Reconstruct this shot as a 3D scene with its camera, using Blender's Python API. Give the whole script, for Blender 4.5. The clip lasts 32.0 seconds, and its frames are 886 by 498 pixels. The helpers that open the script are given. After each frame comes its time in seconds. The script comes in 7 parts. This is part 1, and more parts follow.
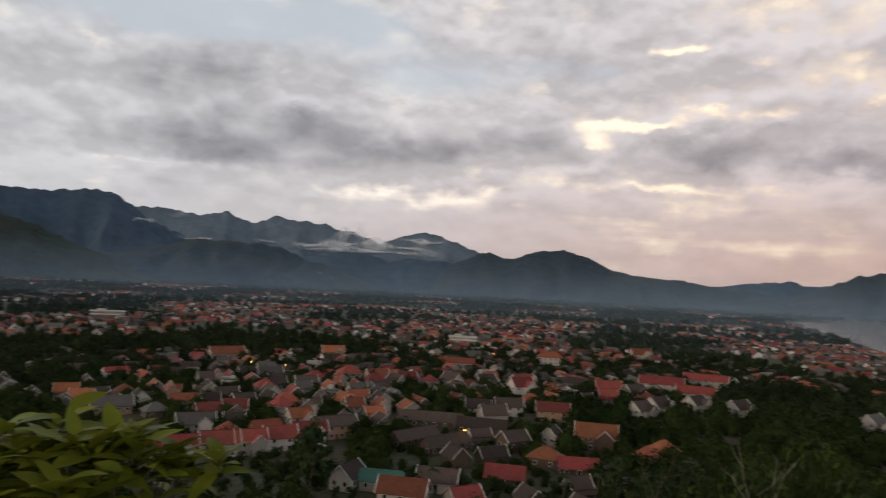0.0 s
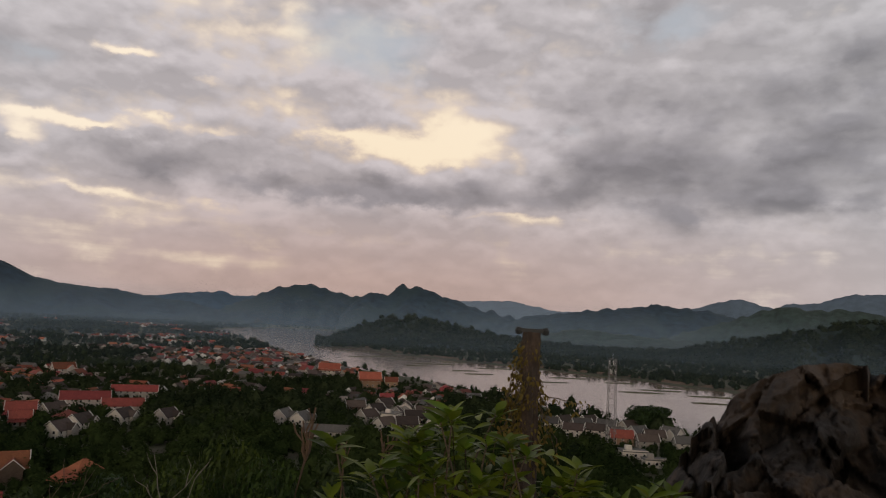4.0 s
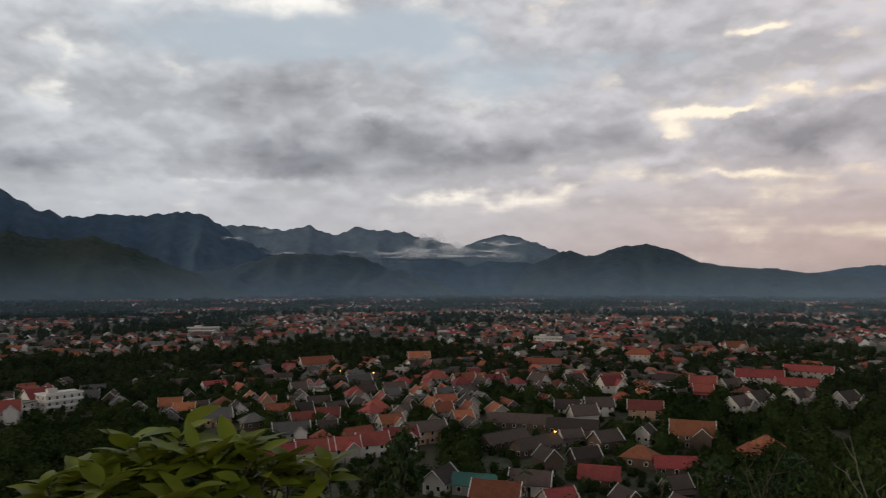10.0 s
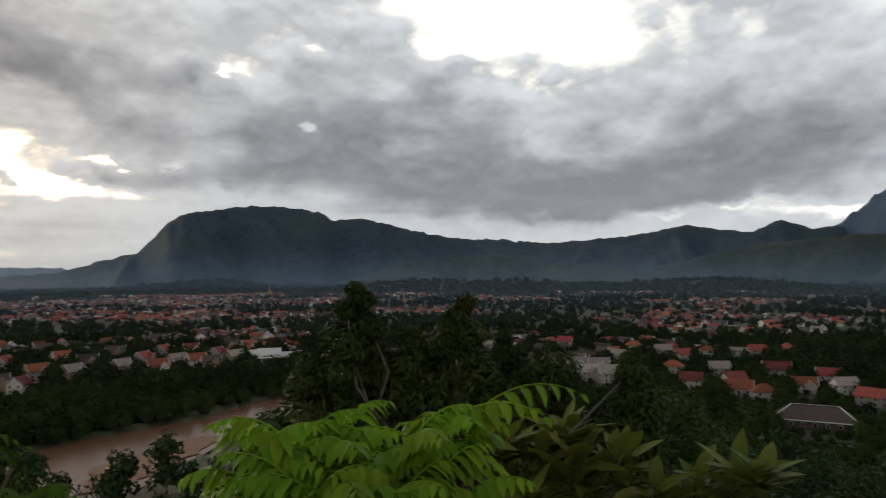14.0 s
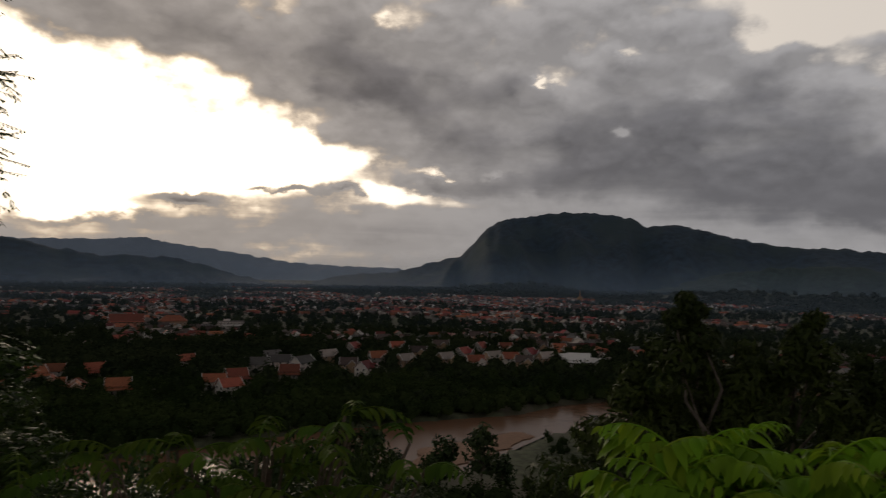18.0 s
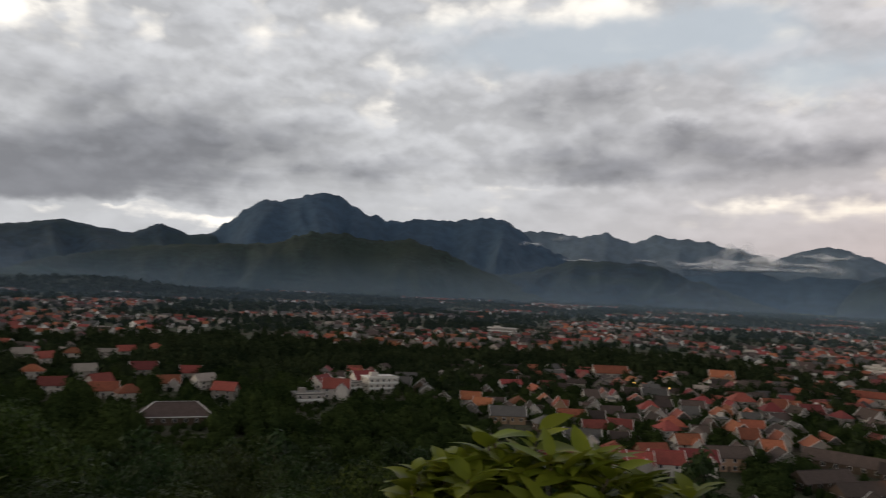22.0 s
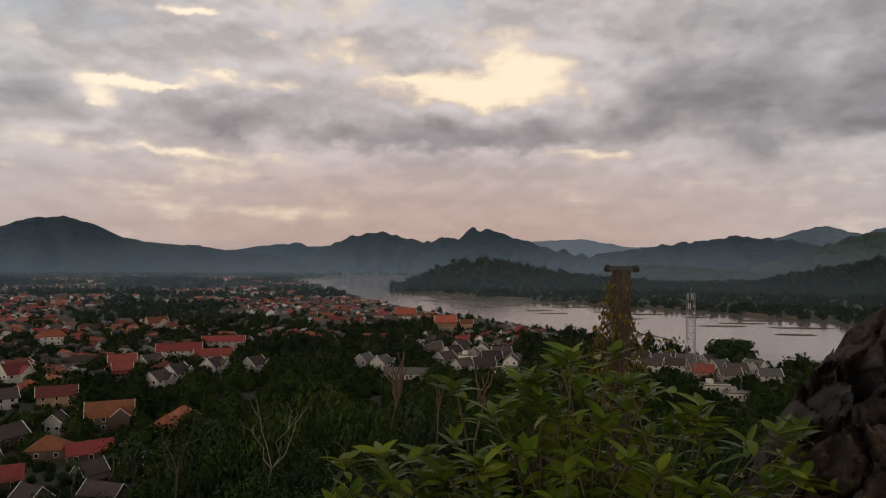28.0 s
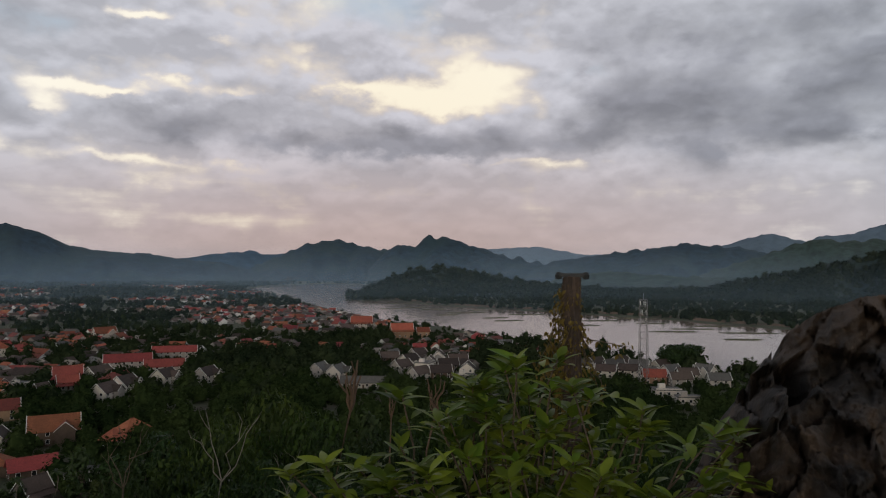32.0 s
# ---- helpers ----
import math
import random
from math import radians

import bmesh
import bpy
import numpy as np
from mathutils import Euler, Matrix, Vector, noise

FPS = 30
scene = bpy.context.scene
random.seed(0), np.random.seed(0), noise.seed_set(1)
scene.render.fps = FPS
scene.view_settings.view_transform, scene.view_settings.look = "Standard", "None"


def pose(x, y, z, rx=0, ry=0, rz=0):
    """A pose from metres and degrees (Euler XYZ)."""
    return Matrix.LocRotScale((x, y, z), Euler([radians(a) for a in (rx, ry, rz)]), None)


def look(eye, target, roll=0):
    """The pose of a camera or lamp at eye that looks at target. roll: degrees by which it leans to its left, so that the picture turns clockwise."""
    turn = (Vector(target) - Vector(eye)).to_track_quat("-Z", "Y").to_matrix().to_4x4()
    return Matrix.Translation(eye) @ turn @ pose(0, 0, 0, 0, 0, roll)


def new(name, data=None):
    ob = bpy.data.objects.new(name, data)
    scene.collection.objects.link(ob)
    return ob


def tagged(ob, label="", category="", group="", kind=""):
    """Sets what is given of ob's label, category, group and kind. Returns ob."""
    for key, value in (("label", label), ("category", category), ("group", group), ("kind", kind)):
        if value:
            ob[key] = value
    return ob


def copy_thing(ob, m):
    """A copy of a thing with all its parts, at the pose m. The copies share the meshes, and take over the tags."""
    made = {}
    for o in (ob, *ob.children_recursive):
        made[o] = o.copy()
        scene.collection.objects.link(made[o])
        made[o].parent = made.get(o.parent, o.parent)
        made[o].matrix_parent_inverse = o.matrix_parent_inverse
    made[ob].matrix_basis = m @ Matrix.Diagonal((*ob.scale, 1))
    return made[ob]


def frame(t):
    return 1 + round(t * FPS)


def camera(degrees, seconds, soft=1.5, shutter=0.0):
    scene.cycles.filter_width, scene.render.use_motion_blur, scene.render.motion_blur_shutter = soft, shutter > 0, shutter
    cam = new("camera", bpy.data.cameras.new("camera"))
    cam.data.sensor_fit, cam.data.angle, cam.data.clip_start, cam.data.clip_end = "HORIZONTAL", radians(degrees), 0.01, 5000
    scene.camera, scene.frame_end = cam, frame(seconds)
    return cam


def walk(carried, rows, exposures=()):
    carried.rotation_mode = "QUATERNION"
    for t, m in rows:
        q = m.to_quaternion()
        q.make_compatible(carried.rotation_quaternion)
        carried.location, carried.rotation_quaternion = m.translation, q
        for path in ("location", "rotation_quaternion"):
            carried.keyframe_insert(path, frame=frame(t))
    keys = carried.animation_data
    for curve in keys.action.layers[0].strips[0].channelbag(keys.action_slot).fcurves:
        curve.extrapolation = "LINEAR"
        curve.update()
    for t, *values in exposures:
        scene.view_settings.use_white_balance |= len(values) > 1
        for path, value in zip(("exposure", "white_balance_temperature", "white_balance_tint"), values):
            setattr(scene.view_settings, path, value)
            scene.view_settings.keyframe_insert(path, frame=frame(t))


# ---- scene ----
EYE = 65.0                      # the camera's height over the town, metres
cam = camera(63.9, 32.0, soft=1.1, shutter=0.35)
# seconds, x, y, z, yaw, pitch, roll
PATH = [
    (0, -0.001, 0.45, 0, 0.07, 2.44, 3.05), (0.5, 0.069, 0.445, 0, -8.87, 2.56, 2.98), (1, 0.117, 0.434, 0, -15.20, 3.61, 3.62),
    (1.5, 0.134, 0.43, 0, -20.16, 3.57, 3.09), (2, 0.15, 0.424, 0, -24.91, 2.36, 2.59), (2.5, 0.178, 0.413, 0, -33.54, 3.79, 1.70),
    (3, 0.197, 0.404, 0, -39.46, 4.17, 1.86), (3.5, 0.203, 0.401, 0, -41.41, 5.15, 2.86), (5.5, 0.221, 0.392, 0, -47.15, 4.47, 1.62),
    (6, 0.212, 0.397, 0, -44.21, 4.61, 1.14), (6.5, 0.19, 0.408, 0, -37.05, 4.76, -0.25), (7, 0.169, 0.417, 0, -30.55, 4.63, 0.37),
    (7.5, 0.146, 0.426, 0, -23.85, 4.68, -0.10), (8, 0.128, 0.431, 0, -18.37, 4.25, 0.28), (8.5, 0.104, 0.438, 0, -13.37, 3.55, -0.25),
    (9, 0.038, 0.448, 0, -4.82, 2.31, 0.07), (9.5, -0.019, 0.45, 0, 2.46, 2.49, 0.26), (10, -0.051, 0.447, 0, 6.45, 2.52, -0.01),
    (10.5, -0.101, 0.439, 0, 12.94, 1.83, 0.12), (11, -0.171, 0.416, 0, 22.32, 1.11, 0.20), (11.5, -0.229, 0.387, 0, 30.58, 1.36, 0.17),
    (12, -0.301, 0.334, 0, 41.98, 0.84, -0.25), (12.5, -0.361, 0.269, 0, 53.35, 1.06, -0.99), (13, -0.409, 0.188, 0, 65.28, 0.73, -1.56),
    (13.5, -0.428, 0.14, 0, 71.93, 0.96, -1.45), (14, -0.439, 0.099, 0, 77.27, 1.48, -0.58), (14.5, -0.448, 0.043, 0, 84.49, 1.36, -0.15),
    (15, -0.45, -0.005, 0, 90.69, 0.89, -1.18), (15.5, -0.447, -0.055, 0, 97.07, 0.85, -1.64), (17.5, -0.431, -0.13, 0, 106.73, 1.21, -0.30),
    (18, -0.44, -0.093, 0, 101.97, 1.85, 1.21), (18.5, -0.447, -0.054, 0, 96.90, 1.94, 1.32), (19, -0.45, -0.001, 0, 90.10, 2.05, 1.20),
    (19.5, -0.449, 0.029, 0, 86.35, 2.25, 0.54), (20, -0.443, 0.079, 0, 79.92, 1.55, -0.72), (20.5, -0.432, 0.22, 0, 64.75, 1.77, 0.90),
    (21, -0.406, 0.332, 0, 52.15, 2.52, 1.87), (21.5, -0.362, 0.43, 0, 39.56, 2.59, 2.54), (22, -0.326, 0.501, 0, 30.05, 2.51, 2.82),
    (22.5, -0.282, 0.561, 0, 20.39, 3.38, 3.18), (23, -0.226, 0.61, 0, 9.58, 4.79, 3.38), (23.5, -0.171, 0.644, 0, -0.62, 4.68, 3.36),
    (24, -0.147, 0.669, 0, -6.84, 4.55, 3.96), (24.5, -0.136, 0.698, 0, -12.68, 4.56, 3.95), (25, -0.13, 0.724, 0, -21.40, 4.24, 4.58),
    (25.5, -0.111, 0.722, 0, -29.19, 3.84, 2.12), (26, -0.105, 0.725, 0, -32.96, 2.71, 0.95), (26.5, -0.07, 0.692, 0, -35.35, 1.22, 0.93),
    (28.5, 0.032, 0.584, 0, -38.03, 0.96, 0.37), (29, 0.041, 0.576, 0, -38.62, 1.39, 0.29), (29.5, 0.05, 0.567, 0, -39.39, 1.19, 0.37),
    (30, 0.058, 0.559, 0, -39.79, 1.04, 0.07), (30.5, 0.061, 0.557, 0, -40.22, 1.14, -0.00), (31, 0.063, 0.555, 0, -40.29, 1.36, -0.13),
    (31.5, 0.064, 0.553, 0, -40.29, 1.05, -0.26), (32, 0.069, 0.55, 0, -41.21, 1.41, 0.29),
]
walk(cam, [(t, pose(x, y, EYE + z, 90 + pitch, 0, yaw) @ pose(0, 0, 0, 0, 0, roll)) for t, x, y, z, yaw, pitch, roll in PATH],
     exposures=[(0.0, 0.0, 6900, 13), (3.0, -0.26, 6950, 14), (5.5, -0.32, 6850, 13), (8.0, -0.16, 6700, 10), (11.0, -0.12, 6600, 10), (13.0, 0.08, 6600, 9), (15.5, -0.05, 6900, 11), (17.5, -0.95, 7100, 15),
                (19.3, -0.95, 7100, 15), (20.3, -0.2, 6600, 12), (21.0, 0.0, 6700, 11), (24.0, -0.18, 7050, 13), (26.0, -0.32, 7400, 14), (29.0, -0.18, 6700, 11), (32.0, -0.18, 6250, 9)])


# ---- node helpers ----
class Val:
    """A node socket that takes part in sums."""

    def __init__(self, tree, socket):
        self.tree, self.socket = tree, socket

    def math(self, op, *others):
        n = self.tree.nodes.new("ShaderNodeMath")
        n.operation = op
        for i, v in enumerate((self, *others)):
            if isinstance(v, Val):
                self.tree.links.new(v.socket, n.inputs[i])
            else:
                n.inputs[i].default_value = v
        return Val(self.tree, n.outputs[0])

    def __add__(self, o): return self.math("ADD", o)
    def __sub__(self, o): return self.math("SUBTRACT", o)
    def __mul__(self, o): return self.math("MULTIPLY", o)
    def __truediv__(self, o): return self.math("DIVIDE", o)

    def clamp(self, lo=0.0, hi=1.0):
        return self.math("MAXIMUM", lo).math("MINIMUM", hi)

    def smooth(self, lo, hi, out0=0.0, out1=1.0):
        n = self.tree.nodes.new("ShaderNodeMapRange")
        n.interpolation_type = "SMOOTHSTEP"
        self.tree.links.new(self.socket, n.inputs[0])
        for i, v in enumerate((lo, hi, out0, out1)):
            n.inputs[i + 1].default_value = v
        return Val(self.tree, n.outputs[0])


def combine(tree, x, y, z):
    n = tree.nodes.new("ShaderNodeCombineXYZ")
    for i, v in enumerate((x, y, z)):
        if isinstance(v, Val):
            tree.links.new(v.socket, n.inputs[i])
        else:
            n.inputs[i].default_value = v
    return Val(tree, n.outputs[0])


def fbm(tree, vector, scale, detail=6.0, rough=0.55, distortion=0.0):
    n = tree.nodes.new("ShaderNodeTexNoise")
    tree.links.new(vector.socket, n.inputs["Vector"])
    n.inputs["Scale"].default_value, n.inputs["Detail"].default_value = scale, detail
    n.inputs["Roughness"].default_value, n.inputs["Distortion"].default_value = rough, distortion
    return Val(tree, n.outputs["Fac"])


def blend(tree, fac, a, b):
    """Colour a where fac is 0, b where it is 1."""
    n = tree.nodes.new("ShaderNodeMix")
    n.data_type = "RGBA"
    if isinstance(fac, Val):
        tree.links.new(fac.socket, n.inputs[0])
    else:
        n.inputs[0].default_value = fac
    for i, v in ((6, a), (7, b)):
        if isinstance(v, Val):
            tree.links.new(v.socket, n.inputs[i])
        else:
            n.inputs[i].default_value = (*v, 1)
    return Val(tree, n.outputs[2])


# ---- world: evening sky, broken cloud over a clear sky ----
SUN_AZ, SUN_EL = 126.0, 9.0       # degrees left of +y, and up
# openings in the cloud: azimuth, elevation, half width, half height, strength
RIVER_OPENINGS = [
    (-20.3, 13.4, 2.5, 0.41, 0.55), (-14.6, 12.7, 2.7, 0.37, 0.45), (-11.9, 11.3, 1.6, 1, 0.28), (-18.4, 17.9, 1.4, 0.37, 0.34), (-24.8, 17.1, 1.1, 0.32, 0.3),
    (15.7, 18.4, 2.5, 0.64, 0.42), (-24, 3.4, 7.8, 0.9, 0.34), (-22.4, 6.4, 8.2, 0.64, 0.24), (1.3, 6.6, 6.8, 0.41, 0.16), (22.1, 7.5, 4.1, 0.27, 0.16),
    (-35, 13.9, 2.7, 0.64, 0.5), (-41.9, 13.2, 5, 1.1, 0.52), (-25.3, 13.1, 1.3, 0.41, 0.42), (-17.3, 12.7, 3.2, 0.37, 0.36), (-12.5, 10.7, 1.8, 0.73, 0.3),
    (-16.6, 7.9, 3.7, 0.32, 0.3), (-25.4, 7.6, 3.2, 0.32, 0.26), (-18.3, 17.8, 1.8, 0.37, 0.3),
]
EAST_OPENINGS = [
    (-46.5, 8.3, 6.4, 0.27, 0.24), (-44.6, 15.3, 2.7, 0.91, 0.3), (-37.4, 5.7, 9.1, 0.46, 0.1), (-67.3, 5.9, 7.3, 0.73, 0.1), (72.2, 19.3, 6.8, 2.28, 1),
    (64.6, 18, 3.2, 2.05, 0.7), (68.2, 14.5, 2.5, 0.73, 0.36), (81, 14.5, 1, 0.64, 0.24), (103, 8, 1.4, 0.37, 0.36), (105.5, 5.8, 3.7, 0.55, 0.4),
    (93.4, 15.3, 0.5, 0.23, 0.42), (89.1, 10.9, 0.6, 0.23, 0.36), (47.9, 3.8, 4.1, 0.68, 0.6), (54.1, 4.3, 2.1, 0.27, 0.34), (77.4, 11.7, 2.7, 0.64, 0.14),
    (87.3, 17.3, 0.9, 0.46, 0.2), (59.7, 3.7, 1.4, 0.27, 0.3), (133.5, 13.3, 4.6, 1.64, 0.5),
]
SUNSET_OPENINGS = [
    (127.8, 11.4, 6.8, 2.74, 0.8), (119.5, 10.1, 5.9, 2.01, 0.8), (127.8, 7.6, 11.9, 2.51, 0.85), (112.8, 8.3, 3.2, 1.28, 0.6), (106.4, 6.5, 2.5, 0.41, 0.45),
    (132.4, 4, 5, 0.59, 0.6), (92.9, 15.4, 0.6, 0.41, 0.34), (101.9, 7.7, 1, 0.23, 0.4), (98.3, 7.9, 0.9, 0.18, 0.36), (106.8, 19.7, 1.4, 0.64, 0.4),
    (75.4, 17.2, 1.4, 0.64, 0.5), (87, 17.4, 0.9, 0.37, 0.3), (88.9, 11, 0.6, 0.32, 0.3), (112.8, 1.7, 2.7, 0.64, 0.2), (145, 8, 9, 4, 0.5),
    (136, 14, 6, 3, 0.4),
]
OPENINGS = RIVER_OPENINGS + EAST_OPENINGS + SUNSET_OPENINGS
# banks of cloud with flat undersides, the same way
RIVER_BANKS = [
    (-66, 13, 9, 5, 0.16), (-60, 17, 8, 3, 0.12),
    (16.4, 9.4, 12.8, 3.2, 0.42), (24, 13.5, 10, 3.65, 0.22), (-4.6, 10.4, 5.5, 2.28, 0.26), (5.4, 10.3, 5.9, 2.74, 0.16), (-20, 10.6, 8, 1.5, 0.16),
    (-1, 7.8, 5, 0.55, 0.14), (-6.5, 18.1, 2.3, 0.55, 0.16), (-12.4, 15.7, 7.3, 1.83, 0.08), (-25.8, 9.4, 8.7, 2.28, 0.34), (-34.6, 9.4, 5.5, 1.19, 0.3),
    (-44.6, 9.5, 8.7, 1.55, 0.36), (-56.6, 10.8, 5.5, 3.65, 0.34), (-65.9, 10.1, 9.1, 3.65, 0.32), (-64.4, 17, 10, 2.74, 0.2), (-71.3, 9.4, 5, 1.64, 0.2),
    (-31, 9.8, 14, 1.4, 0.14), (-10.1, 10.2, 2.3, 1.19, 0.26),
]
EAST_BANKS = [
    (-53.2, 16.7, 2.7, 1.37, 0.14), (73.7, 11.8, 4.6, 3.65, 0.34), (52.2, 7.5, 7.8, 3.65, 0.26), (72, 4.9, 11.9, 2.28, 0.22), (93, 7.7, 10, 2.74, 0.14),
    (100.3, 6.2, 5.5, 1, 0.2), (57.5, 14.7, 4.1, 3.2, 0.14), (62.2, 5.7, 6.8, 3.2, 0.18), (84.6, 11.4, 3.7, 1.83, 0.1), (102.2, 13.8, 5.5, 2.28, 0.12),
    (59.2, 10.3, 2.7, 2.28, 0.14), (120.3, 17.2, 11.9, 2.74, 0.34), (101.4, 11.5, 8.7, 4.11, 0.34), (110.5, 14.4, 5.9, 2.28, 0.34), (84.3, 12.7, 6.8, 4.11, 0.26),
    (131.3, 12.2, 2.7, 0.64, 0.6), (122.5, 12.1, 3.2, 0.64, 0.55),
]
SUNSET_BANKS = [
    (121.6, 9.9, 3.2, 0.27, 0.7), (117.5, 9.7, 1.4, 0.27, 0.6), (122, 5, 1.8, 0.64, 0.8), (114.6, 6.2, 2.3, 0.32, 0.6), (110.1, 6.3, 1.1, 0.37, 0.5),
    (110.5, 3.1, 7.3, 1.1, 0.12), (127.8, 3.1, 6.8, 0.46, 0.2), (103.2, 6.4, 1.8, 0.82, 0.34), (77, 8, 4.6, 3.2, 0.22), (131.1, 7.5, 1.6, 0.23, 0.5),
    (93.4, 6.9, 6.8, 1.83, 0.2), (133.1, 4.4, 1.8, 0.23, 0.35), (-84, 13, 8, 3, 0.3), (-74, 15, 12, 7, 0.22), (60, 6, 15, 3.4, 0.26),
    (46, 9, 9, 4, 0.2), (78, 6.5, 9, 3, 0.34), (66, 5, 8, 3, 0.26), (88, 9, 8, 3, 0.2),
]
BANKS = RIVER_BANKS + EAST_BANKS + SUNSET_BANKS
# clear gaps where the blue shows
BLUE = [
    (20.8, 18.3, 9.1, 1.74, 0.85), (1.8, 16.1, 5.5, 2.05, 0.45), (9, 19.9, 5.5, 1.37, 0.5), (-53.6, 15, 3.2, 1.14, 0.3), (-9.6, 17, 3.7, 1.37, 0.4),
    (-36, 21.5, 5, 2.6, 0.42), (-60, 23, 4, 1.6, 0.5)]

world = bpy.data.worlds.new("sky")
scene.world = world
world.use_nodes = True
wt = world.node_tree
wt.nodes.clear()
coord = wt.nodes.new("ShaderNodeTexCoord")
split = wt.nodes.new("ShaderNodeSeparateXYZ")
wt.links.new(coord.outputs["Generated"], split.inputs[0])
dx, dy, dz = (Val(wt, split.outputs[i]) for i in range(3))
sky_dir = Val(wt, coord.outputs["Generated"])
up = dz.math("MAXIMUM", 0.0)
plane = combine(wt, dx / (up + 0.16), dy / (up + 0.16), 0.0)
big = fbm(wt, plane, 0.8, 5.0, 0.5, 0.3)
fine = fbm(wt, plane, 3.0, 5.0, 0.52, 0.2)
puff = fbm(wt, combine(wt, dx, dy, dz * 1.9), 5.5, 6.0, 0.5, 0.15)
puff_up = fbm(wt, combine(wt, dx, dy, dz * 1.9 + 0.03), 5.5, 6.0, 0.5, 0.15)
lump = fbm(wt, combine(wt, dx, dy, dz * 1.4), 17.0, 4.0, 0.5, 0.1)
lump_up = fbm(wt, combine(wt, dx, dy, dz * 1.4 + 0.014), 17.0, 4.0, 0.5, 0.1)
streak = fbm(wt, combine(wt, dx, dy, dz * 13.0), 4.5, 5.0, 0.5, 0.1)
wob = fbm(wt, combine(wt, dx, dy, dz * 2.0), 13.0, 6.0, 0.54)
wob2 = fbm(wt, combine(wt, dx * 1.3, dy * 1.3, dz * 2.0 + 7.0), 11.0, 6.0, 0.54)
az = (dx * -1.0).math("ARCTAN2", dy) * (180 / math.pi) + (wob - 0.5) * 8.0
el = dz.math("ARCSINE") * (180 / math.pi) + (wob2 - 0.5) * 3.4


place = combine(wt, az, el, 0.0)


def vector_node(op, a, b=None, c=None):
    n = wt.nodes.new("ShaderNodeVectorMath")
    n.operation = op
    for i, v in enumerate((a, b, c)):
        if isinstance(v, Val):
            wt.links.new(v.socket, n.inputs[i])
        elif v is not None:
            n.inputs[i].default_value = v
    return Val(wt, n.outputs["Value" if op == "DOT_PRODUCT" else "Vector"])


def patches(rows, under=1.0):
    """Sum of soft patches; under: how much steeper they end below than above."""
    total = None
    for a, e, w, h, s in rows:
        p = vector_node("MULTIPLY_ADD", place, (1 / w, 1 / h, 0), (-a / w, -e / h, 0))
        if under != 1.0:
            p = vector_node("MAXIMUM", p, vector_node("MULTIPLY", p, (1, -under, 0)))
        n = wt.nodes.new("ShaderNodeMath")
        n.operation = "POWER"
        n.inputs[0].default_value = 0.4966
        wt.links.new(vector_node("DOT_PRODUCT", p, p).socket, n.inputs[1])
        total = Val(wt, n.outputs[0]).math("MULTIPLY_ADD", s, 0.0 if total is None else total)
    return total


def billow(lift):
    """Rounded heads of cloud: near 0 in the middle of each, larger in the creases."""
    n = wt.nodes.new("ShaderNodeTexVoronoi")
    n.feature = "SMOOTH_F1"
    n.inputs["Scale"].default_value, n.inputs["Detail"].default_value, n.inputs["Roughness"].default_value = 9.0, 2.0, 0.55
    n.inputs["Smoothness"].default_value = 0.7
    wt.links.new(combine(wt, dx + (wob - 0.5) * 0.10, dy + (wob2 - 0.5) * 0.10, dz * 1.9 + lift).socket, n.inputs["Vector"])
    return Val(wt, n.outputs["Distance"])


heads, heads_up = billow(0.0), billow(0.022)
high = dz.smooth(0.06, 0.20)
calm = dz.smooth(0.07, 0.17, 0.35, 1.0)          # layered and smooth near the horizon, billowing above
thick = (big - 0.5) * 0.4 * high + (fine - 0.5) * 0.12 * high + (puff - 0.5) * 0.8 * calm + (lump - 0.5) * 0.34 * calm + (streak - 0.5) * (high * -0.42 + 0.5) + (heads * -1.0 + 0.74) * 0.55 * calm + 0.44
relief = ((puff_up - puff) * -1.6 + (lump_up - lump) * -0.7 + (heads_up - heads) * 0.55).clamp(-0.14, 0.20) * calm
# the last term thickens the unseen sky overhead to dim the land
thick = thick + patches(BANKS, 2.2) * 1.05 - patches(OPENINGS) + dz.smooth(0.44, 0.72, 0.0, 0.6)
clear = patches(BLUE)
near_sun = ((dx * -math.sin(radians(SUN_AZ)) + dy * math.cos(radians(SUN_AZ))) * math.cos(radians(SUN_EL)) + dz * math.sin(radians(SUN_EL))).clamp()
sun_glow = near_sun.math("POWER", 9.0)
low = dz.smooth(0.02, 0.21, 1.0, 0.0)
rosy = (dx * math.sin(radians(36)) + dy * math.cos(radians(36))).clamp().math("POWER", 4.0)
# colour of lit, plain and heavy cloud
depth = (thick + (lump - 0.5) * 0.4 + (wob - 0.5) * 0.4)
lit = blend(wt, rosy, blend(wt, sun_glow, (1.2, 1.18, 1.12), blend(wt, depth.smooth(0.34, -0.05), (1.75, 1.22, 0.62), (3.7, 3.4, 2.8))), blend(wt, depth.smooth(0.24, -0.20), (0.84, 0.68, 0.54), (1.12, 0.98, 0.74)))
plain = blend(wt, low * rosy, blend(wt, rosy, blend(wt, sun_glow * 0.7, (0.565, 0.595, 0.638), (0.66, 0.60, 0.53)), (0.61, 0.575, 0.605)), (0.56, 0.425, 0.39))
# heavy cloud gets a darker value only high overhead, out of view, cutting skylight
heavy = blend(wt, dz.smooth(0.45, 0.75), blend(wt, rosy, blend(wt, sun_glow * 0.7, (0.252, 0.268, 0.302), (0.30, 0.27, 0.25)), (0.320, 0.305, 0.332)), (0.12, 0.125, 0.14))
cloud = blend(wt, thick.smooth(0.40, 1.05), plain, heavy)
shaded = wt.nodes.new("ShaderNodeVectorMath")
shaded.operation = "SCALE"
wt.links.new(cloud.socket, shaded.inputs[0])
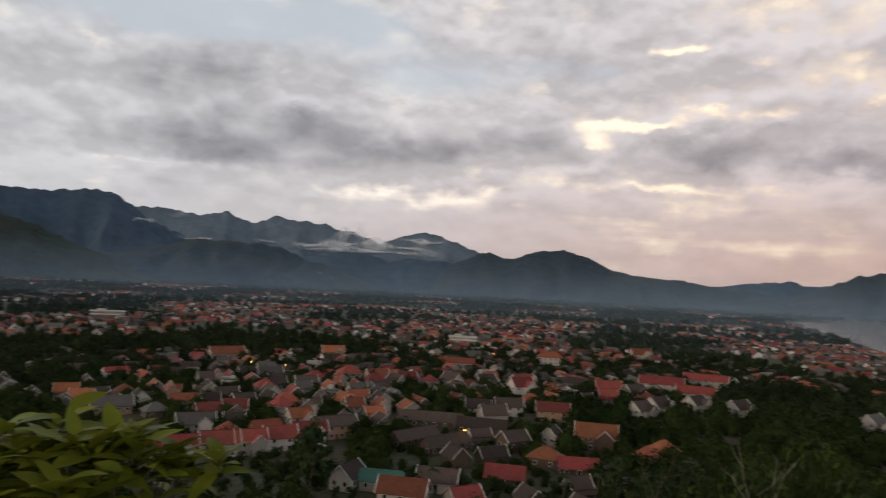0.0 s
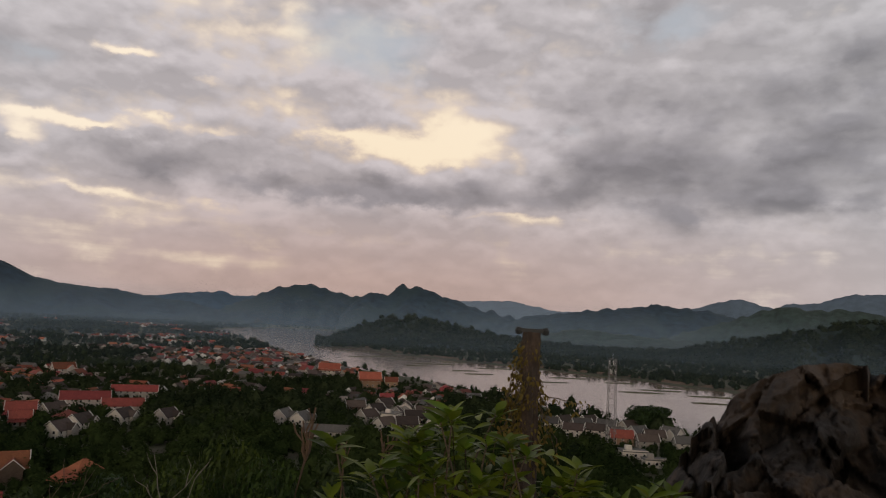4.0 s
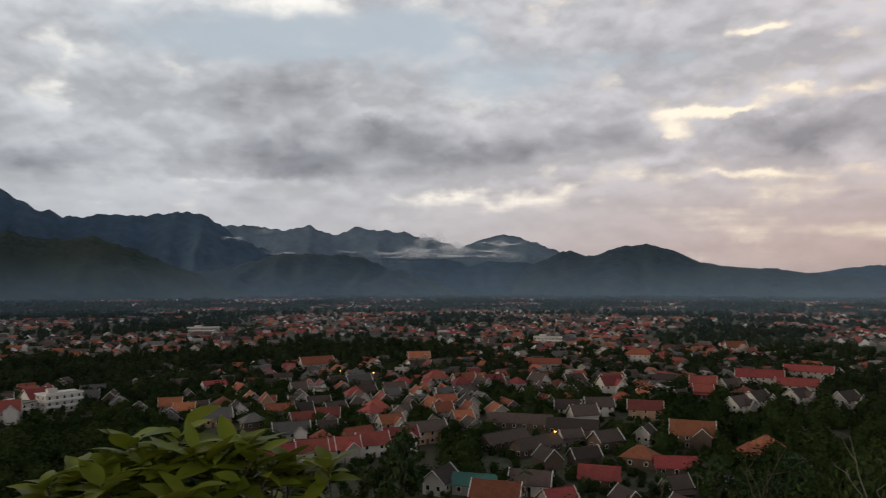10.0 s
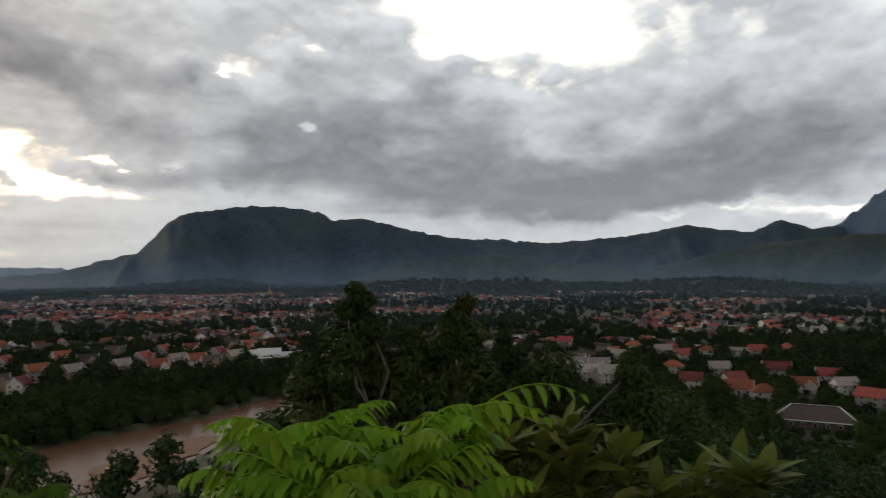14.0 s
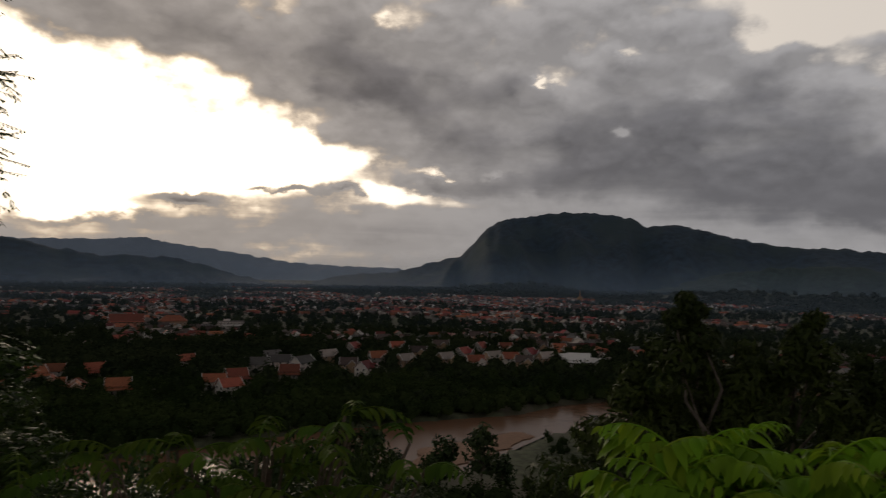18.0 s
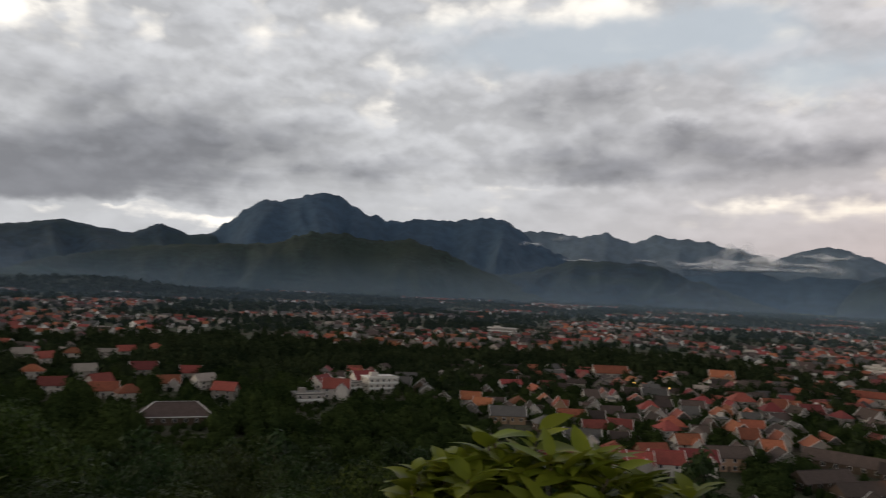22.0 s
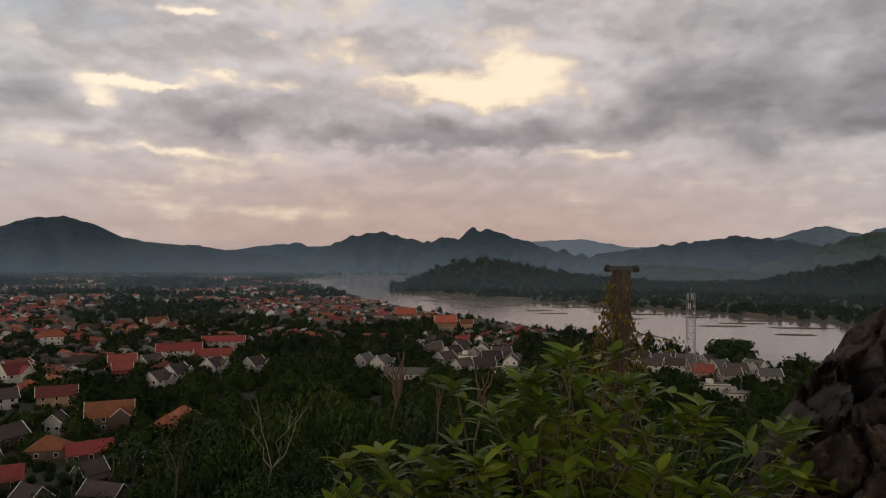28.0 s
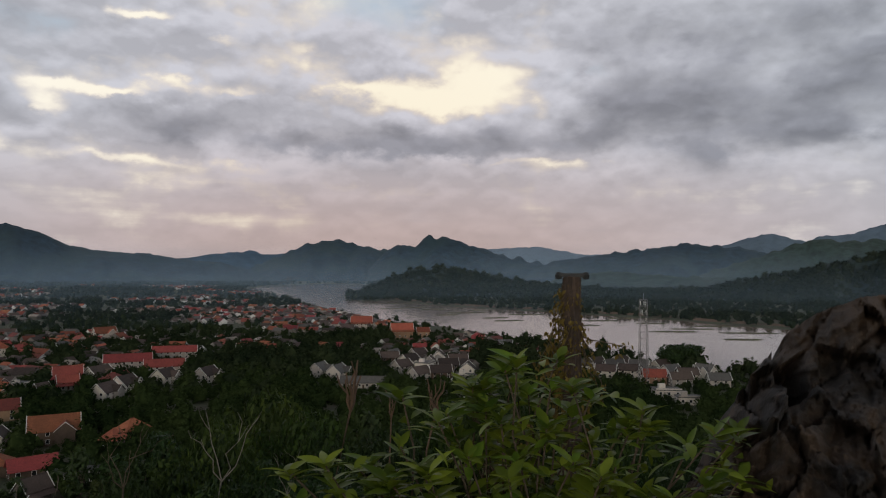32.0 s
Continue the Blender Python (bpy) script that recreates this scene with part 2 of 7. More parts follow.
wt.links.new((relief + 1.0).socket, shaded.inputs["Scale"])
cloud = blend(wt, depth.smooth(0.37, -0.08), Val(wt, shaded.outputs[0]), lit)
sky = wt.nodes.new("ShaderNodeTexSky")
sky.sky_type, sky.sun_disc = "NISHITA", False
sky.sun_elevation, sky.sun_rotation = radians(SUN_EL), radians(-SUN_AZ)
scaled = wt.nodes.new("ShaderNodeVectorMath")
scaled.operation = "SCALE"
wt.links.new(sky.outputs[0], scaled.inputs[0])
scaled.inputs["Scale"].default_value = 0.11
blue = blend(wt, 0.7, Val(wt, scaled.outputs[0]), (0.66, 0.74, 0.83))
total = blend(wt, (clear + (thick * -0.6 + 0.276).math("MINIMUM", 0.12)).smooth(0.12, 0.66, 0.0, 0.92), cloud, blue)
shine = wt.nodes.new("ShaderNodeBackground")
wt.links.new(total.socket, shine.inputs[0])
shine.inputs[1].default_value = 1.0
wt.links.new(shine.outputs[0], wt.nodes.new("ShaderNodeOutputWorld").inputs[0])

sun = new("sun", bpy.data.lights.new("sun", "SUN"))
sun.data.energy, sun.data.angle, sun.data.color = 0.5, radians(14), (1.0, 0.86, 0.66)
sun.matrix_world = look((0, 0, 0), (math.sin(radians(SUN_AZ)), -math.cos(radians(SUN_AZ)), -math.tan(radians(SUN_EL))))

# ---- materials ----
def material(name, colour, rough=0.85, vary=0.25, scale=0.5, bump=0.0, fine_scale=None, second=None, metal=0.0, random_shift=0.0, island=False):
    """A rough surface with grain and stains at two scales; second: a colour that the stains run to."""
    m = bpy.data.materials.new(name)
    m.use_nodes = True
    t = m.node_tree
    bsdf = t.nodes["Principled BSDF"]
    c = t.nodes.new("ShaderNodeTexCoord")
    at = Val(t, c.outputs["Object"])
    stain = fbm(t, at, scale, 5.0, 0.6)
    grain = fbm(t, at, fine_scale or scale * 9, 4.0, 0.6)
    dark = tuple(v * (1 - vary) for v in colour)
    bright = tuple(min(1, v * (1 + vary)) for v in colour)
    col = blend(t, grain.smooth(0.3, 0.7), dark, bright)
    if second:
        col = blend(t, stain.smooth(0.42, 0.66), col, second)
    else:
        col = blend(t, stain.smooth(0.35, 0.75, 0.0, 0.5), col, tuple(v * (1 - vary * 1.5) for v in colour))
    if random_shift:
        if island:
            g = t.nodes.new("ShaderNodeNewGeometry")
            r = Val(t, g.outputs["Random Per Island"])
        else:
            g = t.nodes.new("ShaderNodeObjectInfo")
            r = Val(t, g.outputs["Random"])
        hsv = t.nodes.new("ShaderNodeHueSaturation")
        t.links.new(col.socket, hsv.inputs["Color"])
        t.links.new((r * random_shift * 2 + (1 - random_shift)).socket, hsv.inputs["Value"])
        t.links.new(((r * 7.3).math("FRACT") * 0.02 + 0.49).socket, hsv.inputs["Hue"])
        col = Val(t, hsv.outputs[0])
    t.links.new(col.socket, bsdf.inputs["Base Color"])
    bsdf.inputs["Roughness"].default_value, bsdf.inputs["Metallic"].default_value = rough, metal
    if bump:
        b = t.nodes.new("ShaderNodeBump")
        b.inputs["Strength"].default_value, b.inputs["Distance"].default_value = bump, 0.3 / max(scale, 0.01) * 0.1
        t.links.new((grain + stain).socket, b.inputs["Height"])
        t.links.new(b.outputs[0], bsdf.inputs["Normal"])
    return m


def leaf_material(name, colour, second, through_light=0.3, rough=0.5, shift=0.35, spread=0.6, gloss=0.12):
    m = bpy.data.materials.new(name)
    m.use_nodes = True
    t = m.node_tree
    bsdf = t.nodes["Principled BSDF"]
    g = t.nodes.new("ShaderNodeNewGeometry")
    r = Val(t, g.outputs["Random Per Island"])
    c = t.nodes.new("ShaderNodeTexCoord")
    patch = fbm(t, Val(t, c.outputs["Object"]), spread, 3.0)
    o = t.nodes.new("ShaderNodeObjectInfo")
    ro = Val(t, o.outputs["Random"])
    col = blend(t, (patch.smooth(0.35, 0.65) * 0.6 + r * 0.4).clamp(), colour, second)
    hsv = t.nodes.new("ShaderNodeHueSaturation")
    t.links.new(col.socket, hsv.inputs["Color"])
    t.links.new(((r * shift + ro * shift) + (1 - shift)).socket, hsv.inputs["Value"])
    t.links.new(((ro * 5.1).math("FRACT") * 0.04 + 0.48).socket, hsv.inputs["Hue"])
    t.links.new(hsv.outputs[0], bsdf.inputs["Base Color"])
    bsdf.inputs["Roughness"].default_value = rough
    bsdf.inputs["Specular IOR Level"].default_value = gloss
    trans = t.nodes.new("ShaderNodeBsdfTranslucent")
    t.links.new(hsv.outputs[0], trans.inputs[0])
    mix = t.nodes.new("ShaderNodeMixShader")
    mix.inputs[0].default_value = through_light
    t.links.new(bsdf.outputs[0], mix.inputs[1])
    t.links.new(trans.outputs[0], mix.inputs[2])
    t.links.new(mix.outputs[0], t.nodes["Material Output"].inputs[0])
    return m


GROUND = material("earth_and_scrub", (0.065, 0.074, 0.036), 0.95, 0.35, 0.02, 0.3, 0.25, second=(0.085, 0.070, 0.045))
FIELD = material("pale_field", (0.13, 0.12, 0.05), 0.95, 0.2, 0.02, 0.0, 0.2)
SAND = material("river_sand", (0.30, 0.17, 0.105), 0.95, 0.15, 0.05, 0.2, 0.6)
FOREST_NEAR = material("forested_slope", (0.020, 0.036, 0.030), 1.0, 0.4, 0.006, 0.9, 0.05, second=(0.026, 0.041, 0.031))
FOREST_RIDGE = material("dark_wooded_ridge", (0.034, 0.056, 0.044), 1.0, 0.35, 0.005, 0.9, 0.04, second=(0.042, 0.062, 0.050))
# distance haze is put into these four base colours, bluer and paler farther off
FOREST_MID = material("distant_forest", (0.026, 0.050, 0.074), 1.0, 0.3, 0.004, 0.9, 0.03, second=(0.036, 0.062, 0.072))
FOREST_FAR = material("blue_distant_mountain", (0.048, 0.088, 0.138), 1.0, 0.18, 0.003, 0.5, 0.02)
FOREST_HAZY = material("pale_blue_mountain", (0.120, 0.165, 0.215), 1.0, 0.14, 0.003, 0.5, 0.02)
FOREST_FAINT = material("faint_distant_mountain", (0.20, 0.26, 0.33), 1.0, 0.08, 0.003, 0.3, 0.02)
TILE_ORANGE = material("orange_roof_tile", (0.29, 0.088, 0.044), 0.85, 0.3, 0.35, 0.3, 3.0, random_shift=0.5)
TILE_RED = material("red_roof_tile", (0.235, 0.045, 0.036), 0.75, 0.3, 0.35, 0.3, 3.0, random_shift=0.5)
TILE_BROWN = material("weathered_brown_tile", (0.074, 0.052, 0.044), 0.9, 0.3, 0.35, 0.3, 3.0, random_shift=0.5)
SHEET_GREY = material("grey_roof_sheet", (0.105, 0.097, 0.090), 0.7, 0.25, 0.3, 0.2, 3.0, random_shift=0.35)
SHEET_GREEN = material("green_roof_sheet", (0.05, 0.16, 0.13), 0.6, 0.2, 0.3, 0.2, 3.0)
PLASTER = material("pale_plaster", (0.50, 0.45, 0.40), 0.9, 0.15, 0.4, 0.1, 4.0, random_shift=0.45)
PLASTER_DIM = material("weathered_grey_plaster", (0.27, 0.24, 0.215), 0.9, 0.25, 0.4, 0.1, 4.0, random_shift=0.6)
PLASTER_WARM = material("ochre_plaster", (0.40, 0.26, 0.16), 0.9, 0.15, 0.4, 0.1, 4.0, random_shift=0.25)
TIMBER = material("dark_timber", (0.10, 0.065, 0.045), 0.8, 0.3, 0.6, 0.2, 6.0, random_shift=0.2)
WHITE_TRIM = material("white_painted_trim", (0.72, 0.70, 0.66), 0.7, 0.1, 0.6)
GLASS_DARK = material("dark_window_glass", (0.02, 0.022, 0.025), 0.15, 0.2, 1.0)
STEEL = material("galvanised_steel", (0.42, 0.42, 0.43), 0.5, 0.2, 2.0, metal=0.6)
BARK = material("grey_bark", (0.13, 0.105, 0.08), 0.95, 0.35, 1.2, 0.6, 12.0)
LEAF_DARK = leaf_material("dark_tree_leaves", (0.016, 0.031, 0.010), (0.036, 0.058, 0.017), 0.15)
LEAF_MID = leaf_material("tree_leaves", (0.021, 0.037, 0.012), (0.050, 0.068, 0.021), 0.2)

# ---- building helpers ----
def polar(azimuth, dist, z=0.0):
    """A point at an azimuth (degrees left of +y) and distance from the foot of the viewpoint."""
    a = radians(azimuth)
    return Vector((-math.sin(a) * dist, math.cos(a) * dist, z))


def on_ground(azimuth, below, z=0.0):
    """The place on the plain that lies so many degrees below the eye."""
    return polar(azimuth, (EYE - z) / math.tan(radians(below)), z)


def mesh_from(name, verts, faces, mats, index=None, smooth=False):
    me = bpy.data.meshes.new(name)
    me.from_pydata([tuple(v) for v in verts], [], faces)
    for m in (mats if isinstance(mats, (list, tuple)) else [mats]):
        me.materials.append(m)
    if index is not None:
        me.polygons.foreach_set("material_index", index)
    if smooth:
        me.polygons.foreach_set("use_smooth", [True] * len(me.polygons))
    me.update()
    return me


def part(name, bm, mat, parent, label=""):
    """Links a bmesh (or a finished mesh) as one mesh object under a thing."""
    if isinstance(bm, bpy.types.Mesh):
        me = bm
    else:
        me = bpy.data.meshes.new(name)
        bm.to_mesh(me)
        bm.free()
        me.materials.append(mat)
    ob = new(name, me)
    ob.parent = parent
    return tagged(ob, label)


def inside(px, py, poly):
    """Which of the points lie in the polygon (numpy arrays)."""
    hit = np.zeros(px.shape, bool)
    for (x0, y0), (x1, y1) in zip(poly, poly[1:] + poly[:1]):
        cross = ((y0 > py) != (y1 > py)) & (px < (x1 - x0) * (py - y0) / (y1 - y0 + 1e-9) + x0)
        hit ^= cross
    return hit


def wave_noise(x, y, seed, octaves=5, rough=0.5):
    """Smooth random relief from turned sine waves, about -1 to 1."""
    rng = np.random.default_rng(seed)
    out, amp, freq = np.zeros_like(x), 1.0, 1.0
    for _ in range(octaves):
        for _ in range(4):
            a, p = rng.uniform(0, 2 * math.pi, 2)
            out = out + amp * 0.42 * np.sin(freq * (x * math.cos(a) + y * math.sin(a)) + p)
        amp, freq = amp * rough, freq * 2.03
    return out


# ---- land: plain, viewpoint hill and river beds in one sheet ----
def ring_poly(rows):
    return [tuple(on_ground(a, b)[:2]) for a, b in rows]


NEAR_BANK = [(-25.5, 1.85), (-27.2, 2.1), (-31.1, 3.1), (-34.7, 4.0), (-41.9, 4.9), (-49.1, 5.9), (-56.9, 7.2), (-61.4, 7.6), (-68, 7.4), (-78, 6.8), (-92, 6.6)]
FAR_BANK = [(-92, 4.7), (-78, 4.7), (-67.2, 4.36), (-61.9, 4.14), (-57.9, 3.86), (-53.2, 3.70), (-49.2, 3.50), (-45.1, 3.34), (-40.6, 3.06), (-37.4, 2.72), (-34.6, 2.72)]
RIVER = ring_poly(NEAR_BANK + FAR_BANK + [(-34.2, 2.4), (-34.9, 1.98), (-36.5, 1.55), (-33, 1.40), (-30.5, 1.42), (-27, 1.62)])
CREEK = ring_poly([(150, 18.5), (125, 18.0), (112, 16.8), (106.0, 15.9), (100.3, 15.3), (96.4, 13.7), (93.6, 12.4), (89.2, 11.5), (80, 10.0), (72, 8.6), (64, 7.2), (64, 6.4), (72, 7.4), (80, 8.6), (88.4, 9.5), (92.6, 10.1), (95.7, 10.9), (103.2, 11.6), (112, 12.4), (125, 13.5), (150, 14)])


def land_height(x, y):
    r = np.hypot(x, y)
    a = np.degrees(np.arctan2(-x, y))
    reach = 105 + 18 * np.sin(np.radians(a * 2 + 40)) + 10 * np.sin(np.radians(a * 5))
    far = np.clip((r - 12) / reach, 0, 1)
    hill = np.where(r < 12, EYE - 1.75 - 0.22 * r, (EYE - 4.39) * (1 - far) ** 2)
    return hill + np.clip((r - 6) / 20, 0, 1) * np.clip(hill / 10, 0.06, 1) * 1.5 * wave_noise(x / 14, y / 14, 3, 3)


n_az, n_r = 620, 400
rr = np.concatenate([[0.0], np.geomspace(0.6, 4950, n_r - 1)])
aa = np.linspace(0, 2 * math.pi, n_az, endpoint=False)
gx, gy = -np.sin(aa)[None, :] * rr[:, None], np.cos(aa)[None, :] * rr[:, None]
gz = land_height(gx, gy)
bed = inside(gx + wave_noise(gx / 5, gy / 5, 8, 2) * 1.2, gy, RIVER) | inside(gx, gy, CREEK)
gz = np.where(bed, -5.0, gz)
faces = []
for i in range(n_r - 1):
    for j in range(n_az):
        k = (j + 1) % n_az
        faces.append((i * n_az + j, i * n_az + k, (i + 1) * n_az + k, (i + 1) * n_az + j))
ground = new("ground", mesh_from("ground", np.stack([gx, gy, gz], -1).reshape(-1, 3), faces, GROUND, smooth=True))
tagged(ground, "dark green scrub and earth over hill and plain", "ground", kind="structure")

water_mat = bpy.data.materials.new("silty_river_water")
water_mat.use_nodes = True
t = water_mat.node_tree
b = t.nodes["Principled BSDF"]
b.inputs["Base Color"].default_value = (0.17, 0.105, 0.07, 1)
b.inputs["Roughness"].default_value, b.inputs["IOR"].default_value = 0.2, 1.33
c = t.nodes.new("ShaderNodeTexCoord")
ripple = fbm(t, Val(t, c.outputs["Object"]), 0.08, 6.0, 0.65)
bn = t.nodes.new("ShaderNodeBump")
bn.inputs["Strength"].default_value, bn.inputs["Distance"].default_value = 0.25, 0.6
t.links.new(ripple.socket, bn.inputs["Height"])
t.links.new(bn.outputs[0], b.inputs["Normal"])


def sheet(name, poly, z, mat, label, category, kind="structure"):
    bm = bmesh.new()
    f = bm.faces.new([bm.verts.new((x, y, z)) for x, y in poly])
    if f.normal.z < 0:
        f.normal_flip()
    bmesh.ops.triangulate(bm, faces=bm.faces[:])
    me = bpy.data.meshes.new(name)
    bm.to_mesh(me)
    bm.free()
    me.materials.append(mat)
    return tagged(new(name, me), label, category, kind=kind)


creek_mat = water_mat.copy()
creek_mat.name = "brown_creek_water"
creek_mat.node_tree.nodes["Principled BSDF"].inputs["Base Color"].default_value = (0.20, 0.105, 0.06, 1)
creek_mat.node_tree.nodes["Principled BSDF"].inputs["Specular IOR Level"].default_value = 0.3
b.inputs["Roughness"].default_value = 0.11
b.inputs["Specular IOR Level"].default_value = 0.4
bn.inputs["Strength"].default_value = 0.045
b.inputs["Base Color"].default_value = (0.25, 0.175, 0.135, 1)
sheet("river_water", RIVER, -1.2, water_mat, "wide silty river reflecting the evening sky", "river")
sheet("creek_water", CREEK, -1.2, creek_mat, "narrow brown tributary river between wooded banks", "river")


# the bare earth shore of the far bank
g = np.random.default_rng(4)
line = [on_ground(a + (a2 - a) * k / 12, b_ + (b2 - b_) * k / 12, -1.3) for (a, b_), (a2, b2) in zip(FAR_BANK, FAR_BANK[1:]) for k in range(12)]
v = []
for p in line:
    out = Vector((p.x, p.y, 0)).normalized()
    w = 9 + 5 * g.random()
    v += [p - out * 3, p + out * w * 0.5 + Vector((0, 0, 1.6)), p + out * w + Vector((0, 0, 3.2 + g.random()))]
f = [q for i in range(len(line) - 1) for q in ((3 * i, 3 * i + 3, 3 * i + 4, 3 * i + 1), (3 * i + 1, 3 * i + 4, 3 * i + 5, 3 * i + 2))]
SHORE = material("red_brown_bank_earth", (0.15, 0.095, 0.065), 0.95, 0.3, 0.03, 0.3, 0.4, second=(0.07, 0.065, 0.045))
tagged(new("river_shore", mesh_from("river_shore", v, f, SHORE, smooth=True)), "bare red-brown earth along the far river bank", "river bank", kind="structure")


def worn_outline(rows, z, seed, amount=1.2, cuts=6):
    """A ground outline with its sides broken into small bays."""
    g = np.random.default_rng(seed)
    pts = [on_ground(a, b_, z) for a, b_ in rows]
    out = []
    for p, q in zip(pts, pts[1:] + pts[:1]):
        for k in range(cuts):
            w = p.lerp(q, k / cuts)
            out.append((w.x + g.normal(0, amount) * (k > 0), w.y + g.normal(0, amount) * (k > 0)))
    return out


sheet("sand_bar", worn_outline([(103.6, 13.9), (101.0, 13.35), (98.0, 12.8), (95.4, 12.35), (94.6, 12.7), (96.3, 13.5), (98.5, 14.3), (101.0, 15.2), (104.5, 15.4)], -0.9, 9), -0.9, SAND, "pale orange sand bar at the river bend", "sand bar")
sheet("pale_field", [tuple(on_ground(a, b_, 0.3)[:2]) for a, b_ in [(139, 2.6), (133.5, 2.65), (131.5, 2.95), (134, 3.25), (139, 3.3)]], 0.3, FIELD, "pale dry field on the valley floor", "field")


g = np.random.default_rng(5)
for a, e, w, d in [(-39, 3.3, 60, 9), (-43, 3.7, 80, 8), (-46.5, 4.3, 50, 7), (-52, 4.6, 70, 8), (-59, 4.9, 60, 7), (-64, 5.3, 50, 8), (-36.5, 3.0, 70, 12), (-55.5, 3.95, 60, 6), (-62, 4.4, 70, 7), (-40.5, 3.45, 50, 6), (-41.5, 3.9, 40, 5), (-44.5, 3.5, 60, 5), (-45.5, 4.1, 45, 5),
                   (-48, 3.8, 70, 6), (-50.5, 4.1, 40, 5), (-53.5, 4.2, 60, 6), (-57.5, 4.3, 50, 6), (-60.5, 4.65, 60, 6), (-64.5, 4.8, 80, 8), (-38, 3.0, 60, 7), (-37, 3.4, 50, 6)]:
    ring = [(w * 0.5 * math.cos(k / 20 * 2 * math.pi) * g.uniform(0.75, 1.1), d * 0.5 * math.sin(k / 20 * 2 * math.pi) * g.uniform(0.7, 1.2)) for k in range(20)]
    v_ = [(x, y, -0.6) for x, y in ring] + [(x * 0.7, y * 0.6, 0.5 + g.uniform(-0.2, 0.3)) for x, y in ring] + [(0, 0, 0.8)]
    f_ = [(k, (k + 1) % 20, 20 + (k + 1) % 20, 20 + k) for k in range(20)] + [(20 + k, 20 + (k + 1) % 20, 40) for k in range(20)]
    shoal = tagged(new("rock_shoal", mesh_from("rock_shoal", v_, f_, GROUND)), "low dark rock shoal in the river", "rock shoal", "river shoals")
    shoal.matrix_basis = Matrix.Translation(on_ground(a, e, -1.2)) @ pose(0, 0, 0, 0, 0, a + 20)


# ---- mountains ----
# the farther ranges carry haze in their material's base colour
wooded = {}


def mountain_range(name, label, crest, dist, depth, mat, seed, rough=0.07, foot=0.0, step=0.22):
    """A range along crest: rows of azimuth and elevation seen from the viewpoint, from its left end to its right; dist: of the crest line."""
    az_c = np.array([c[0] for c in crest], float)[::-1]
    el_c = np.array([c[1] for c in crest], float)[::-1]
    azs = np.arange(az_c[0], az_c[-1] + step, step)
    els = np.interp(azs, az_c, el_c)
    k = np.array([0.2, 0.6, 0.2])
    els = np.convolve(np.pad(els, 1, mode="edge"), k, mode="valid")
    ns = 26
    s = np.concatenate([np.linspace(0, 1, ns - 4), [1.06, 1.15, 1.3, 1.5]])
    A, S = np.meshgrid(azs, s, indexing="ij")
    top = EYE + dist * np.tan(np.radians(els))
    wide = np.convolve(np.pad(top, 12, mode="edge"), np.hanning(27)[1:-1] / np.hanning(27).sum(), mode="valid")
    rad = dist + depth * (S - 1) + depth * 0.16 * (1 - S.clip(0, 1)) * wave_noise(A / 2.4, S * 0.0, seed + 1, 3)
    rise = np.where(S <= 1, S ** 1.25, 1 - (S - 1) * 1.6)
    folds = wave_noise(A / 2.6 + S * 1.4, S * 3.0 - A / 3.4, seed, 4, 0.55)
    spurs = 1 - 2.2 * np.abs(wave_noise(A / 1.5 + 0.6 * wave_noise(A / 2.2, S * 3, seed + 7, 2), S * 0.9, seed + 8, 3, 0.6))
    bite = np.sin(np.clip(S, 0, 1) * math.pi) * 0.13
    h = (wide[:, None] + (top - wide)[:, None] * np.clip(S, 0, 1) ** 4) * (rise + bite * (folds * 0.5 + spurs * 0.7 - 0.45))
    crown = wave_noise(A * 5, S * 22 + A, seed + 5, 4, 0.6)
    h = h + np.where(np.abs(S - 1) < 0.02, 1, 0.6) * rough * 55 * crown * np.clip(S, 0, 1)
    ends = np.clip(np.minimum(A - azs[0], azs[-1] - A) / 1.5, 0, 1)
    h = h * ends ** 0.5 + foot - 6 * (S <= 0)
    x, y = -np.sin(np.radians(A)) * rad, np.cos(np.radians(A)) * rad
    n, m_ = A.shape
    faces = [(i * m_ + j, i * m_ + j + 1, (i + 1) * m_ + j + 1, (i + 1) * m_ + j) for i in range(n - 1) for j in range(m_ - 1)]
    ob = new(name, mesh_from(name, np.stack([x, y, h], -1).reshape(-1, 3), faces, mat, smooth=True))
    pick = np.random.default_rng(seed).integers(0, n * m_, 5200 if name == "far_bank_hill" else 1800 if name.endswith("_rise") else 10)
    wooded[name] = [(float(x.ravel()[k]), float(y.ravel()[k]), float(h.ravel()[k]) - 3, 8.0) for k in pick if 0.03 < S.ravel()[k] <= 1.0]
    return tagged(ob, label, "mountain", kind="structure")


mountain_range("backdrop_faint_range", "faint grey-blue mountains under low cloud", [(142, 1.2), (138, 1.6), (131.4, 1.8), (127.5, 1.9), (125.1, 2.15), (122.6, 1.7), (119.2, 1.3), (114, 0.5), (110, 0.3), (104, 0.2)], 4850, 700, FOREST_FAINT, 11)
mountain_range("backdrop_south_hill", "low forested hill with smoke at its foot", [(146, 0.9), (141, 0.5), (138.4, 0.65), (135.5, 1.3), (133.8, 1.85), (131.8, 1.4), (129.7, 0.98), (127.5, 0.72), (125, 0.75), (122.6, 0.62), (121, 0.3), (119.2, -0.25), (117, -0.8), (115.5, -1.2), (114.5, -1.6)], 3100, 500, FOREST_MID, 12)
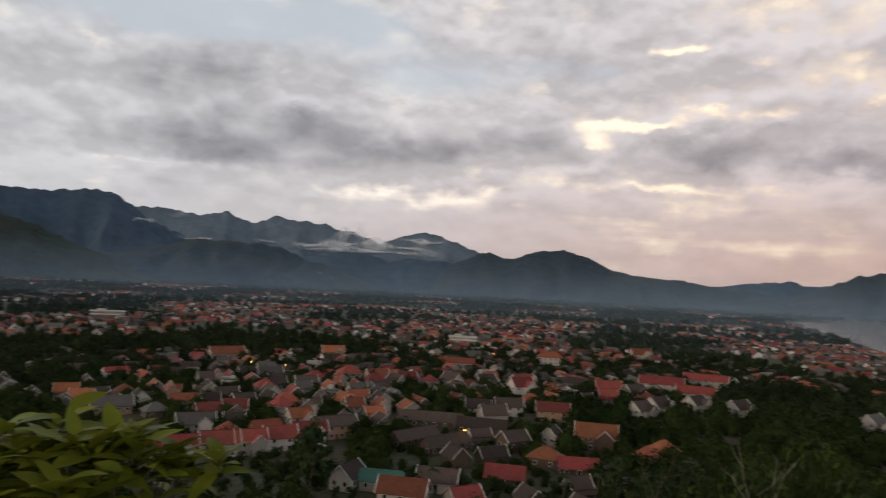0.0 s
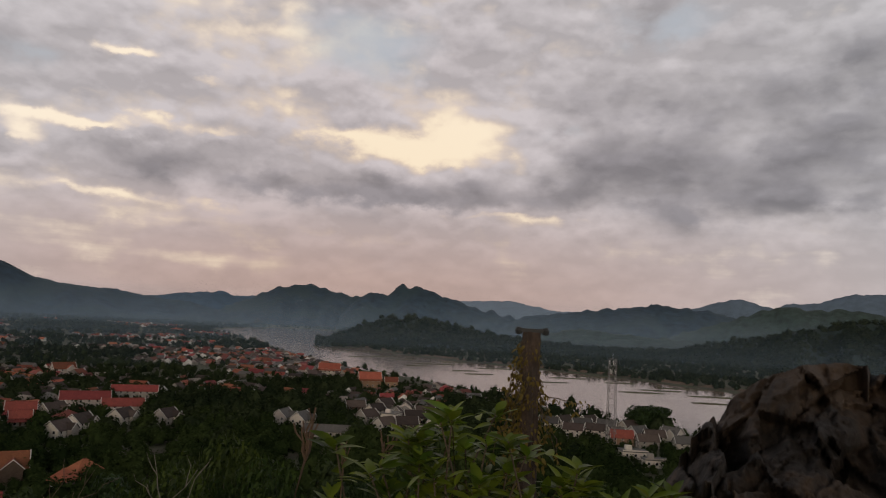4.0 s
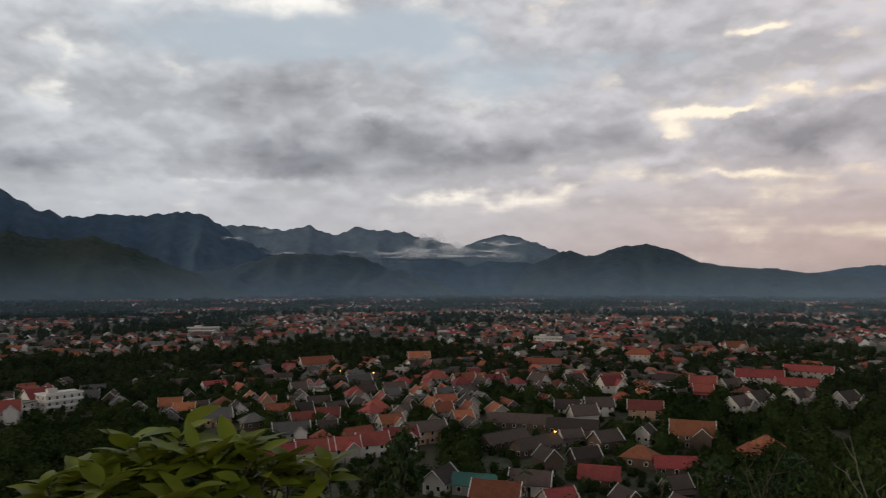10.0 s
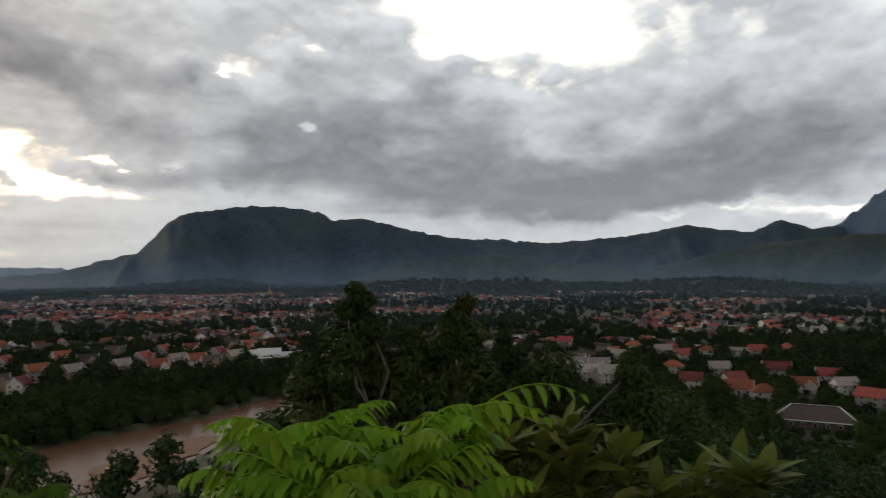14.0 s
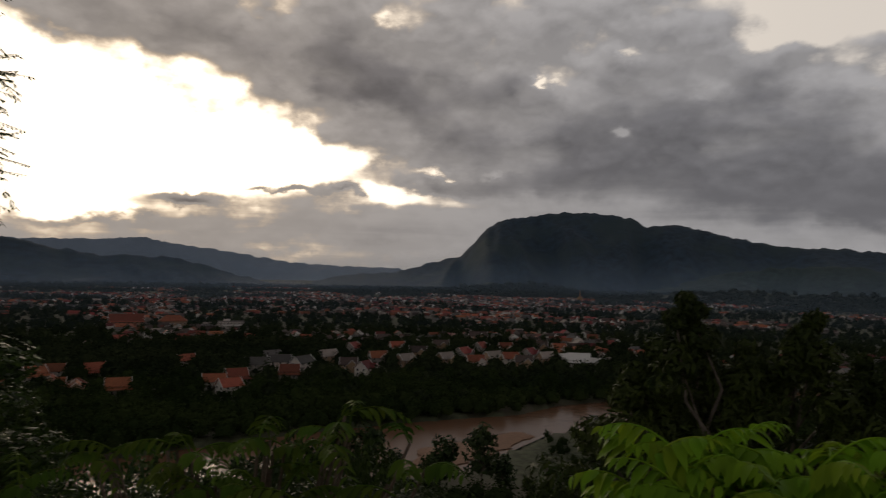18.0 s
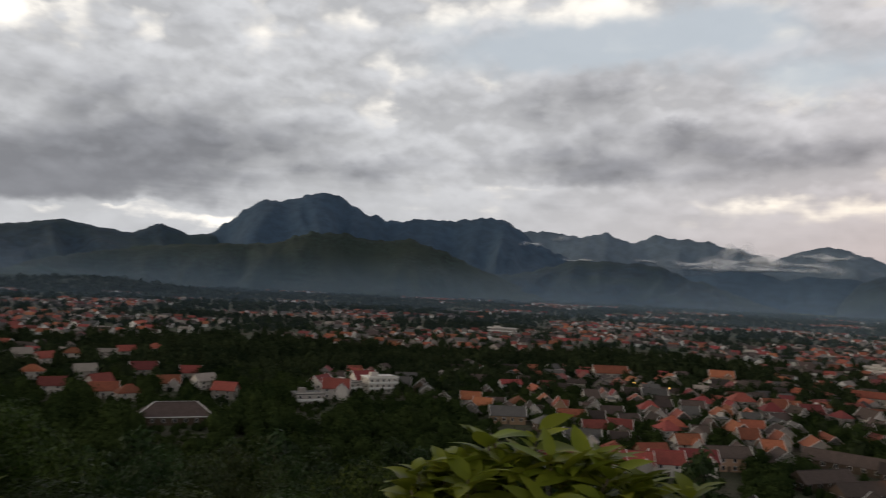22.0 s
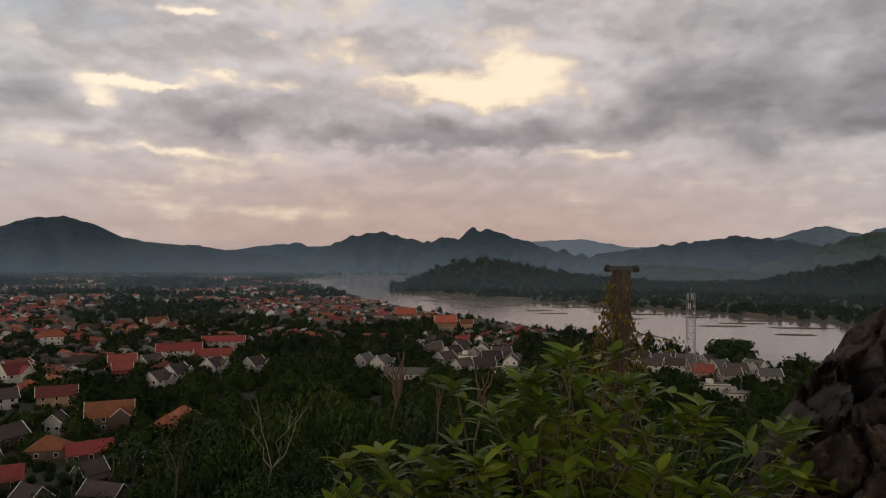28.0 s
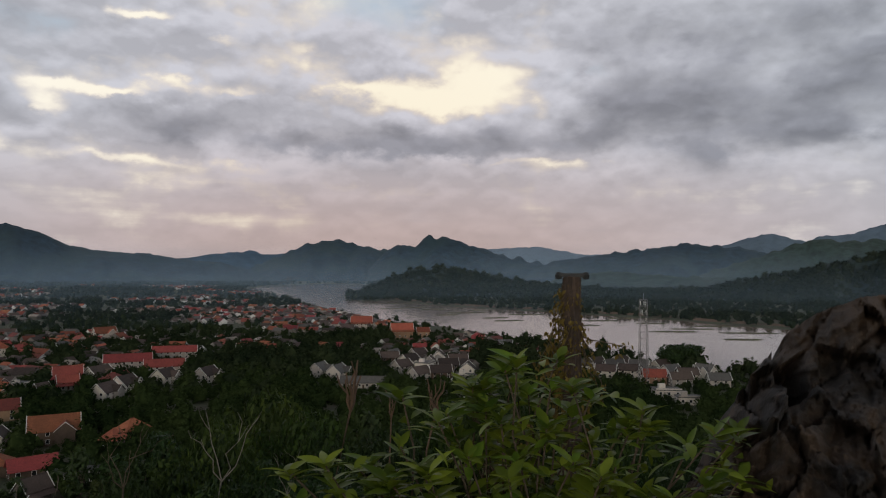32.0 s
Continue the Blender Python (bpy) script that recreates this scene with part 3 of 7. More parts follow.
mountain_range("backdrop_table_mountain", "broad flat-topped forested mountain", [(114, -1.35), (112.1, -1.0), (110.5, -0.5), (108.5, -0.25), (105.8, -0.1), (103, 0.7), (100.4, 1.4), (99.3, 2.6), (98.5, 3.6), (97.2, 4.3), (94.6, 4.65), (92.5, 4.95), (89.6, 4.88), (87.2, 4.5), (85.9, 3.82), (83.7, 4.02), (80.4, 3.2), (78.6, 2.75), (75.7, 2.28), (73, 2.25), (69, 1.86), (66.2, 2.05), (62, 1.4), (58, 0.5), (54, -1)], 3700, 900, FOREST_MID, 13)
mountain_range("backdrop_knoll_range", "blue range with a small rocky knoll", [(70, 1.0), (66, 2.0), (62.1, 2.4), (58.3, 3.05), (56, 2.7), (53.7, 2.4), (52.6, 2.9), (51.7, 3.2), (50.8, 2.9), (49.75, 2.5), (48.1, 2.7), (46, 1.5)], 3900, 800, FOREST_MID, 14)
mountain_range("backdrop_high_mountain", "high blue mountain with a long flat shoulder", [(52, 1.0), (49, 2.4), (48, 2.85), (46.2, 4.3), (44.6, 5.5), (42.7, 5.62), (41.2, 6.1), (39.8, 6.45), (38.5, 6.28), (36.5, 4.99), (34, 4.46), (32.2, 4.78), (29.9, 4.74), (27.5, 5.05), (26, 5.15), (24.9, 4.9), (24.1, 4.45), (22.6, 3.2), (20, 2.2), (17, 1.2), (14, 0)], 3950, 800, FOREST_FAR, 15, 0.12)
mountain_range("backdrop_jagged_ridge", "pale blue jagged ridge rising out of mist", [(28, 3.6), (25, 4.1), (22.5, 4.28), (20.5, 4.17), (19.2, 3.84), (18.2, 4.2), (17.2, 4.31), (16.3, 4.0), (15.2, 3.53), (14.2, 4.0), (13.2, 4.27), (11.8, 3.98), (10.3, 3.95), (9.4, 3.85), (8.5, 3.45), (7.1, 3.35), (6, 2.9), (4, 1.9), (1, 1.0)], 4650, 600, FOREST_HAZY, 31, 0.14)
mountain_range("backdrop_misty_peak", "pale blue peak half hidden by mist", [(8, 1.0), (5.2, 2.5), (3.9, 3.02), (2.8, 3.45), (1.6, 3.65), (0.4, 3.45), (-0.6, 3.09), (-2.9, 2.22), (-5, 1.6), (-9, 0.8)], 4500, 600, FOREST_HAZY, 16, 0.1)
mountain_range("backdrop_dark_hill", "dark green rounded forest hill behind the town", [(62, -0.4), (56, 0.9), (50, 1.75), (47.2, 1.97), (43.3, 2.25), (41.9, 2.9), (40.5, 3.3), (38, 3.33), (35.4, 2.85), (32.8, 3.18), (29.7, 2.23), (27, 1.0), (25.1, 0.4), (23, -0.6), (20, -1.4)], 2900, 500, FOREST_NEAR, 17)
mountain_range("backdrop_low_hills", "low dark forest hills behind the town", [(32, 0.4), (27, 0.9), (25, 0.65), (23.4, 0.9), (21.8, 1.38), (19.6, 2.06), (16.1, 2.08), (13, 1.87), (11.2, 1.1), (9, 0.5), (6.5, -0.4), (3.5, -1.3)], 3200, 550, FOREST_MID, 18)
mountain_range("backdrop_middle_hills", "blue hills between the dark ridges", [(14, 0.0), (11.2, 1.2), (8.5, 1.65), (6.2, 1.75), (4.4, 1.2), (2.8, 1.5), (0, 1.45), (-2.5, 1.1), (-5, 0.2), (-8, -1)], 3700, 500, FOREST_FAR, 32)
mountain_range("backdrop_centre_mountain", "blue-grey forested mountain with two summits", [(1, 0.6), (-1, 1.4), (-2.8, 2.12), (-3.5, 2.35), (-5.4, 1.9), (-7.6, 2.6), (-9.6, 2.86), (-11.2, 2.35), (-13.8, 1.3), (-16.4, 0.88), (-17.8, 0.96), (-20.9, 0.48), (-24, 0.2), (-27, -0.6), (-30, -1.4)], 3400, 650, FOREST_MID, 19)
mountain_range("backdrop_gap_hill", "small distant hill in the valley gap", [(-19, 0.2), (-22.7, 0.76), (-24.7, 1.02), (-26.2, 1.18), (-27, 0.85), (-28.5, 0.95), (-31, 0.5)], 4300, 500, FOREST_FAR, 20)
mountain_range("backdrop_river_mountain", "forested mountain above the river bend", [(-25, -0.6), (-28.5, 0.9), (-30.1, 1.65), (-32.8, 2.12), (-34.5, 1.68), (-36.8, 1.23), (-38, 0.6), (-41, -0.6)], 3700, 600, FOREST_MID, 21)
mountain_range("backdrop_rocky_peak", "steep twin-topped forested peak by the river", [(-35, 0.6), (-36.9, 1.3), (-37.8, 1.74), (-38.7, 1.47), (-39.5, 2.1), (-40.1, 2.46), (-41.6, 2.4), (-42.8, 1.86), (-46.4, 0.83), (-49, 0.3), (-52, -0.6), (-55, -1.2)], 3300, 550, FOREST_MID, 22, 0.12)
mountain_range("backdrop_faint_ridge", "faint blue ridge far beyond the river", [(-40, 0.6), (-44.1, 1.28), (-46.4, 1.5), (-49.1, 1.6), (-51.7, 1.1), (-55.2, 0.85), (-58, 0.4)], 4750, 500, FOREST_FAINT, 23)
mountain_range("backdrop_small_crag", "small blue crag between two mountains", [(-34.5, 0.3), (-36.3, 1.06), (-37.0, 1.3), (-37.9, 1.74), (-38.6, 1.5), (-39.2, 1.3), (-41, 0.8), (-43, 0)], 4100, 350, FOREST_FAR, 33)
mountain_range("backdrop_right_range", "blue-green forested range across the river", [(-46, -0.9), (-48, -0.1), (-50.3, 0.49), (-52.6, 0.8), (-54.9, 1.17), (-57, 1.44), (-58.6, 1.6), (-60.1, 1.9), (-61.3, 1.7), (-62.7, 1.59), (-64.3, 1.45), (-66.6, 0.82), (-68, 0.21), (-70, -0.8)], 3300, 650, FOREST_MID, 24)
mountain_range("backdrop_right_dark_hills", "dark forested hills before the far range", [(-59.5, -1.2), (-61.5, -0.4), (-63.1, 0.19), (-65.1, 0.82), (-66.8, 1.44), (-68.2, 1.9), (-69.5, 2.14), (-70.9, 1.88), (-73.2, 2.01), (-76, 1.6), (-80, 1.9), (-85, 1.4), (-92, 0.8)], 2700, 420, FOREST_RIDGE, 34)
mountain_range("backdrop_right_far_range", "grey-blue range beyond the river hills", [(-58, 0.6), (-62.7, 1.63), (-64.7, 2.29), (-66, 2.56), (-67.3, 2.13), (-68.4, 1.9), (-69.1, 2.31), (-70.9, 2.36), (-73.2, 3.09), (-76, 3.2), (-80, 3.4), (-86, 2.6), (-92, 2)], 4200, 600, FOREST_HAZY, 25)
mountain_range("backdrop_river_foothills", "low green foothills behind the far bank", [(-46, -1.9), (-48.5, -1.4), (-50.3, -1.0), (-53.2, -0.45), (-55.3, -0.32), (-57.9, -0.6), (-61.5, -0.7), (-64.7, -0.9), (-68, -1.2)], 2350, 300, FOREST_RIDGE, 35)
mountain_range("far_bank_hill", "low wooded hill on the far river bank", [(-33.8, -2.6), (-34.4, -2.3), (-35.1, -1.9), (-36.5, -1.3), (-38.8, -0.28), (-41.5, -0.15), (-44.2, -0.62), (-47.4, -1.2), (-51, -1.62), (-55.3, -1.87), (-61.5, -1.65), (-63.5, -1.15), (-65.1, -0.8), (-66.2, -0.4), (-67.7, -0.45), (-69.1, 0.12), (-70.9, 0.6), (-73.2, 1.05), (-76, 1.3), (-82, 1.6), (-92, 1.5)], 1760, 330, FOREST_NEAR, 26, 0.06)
for name, crest, dist in [("east_foothill", [(70.5, -0.9), (69.5, -0.11), (67.6, 0.29), (64.6, 0.1), (62.6, -0.4), (60, -1.5)], 3000), ("east_foothill_low", [(65, -1.3), (62.2, -0.65), (59.8, -0.3), (56.9, -0.7), (53.8, -1.7)], 2500),
                          ("green_foothill", [(60.5, -1.2), (58.2, -0.3), (56.5, 0.37), (53, 1.5), (49.3, 1.82), (45.3, 1.4), (42, 0.6), (39, -0.6)], 3150), ("table_foothill", [(88, -1.6), (83.8, -0.68), (81.1, 0.2), (76.5, 0.83), (72, 1.01), (69.3, 0.44), (66.2, -1.0)], 3050),
                          ("south_knoll", [(103.5, -2.0), (100.7, -1.21), (98.3, -0.75), (95.9, -1.25), (94, -2)], 2450)]:
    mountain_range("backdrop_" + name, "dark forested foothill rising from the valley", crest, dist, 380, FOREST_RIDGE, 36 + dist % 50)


# base colour lifted and greyed to imitate haze over the rises
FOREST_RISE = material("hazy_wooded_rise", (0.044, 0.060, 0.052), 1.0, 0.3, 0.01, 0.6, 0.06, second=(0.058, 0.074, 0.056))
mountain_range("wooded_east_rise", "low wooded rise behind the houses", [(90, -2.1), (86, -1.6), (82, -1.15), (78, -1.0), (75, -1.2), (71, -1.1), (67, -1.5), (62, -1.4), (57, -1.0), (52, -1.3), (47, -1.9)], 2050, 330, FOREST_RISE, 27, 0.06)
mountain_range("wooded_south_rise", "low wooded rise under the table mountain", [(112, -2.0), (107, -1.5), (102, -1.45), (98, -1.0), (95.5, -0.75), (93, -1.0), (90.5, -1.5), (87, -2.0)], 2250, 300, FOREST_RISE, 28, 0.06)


# ---- mist lying against the mountains, and smoke in the valley ----
def mist_material(name, colour, most):
    m = bpy.data.materials.new(name)
    m.use_nodes = True
    t = m.node_tree
    t.nodes.clear()
    uv = t.nodes.new("ShaderNodeUVMap")
    sp = t.nodes.new("ShaderNodeSeparateXYZ")
    t.links.new(uv.outputs[0], sp.inputs[0])
    u, v = Val(t, sp.outputs[0]), Val(t, sp.outputs[1])
    c = t.nodes.new("ShaderNodeTexCoord")
    n = fbm(t, Val(t, c.outputs["Object"]), 0.006, 6.0, 0.6)
    fade = (u * (u * -1.0 + 1.0) * 4.0).clamp() * (v * (v * -1.0 + 1.0) * 4.0).clamp()
    a = (fade * n.smooth(0.35, 0.62) * most).clamp()
    d = t.nodes.new("ShaderNodeBsdfDiffuse")
    d.inputs[0].default_value = (*colour, 1)
    tr = t.nodes.new("ShaderNodeBsdfTransparent")
    mix = t.nodes.new("ShaderNodeMixShader")
    t.links.new(a.socket, mix.inputs[0])
    t.links.new(tr.outputs[0], mix.inputs[1])
    t.links.new(d.outputs[0], mix.inputs[2])
    t.links.new(mix.outputs[0], t.nodes.new("ShaderNodeOutputMaterial").inputs[0])
    return m


MIST = mist_material("white_mist", (0.74, 0.76, 0.80), 0.75)
SMOKE = mist_material("pale_smoke", (0.50, 0.51, 0.54), 0.5)


def mist_bank(az0, az1, el0, el1, dist, seed, mat=MIST, name="mist_bank", label="thin white mist lying against the mountain"):
    n, k = 26, 7
    v, f, uv = [], [], []
    g = np.random.default_rng(seed)
    ph = g.uniform(0, 6, 3)
    for i in range(n):
        u = i / (n - 1)
        a = az0 + (az1 - az0) * u
        mid = (el0 + el1) / 2 + 0.10 * (el1 - el0) * math.sin(u * 7 + ph[0])
        half = (el1 - el0) / 2 * (0.7 + 0.35 * math.sin(u * 13 + ph[1]))
        for j in range(k):
            w = j / (k - 1)
            r = dist - 60 * math.sin(w * math.pi) + 15 * math.sin(u * 9 + w * 5 + ph[2])
            v.append(polar(a, r, EYE + r * math.tan(radians(mid + half * (2 * w - 1)))))
    for i in range(n - 1):
        for j in range(k - 1):
            f.append((i * k + j, (i + 1) * k + j, (i + 1) * k + j + 1, i * k + j + 1))
            uv += [(i / (n - 1), j / (k - 1)), ((i + 1) / (n - 1), j / (k - 1)), ((i + 1) / (n - 1), (j + 1) / (k - 1)), (i / (n - 1), (j + 1) / (k - 1))]
    me = mesh_from(name, v, f, mat, smooth=True)
    layer = me.uv_layers.new(name="UVMap")
    layer.data.foreach_set("uv", np.array(uv, np.float32).ravel())
    ob = new(name, me)
    ob.visible_shadow = False
    return tagged(ob, label, "mist", kind="structure")


for i, row in enumerate([(24.4, 22.0, 2.95, 3.45), (20.8, 16.8, 1.85, 2.35), (21.5, 18.0, 3.3, 4.1), (15.2, 8.0, 1.7, 2.6), (10.5, 3.0, 1.7, 3.0), (6.5, 0.5, 1.9, 2.6), (3.8, -0.5, 2.5, 3.3), (9.0, 6.0, 2.3, 3.9), (13, -2, 1.4, 2.3)]):
    mist_bank(*row, 3840, 300 + i)
# two wide pale sheets added as haze at the valley end
for i, row in enumerate([(122, 110, -1.9, -0.7), (141, 124, -1.8, -0.7)]):
    mist_bank(*row, 2620, 330 + i, SMOKE, "haze_bank", "pale evening haze over the valley end")


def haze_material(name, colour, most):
    """Air light as sheet paint: even near the ground, thinning out upwards, a little patchy."""
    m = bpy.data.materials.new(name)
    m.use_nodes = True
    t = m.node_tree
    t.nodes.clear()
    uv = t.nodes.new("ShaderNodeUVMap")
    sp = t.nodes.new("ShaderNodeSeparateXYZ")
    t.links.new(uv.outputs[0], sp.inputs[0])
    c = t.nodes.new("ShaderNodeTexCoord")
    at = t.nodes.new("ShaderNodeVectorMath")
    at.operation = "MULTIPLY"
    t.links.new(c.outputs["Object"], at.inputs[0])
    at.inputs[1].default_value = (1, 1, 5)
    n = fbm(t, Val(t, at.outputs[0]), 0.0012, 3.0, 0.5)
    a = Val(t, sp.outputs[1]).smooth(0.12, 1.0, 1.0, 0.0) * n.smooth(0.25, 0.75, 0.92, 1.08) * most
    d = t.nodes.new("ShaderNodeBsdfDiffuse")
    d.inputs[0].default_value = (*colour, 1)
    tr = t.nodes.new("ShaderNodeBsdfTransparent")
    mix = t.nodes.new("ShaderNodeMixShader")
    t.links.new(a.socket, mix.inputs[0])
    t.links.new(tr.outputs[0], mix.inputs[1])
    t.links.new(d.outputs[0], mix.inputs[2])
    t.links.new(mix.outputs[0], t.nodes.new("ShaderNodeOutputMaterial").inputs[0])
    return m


# upright rings of blue sheet, added to imitate haze over distance
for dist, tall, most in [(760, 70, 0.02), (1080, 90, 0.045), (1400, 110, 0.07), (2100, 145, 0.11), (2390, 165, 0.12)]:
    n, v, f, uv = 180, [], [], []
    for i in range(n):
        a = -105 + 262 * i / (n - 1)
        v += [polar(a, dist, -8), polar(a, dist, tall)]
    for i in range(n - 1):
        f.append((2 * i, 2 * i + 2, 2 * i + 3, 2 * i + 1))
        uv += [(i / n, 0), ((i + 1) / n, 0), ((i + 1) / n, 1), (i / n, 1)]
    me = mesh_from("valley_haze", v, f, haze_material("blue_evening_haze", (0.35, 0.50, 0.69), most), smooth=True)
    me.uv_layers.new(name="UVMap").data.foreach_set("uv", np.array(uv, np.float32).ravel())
    ob = tagged(new("valley_haze", me), "upright see-through blue sheet imitating evening haze over the valley", "haze", kind="structure")
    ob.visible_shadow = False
for i, row in enumerate([(115.6, 114.2, -1.8, -0.6), (113.4, 112.6, -1.5, -0.7), (79.3, 78.2, -2.2, -1.3), (-29.3, -28.6, -1.2, -0.8)]):
    mist_bank(*row, 2300, 350 + i, SMOKE, "smoke_plume", "small pale plume of smoke in the valley")


# ---- houses ----
def hull(verts, quads):
    return [Vector(v) for v in verts], quads


def box_mesh(name, x0, x1, y0, y1, z0, z1, mat):
    v = [(x0, y0, z0), (x1, y0, z0), (x1, y1, z0), (x0, y1, z0), (x0, y0, z1), (x1, y0, z1), (x1, y1, z1), (x0, y1, z1)]
    return mesh_from(name, v, [(0, 3, 2, 1), (4, 5, 6, 7), (0, 1, 5, 4), (1, 2, 6, 5), (2, 3, 7, 6), (3, 0, 4, 7)], mat)


def slab_mesh(name, corners, thick, mat):
    """A plate of four corners, thickened downwards."""
    up = [Vector(c) for c in corners]
    down = [c - Vector((0, 0, thick)) for c in up]
    return mesh_from(name, up + down, [(0, 1, 2, 3), (7, 6, 5, 4), (0, 4, 5, 1), (1, 5, 6, 2), (2, 6, 7, 3), (3, 7, 4, 0)], mat)


def gable_wall(name, w, d, h, rise, mat):
    """A body with a pointed gable at both ends, its ridge along x."""
    a, b = w / 2, d / 2
    v = [(-a, -b, -1.5), (a, -b, -1.5), (a, b, -1.5), (-a, b, -1.5), (-a, -b, h), (a, -b, h), (a, b, h), (-a, b, h), (-a, 0, h + rise), (a, 0, h + rise)]
    return mesh_from(name, v, [(0, 1, 5, 4), (2, 3, 7, 6), (1, 2, 6, 9, 5), (3, 0, 4, 8, 7), (4, 5, 9, 8), (6, 7, 8, 9)], mat)


def window_mesh():
    v, f, idx = [], [], []
    for x, y, z, m in ((0.68, 0.04, 0.78, 1), (0.55, 0.07, 0.65, 0)):
        n = len(v)
        v += [(-x, -y, -z), (x, -y, -z), (x, y, -z), (-x, y, -z), (-x, -y, z), (x, -y, z), (x, y, z), (-x, y, z)]
        f += [tuple(n + k for k in q) for q in ((0, 3, 2, 1), (4, 5, 6, 7), (0, 1, 5, 4), (1, 2, 6, 5), (2, 3, 7, 6), (3, 0, 4, 7))]
        idx += [m] * 6
    return mesh_from("window", v, f, [GLASS_DARK, WHITE_TRIM], idx)


WINDOW = window_mesh()


def windows_on(thing, w, d, h, storeys, cols, sides=True):
    for s in range(storeys):
        z = (s + 0.55) * h / storeys
        spots = [((i + 0.5) / cols * w - w / 2, -d / 2 - 0.02, 0) for i in range(cols)]
        if sides:
            spots += [(x, y, 90) for x in (-w / 2 - 0.02, w / 2 + 0.02) for y in (-d / 4, d / 4)]
        for x, y, turn in spots:
            part("window", WINDOW, None, thing).matrix_basis = pose(x, y, z, 0, 0, turn)


def roof_on(thing, w, d, h, rise, roof, over=0.7, trims=True, name="roof_slope"):
    a, b = w / 2 + over, d / 2 + over
    low = h - rise * over / (d / 2)
    part(name, slab_mesh(name, [(-a, -b, low + 0.2), (a, -b, low + 0.2), (a, 0, h + rise + 0.2), (-a, 0, h + rise + 0.2)], 0.18, roof), None, thing)
    part(name, slab_mesh(name, [(a, b, low + 0.2), (-a, b, low + 0.2), (-a, 0, h + rise + 0.2), (a, 0, h + rise + 0.2)], 0.18, roof), None, thing)
    part("ridge_cap", box_mesh("ridge_cap", -a, a, -0.12, 0.12, h + rise + 0.1, h + rise + 0.32, roof), None, thing)
    if trims:
        for x in (-a, a):
            v, s = [], 0.11
            for y, z in ((-b, low + 0.12), (0, h + rise + 0.3), (b, low + 0.12)):
                v += [(x - s, y, z), (x + s, y, z), (x + s, y, z + 0.26), (x - s, y, z + 0.26)]
            f = []
            for k in (0, 4):
                f += [(k + i, k + (i + 1) % 4, k + 4 + (i + 1) % 4, k + 4 + i) for i in range(4)]
            f += [(3, 2, 1, 0), (8, 9, 10, 11)]
            part("bargeboard", mesh_from("bargeboard", v, f, WHITE_TRIM), None, thing, "white painted gable board")


def make_house(kind, w, d, h, roof, wall, label, trims=True, storeys=1, name="house", category="house", rise=None, sides=True):
    thing = new(name)
    tagged(thing, label, category)
    rise = rise or d * 0.42
    if kind in ("gable", "cross", "tier"):
        part("wall", gable_wall("wall", w, d, h, rise, wall), None, thing)
        roof_on(thing, w, d, h, rise, roof, trims=trims)
        windows_on(thing, w, d, h, storeys, max(2, int(w / 4)), sides)
        part("door", box_mesh("door", -0.5, 0.5, -d / 2 - 0.07, -d / 2 + 0.03, 0, 2.1, TIMBER), None, thing, "dark timber door")
    if kind == "cross":
        wing = new("wing")
        wing.parent = thing
        gw = d * 0.62
        shift = w * 0.22
        wing.matrix_basis = pose(shift, -d * 0.42, 0, 0, 0, 90)
        part("wing_wall", gable_wall("wing_wall", d * 0.7, gw, h, gw * 0.42, wall), None, wing)
        roof_on(wing, d * 0.7, gw, h, gw * 0.42, roof, over=0.5, trims=trims, name="wing_slope")
    if kind == "tier":
        for s in (-1, 1):
            y0, y1 = s * (d / 2 + 0.25), s * (d / 2 + 2.6)
            c = [(-w / 2 - 1.6, y1, h - 1.9), (w / 2 + 1.6, y1, h - 1.9), (w / 2 + 0.4, y0, h - 0.75), (-w / 2 - 0.4, y0, h - 0.75)]
            part("lower_roof", slab_mesh("lower_roof", c if s < 0 else [c[1], c[0], c[3], c[2]], 0.16, roof), None, thing)
    if kind == "hip":
        part("wall", box_mesh("wall", -w / 2, w / 2, -d / 2, d / 2, -1.5, h, wall), None, thing)
        a, b, r = w / 2 + 0.8, d / 2 + 0.8, max(0.3, w / 2 - d / 2)
        v = [(-a, -b, h - 0.1), (a, -b, h - 0.1), (a, b, h - 0.1), (-a, b, h - 0.1), (-r, 0, h + rise), (r, 0, h + rise)]
        part("roof", mesh_from("roof", v, [(0, 1, 5, 4), (1, 2, 5), (2, 3, 4, 5), (3, 0, 4), (3, 2, 1, 0)], roof), None, thing)
        part("ridge_cap", box_mesh("ridge_cap", -r, r, -0.18, 0.18, h + rise - 0.05, h + rise + 0.25, roof), None, thing)
        windows_on(thing, w, d, h, storeys, max(2, int(w / 4)), sides)
        part("door", box_mesh("door", -0.5, 0.5, -d / 2 - 0.07, -d / 2 + 0.03, 0, 2.1, TIMBER), None, thing, "dark timber door")
    if kind == "flat":
        part("wall", box_mesh("wall", -w / 2, w / 2, -d / 2, d / 2, -1.5, h, wall), None, thing)
        part("roof_slab", box_mesh("roof_slab", -w / 2 - 0.5, w / 2 + 0.5, -d / 2 - 0.5, d / 2 + 0.5, h, h + 0.35, roof), None, thing)
        part("parapet", box_mesh("parapet", -w / 2, w / 2, -d / 2, -d / 2 + 0.2, h + 0.35, h + 1.0, wall), None, thing)
        part("stair_head", box_mesh("stair_head", -w * 0.3, -w * 0.05, 0, d * 0.3, h + 0.35, h + 2.4, wall), None, thing)
        for s in range(storeys - 1):
            z = (s + 1) * h / storeys
            part("balcony", box_mesh("balcony", -w / 2, w / 2, -d / 2 - 1.2, -d / 2, z - 0.12, z + 0.8, WHITE_TRIM), None, thing)
        windows_on(thing, w, d, h, storeys, max(3, int(w / 3.5)), sides)
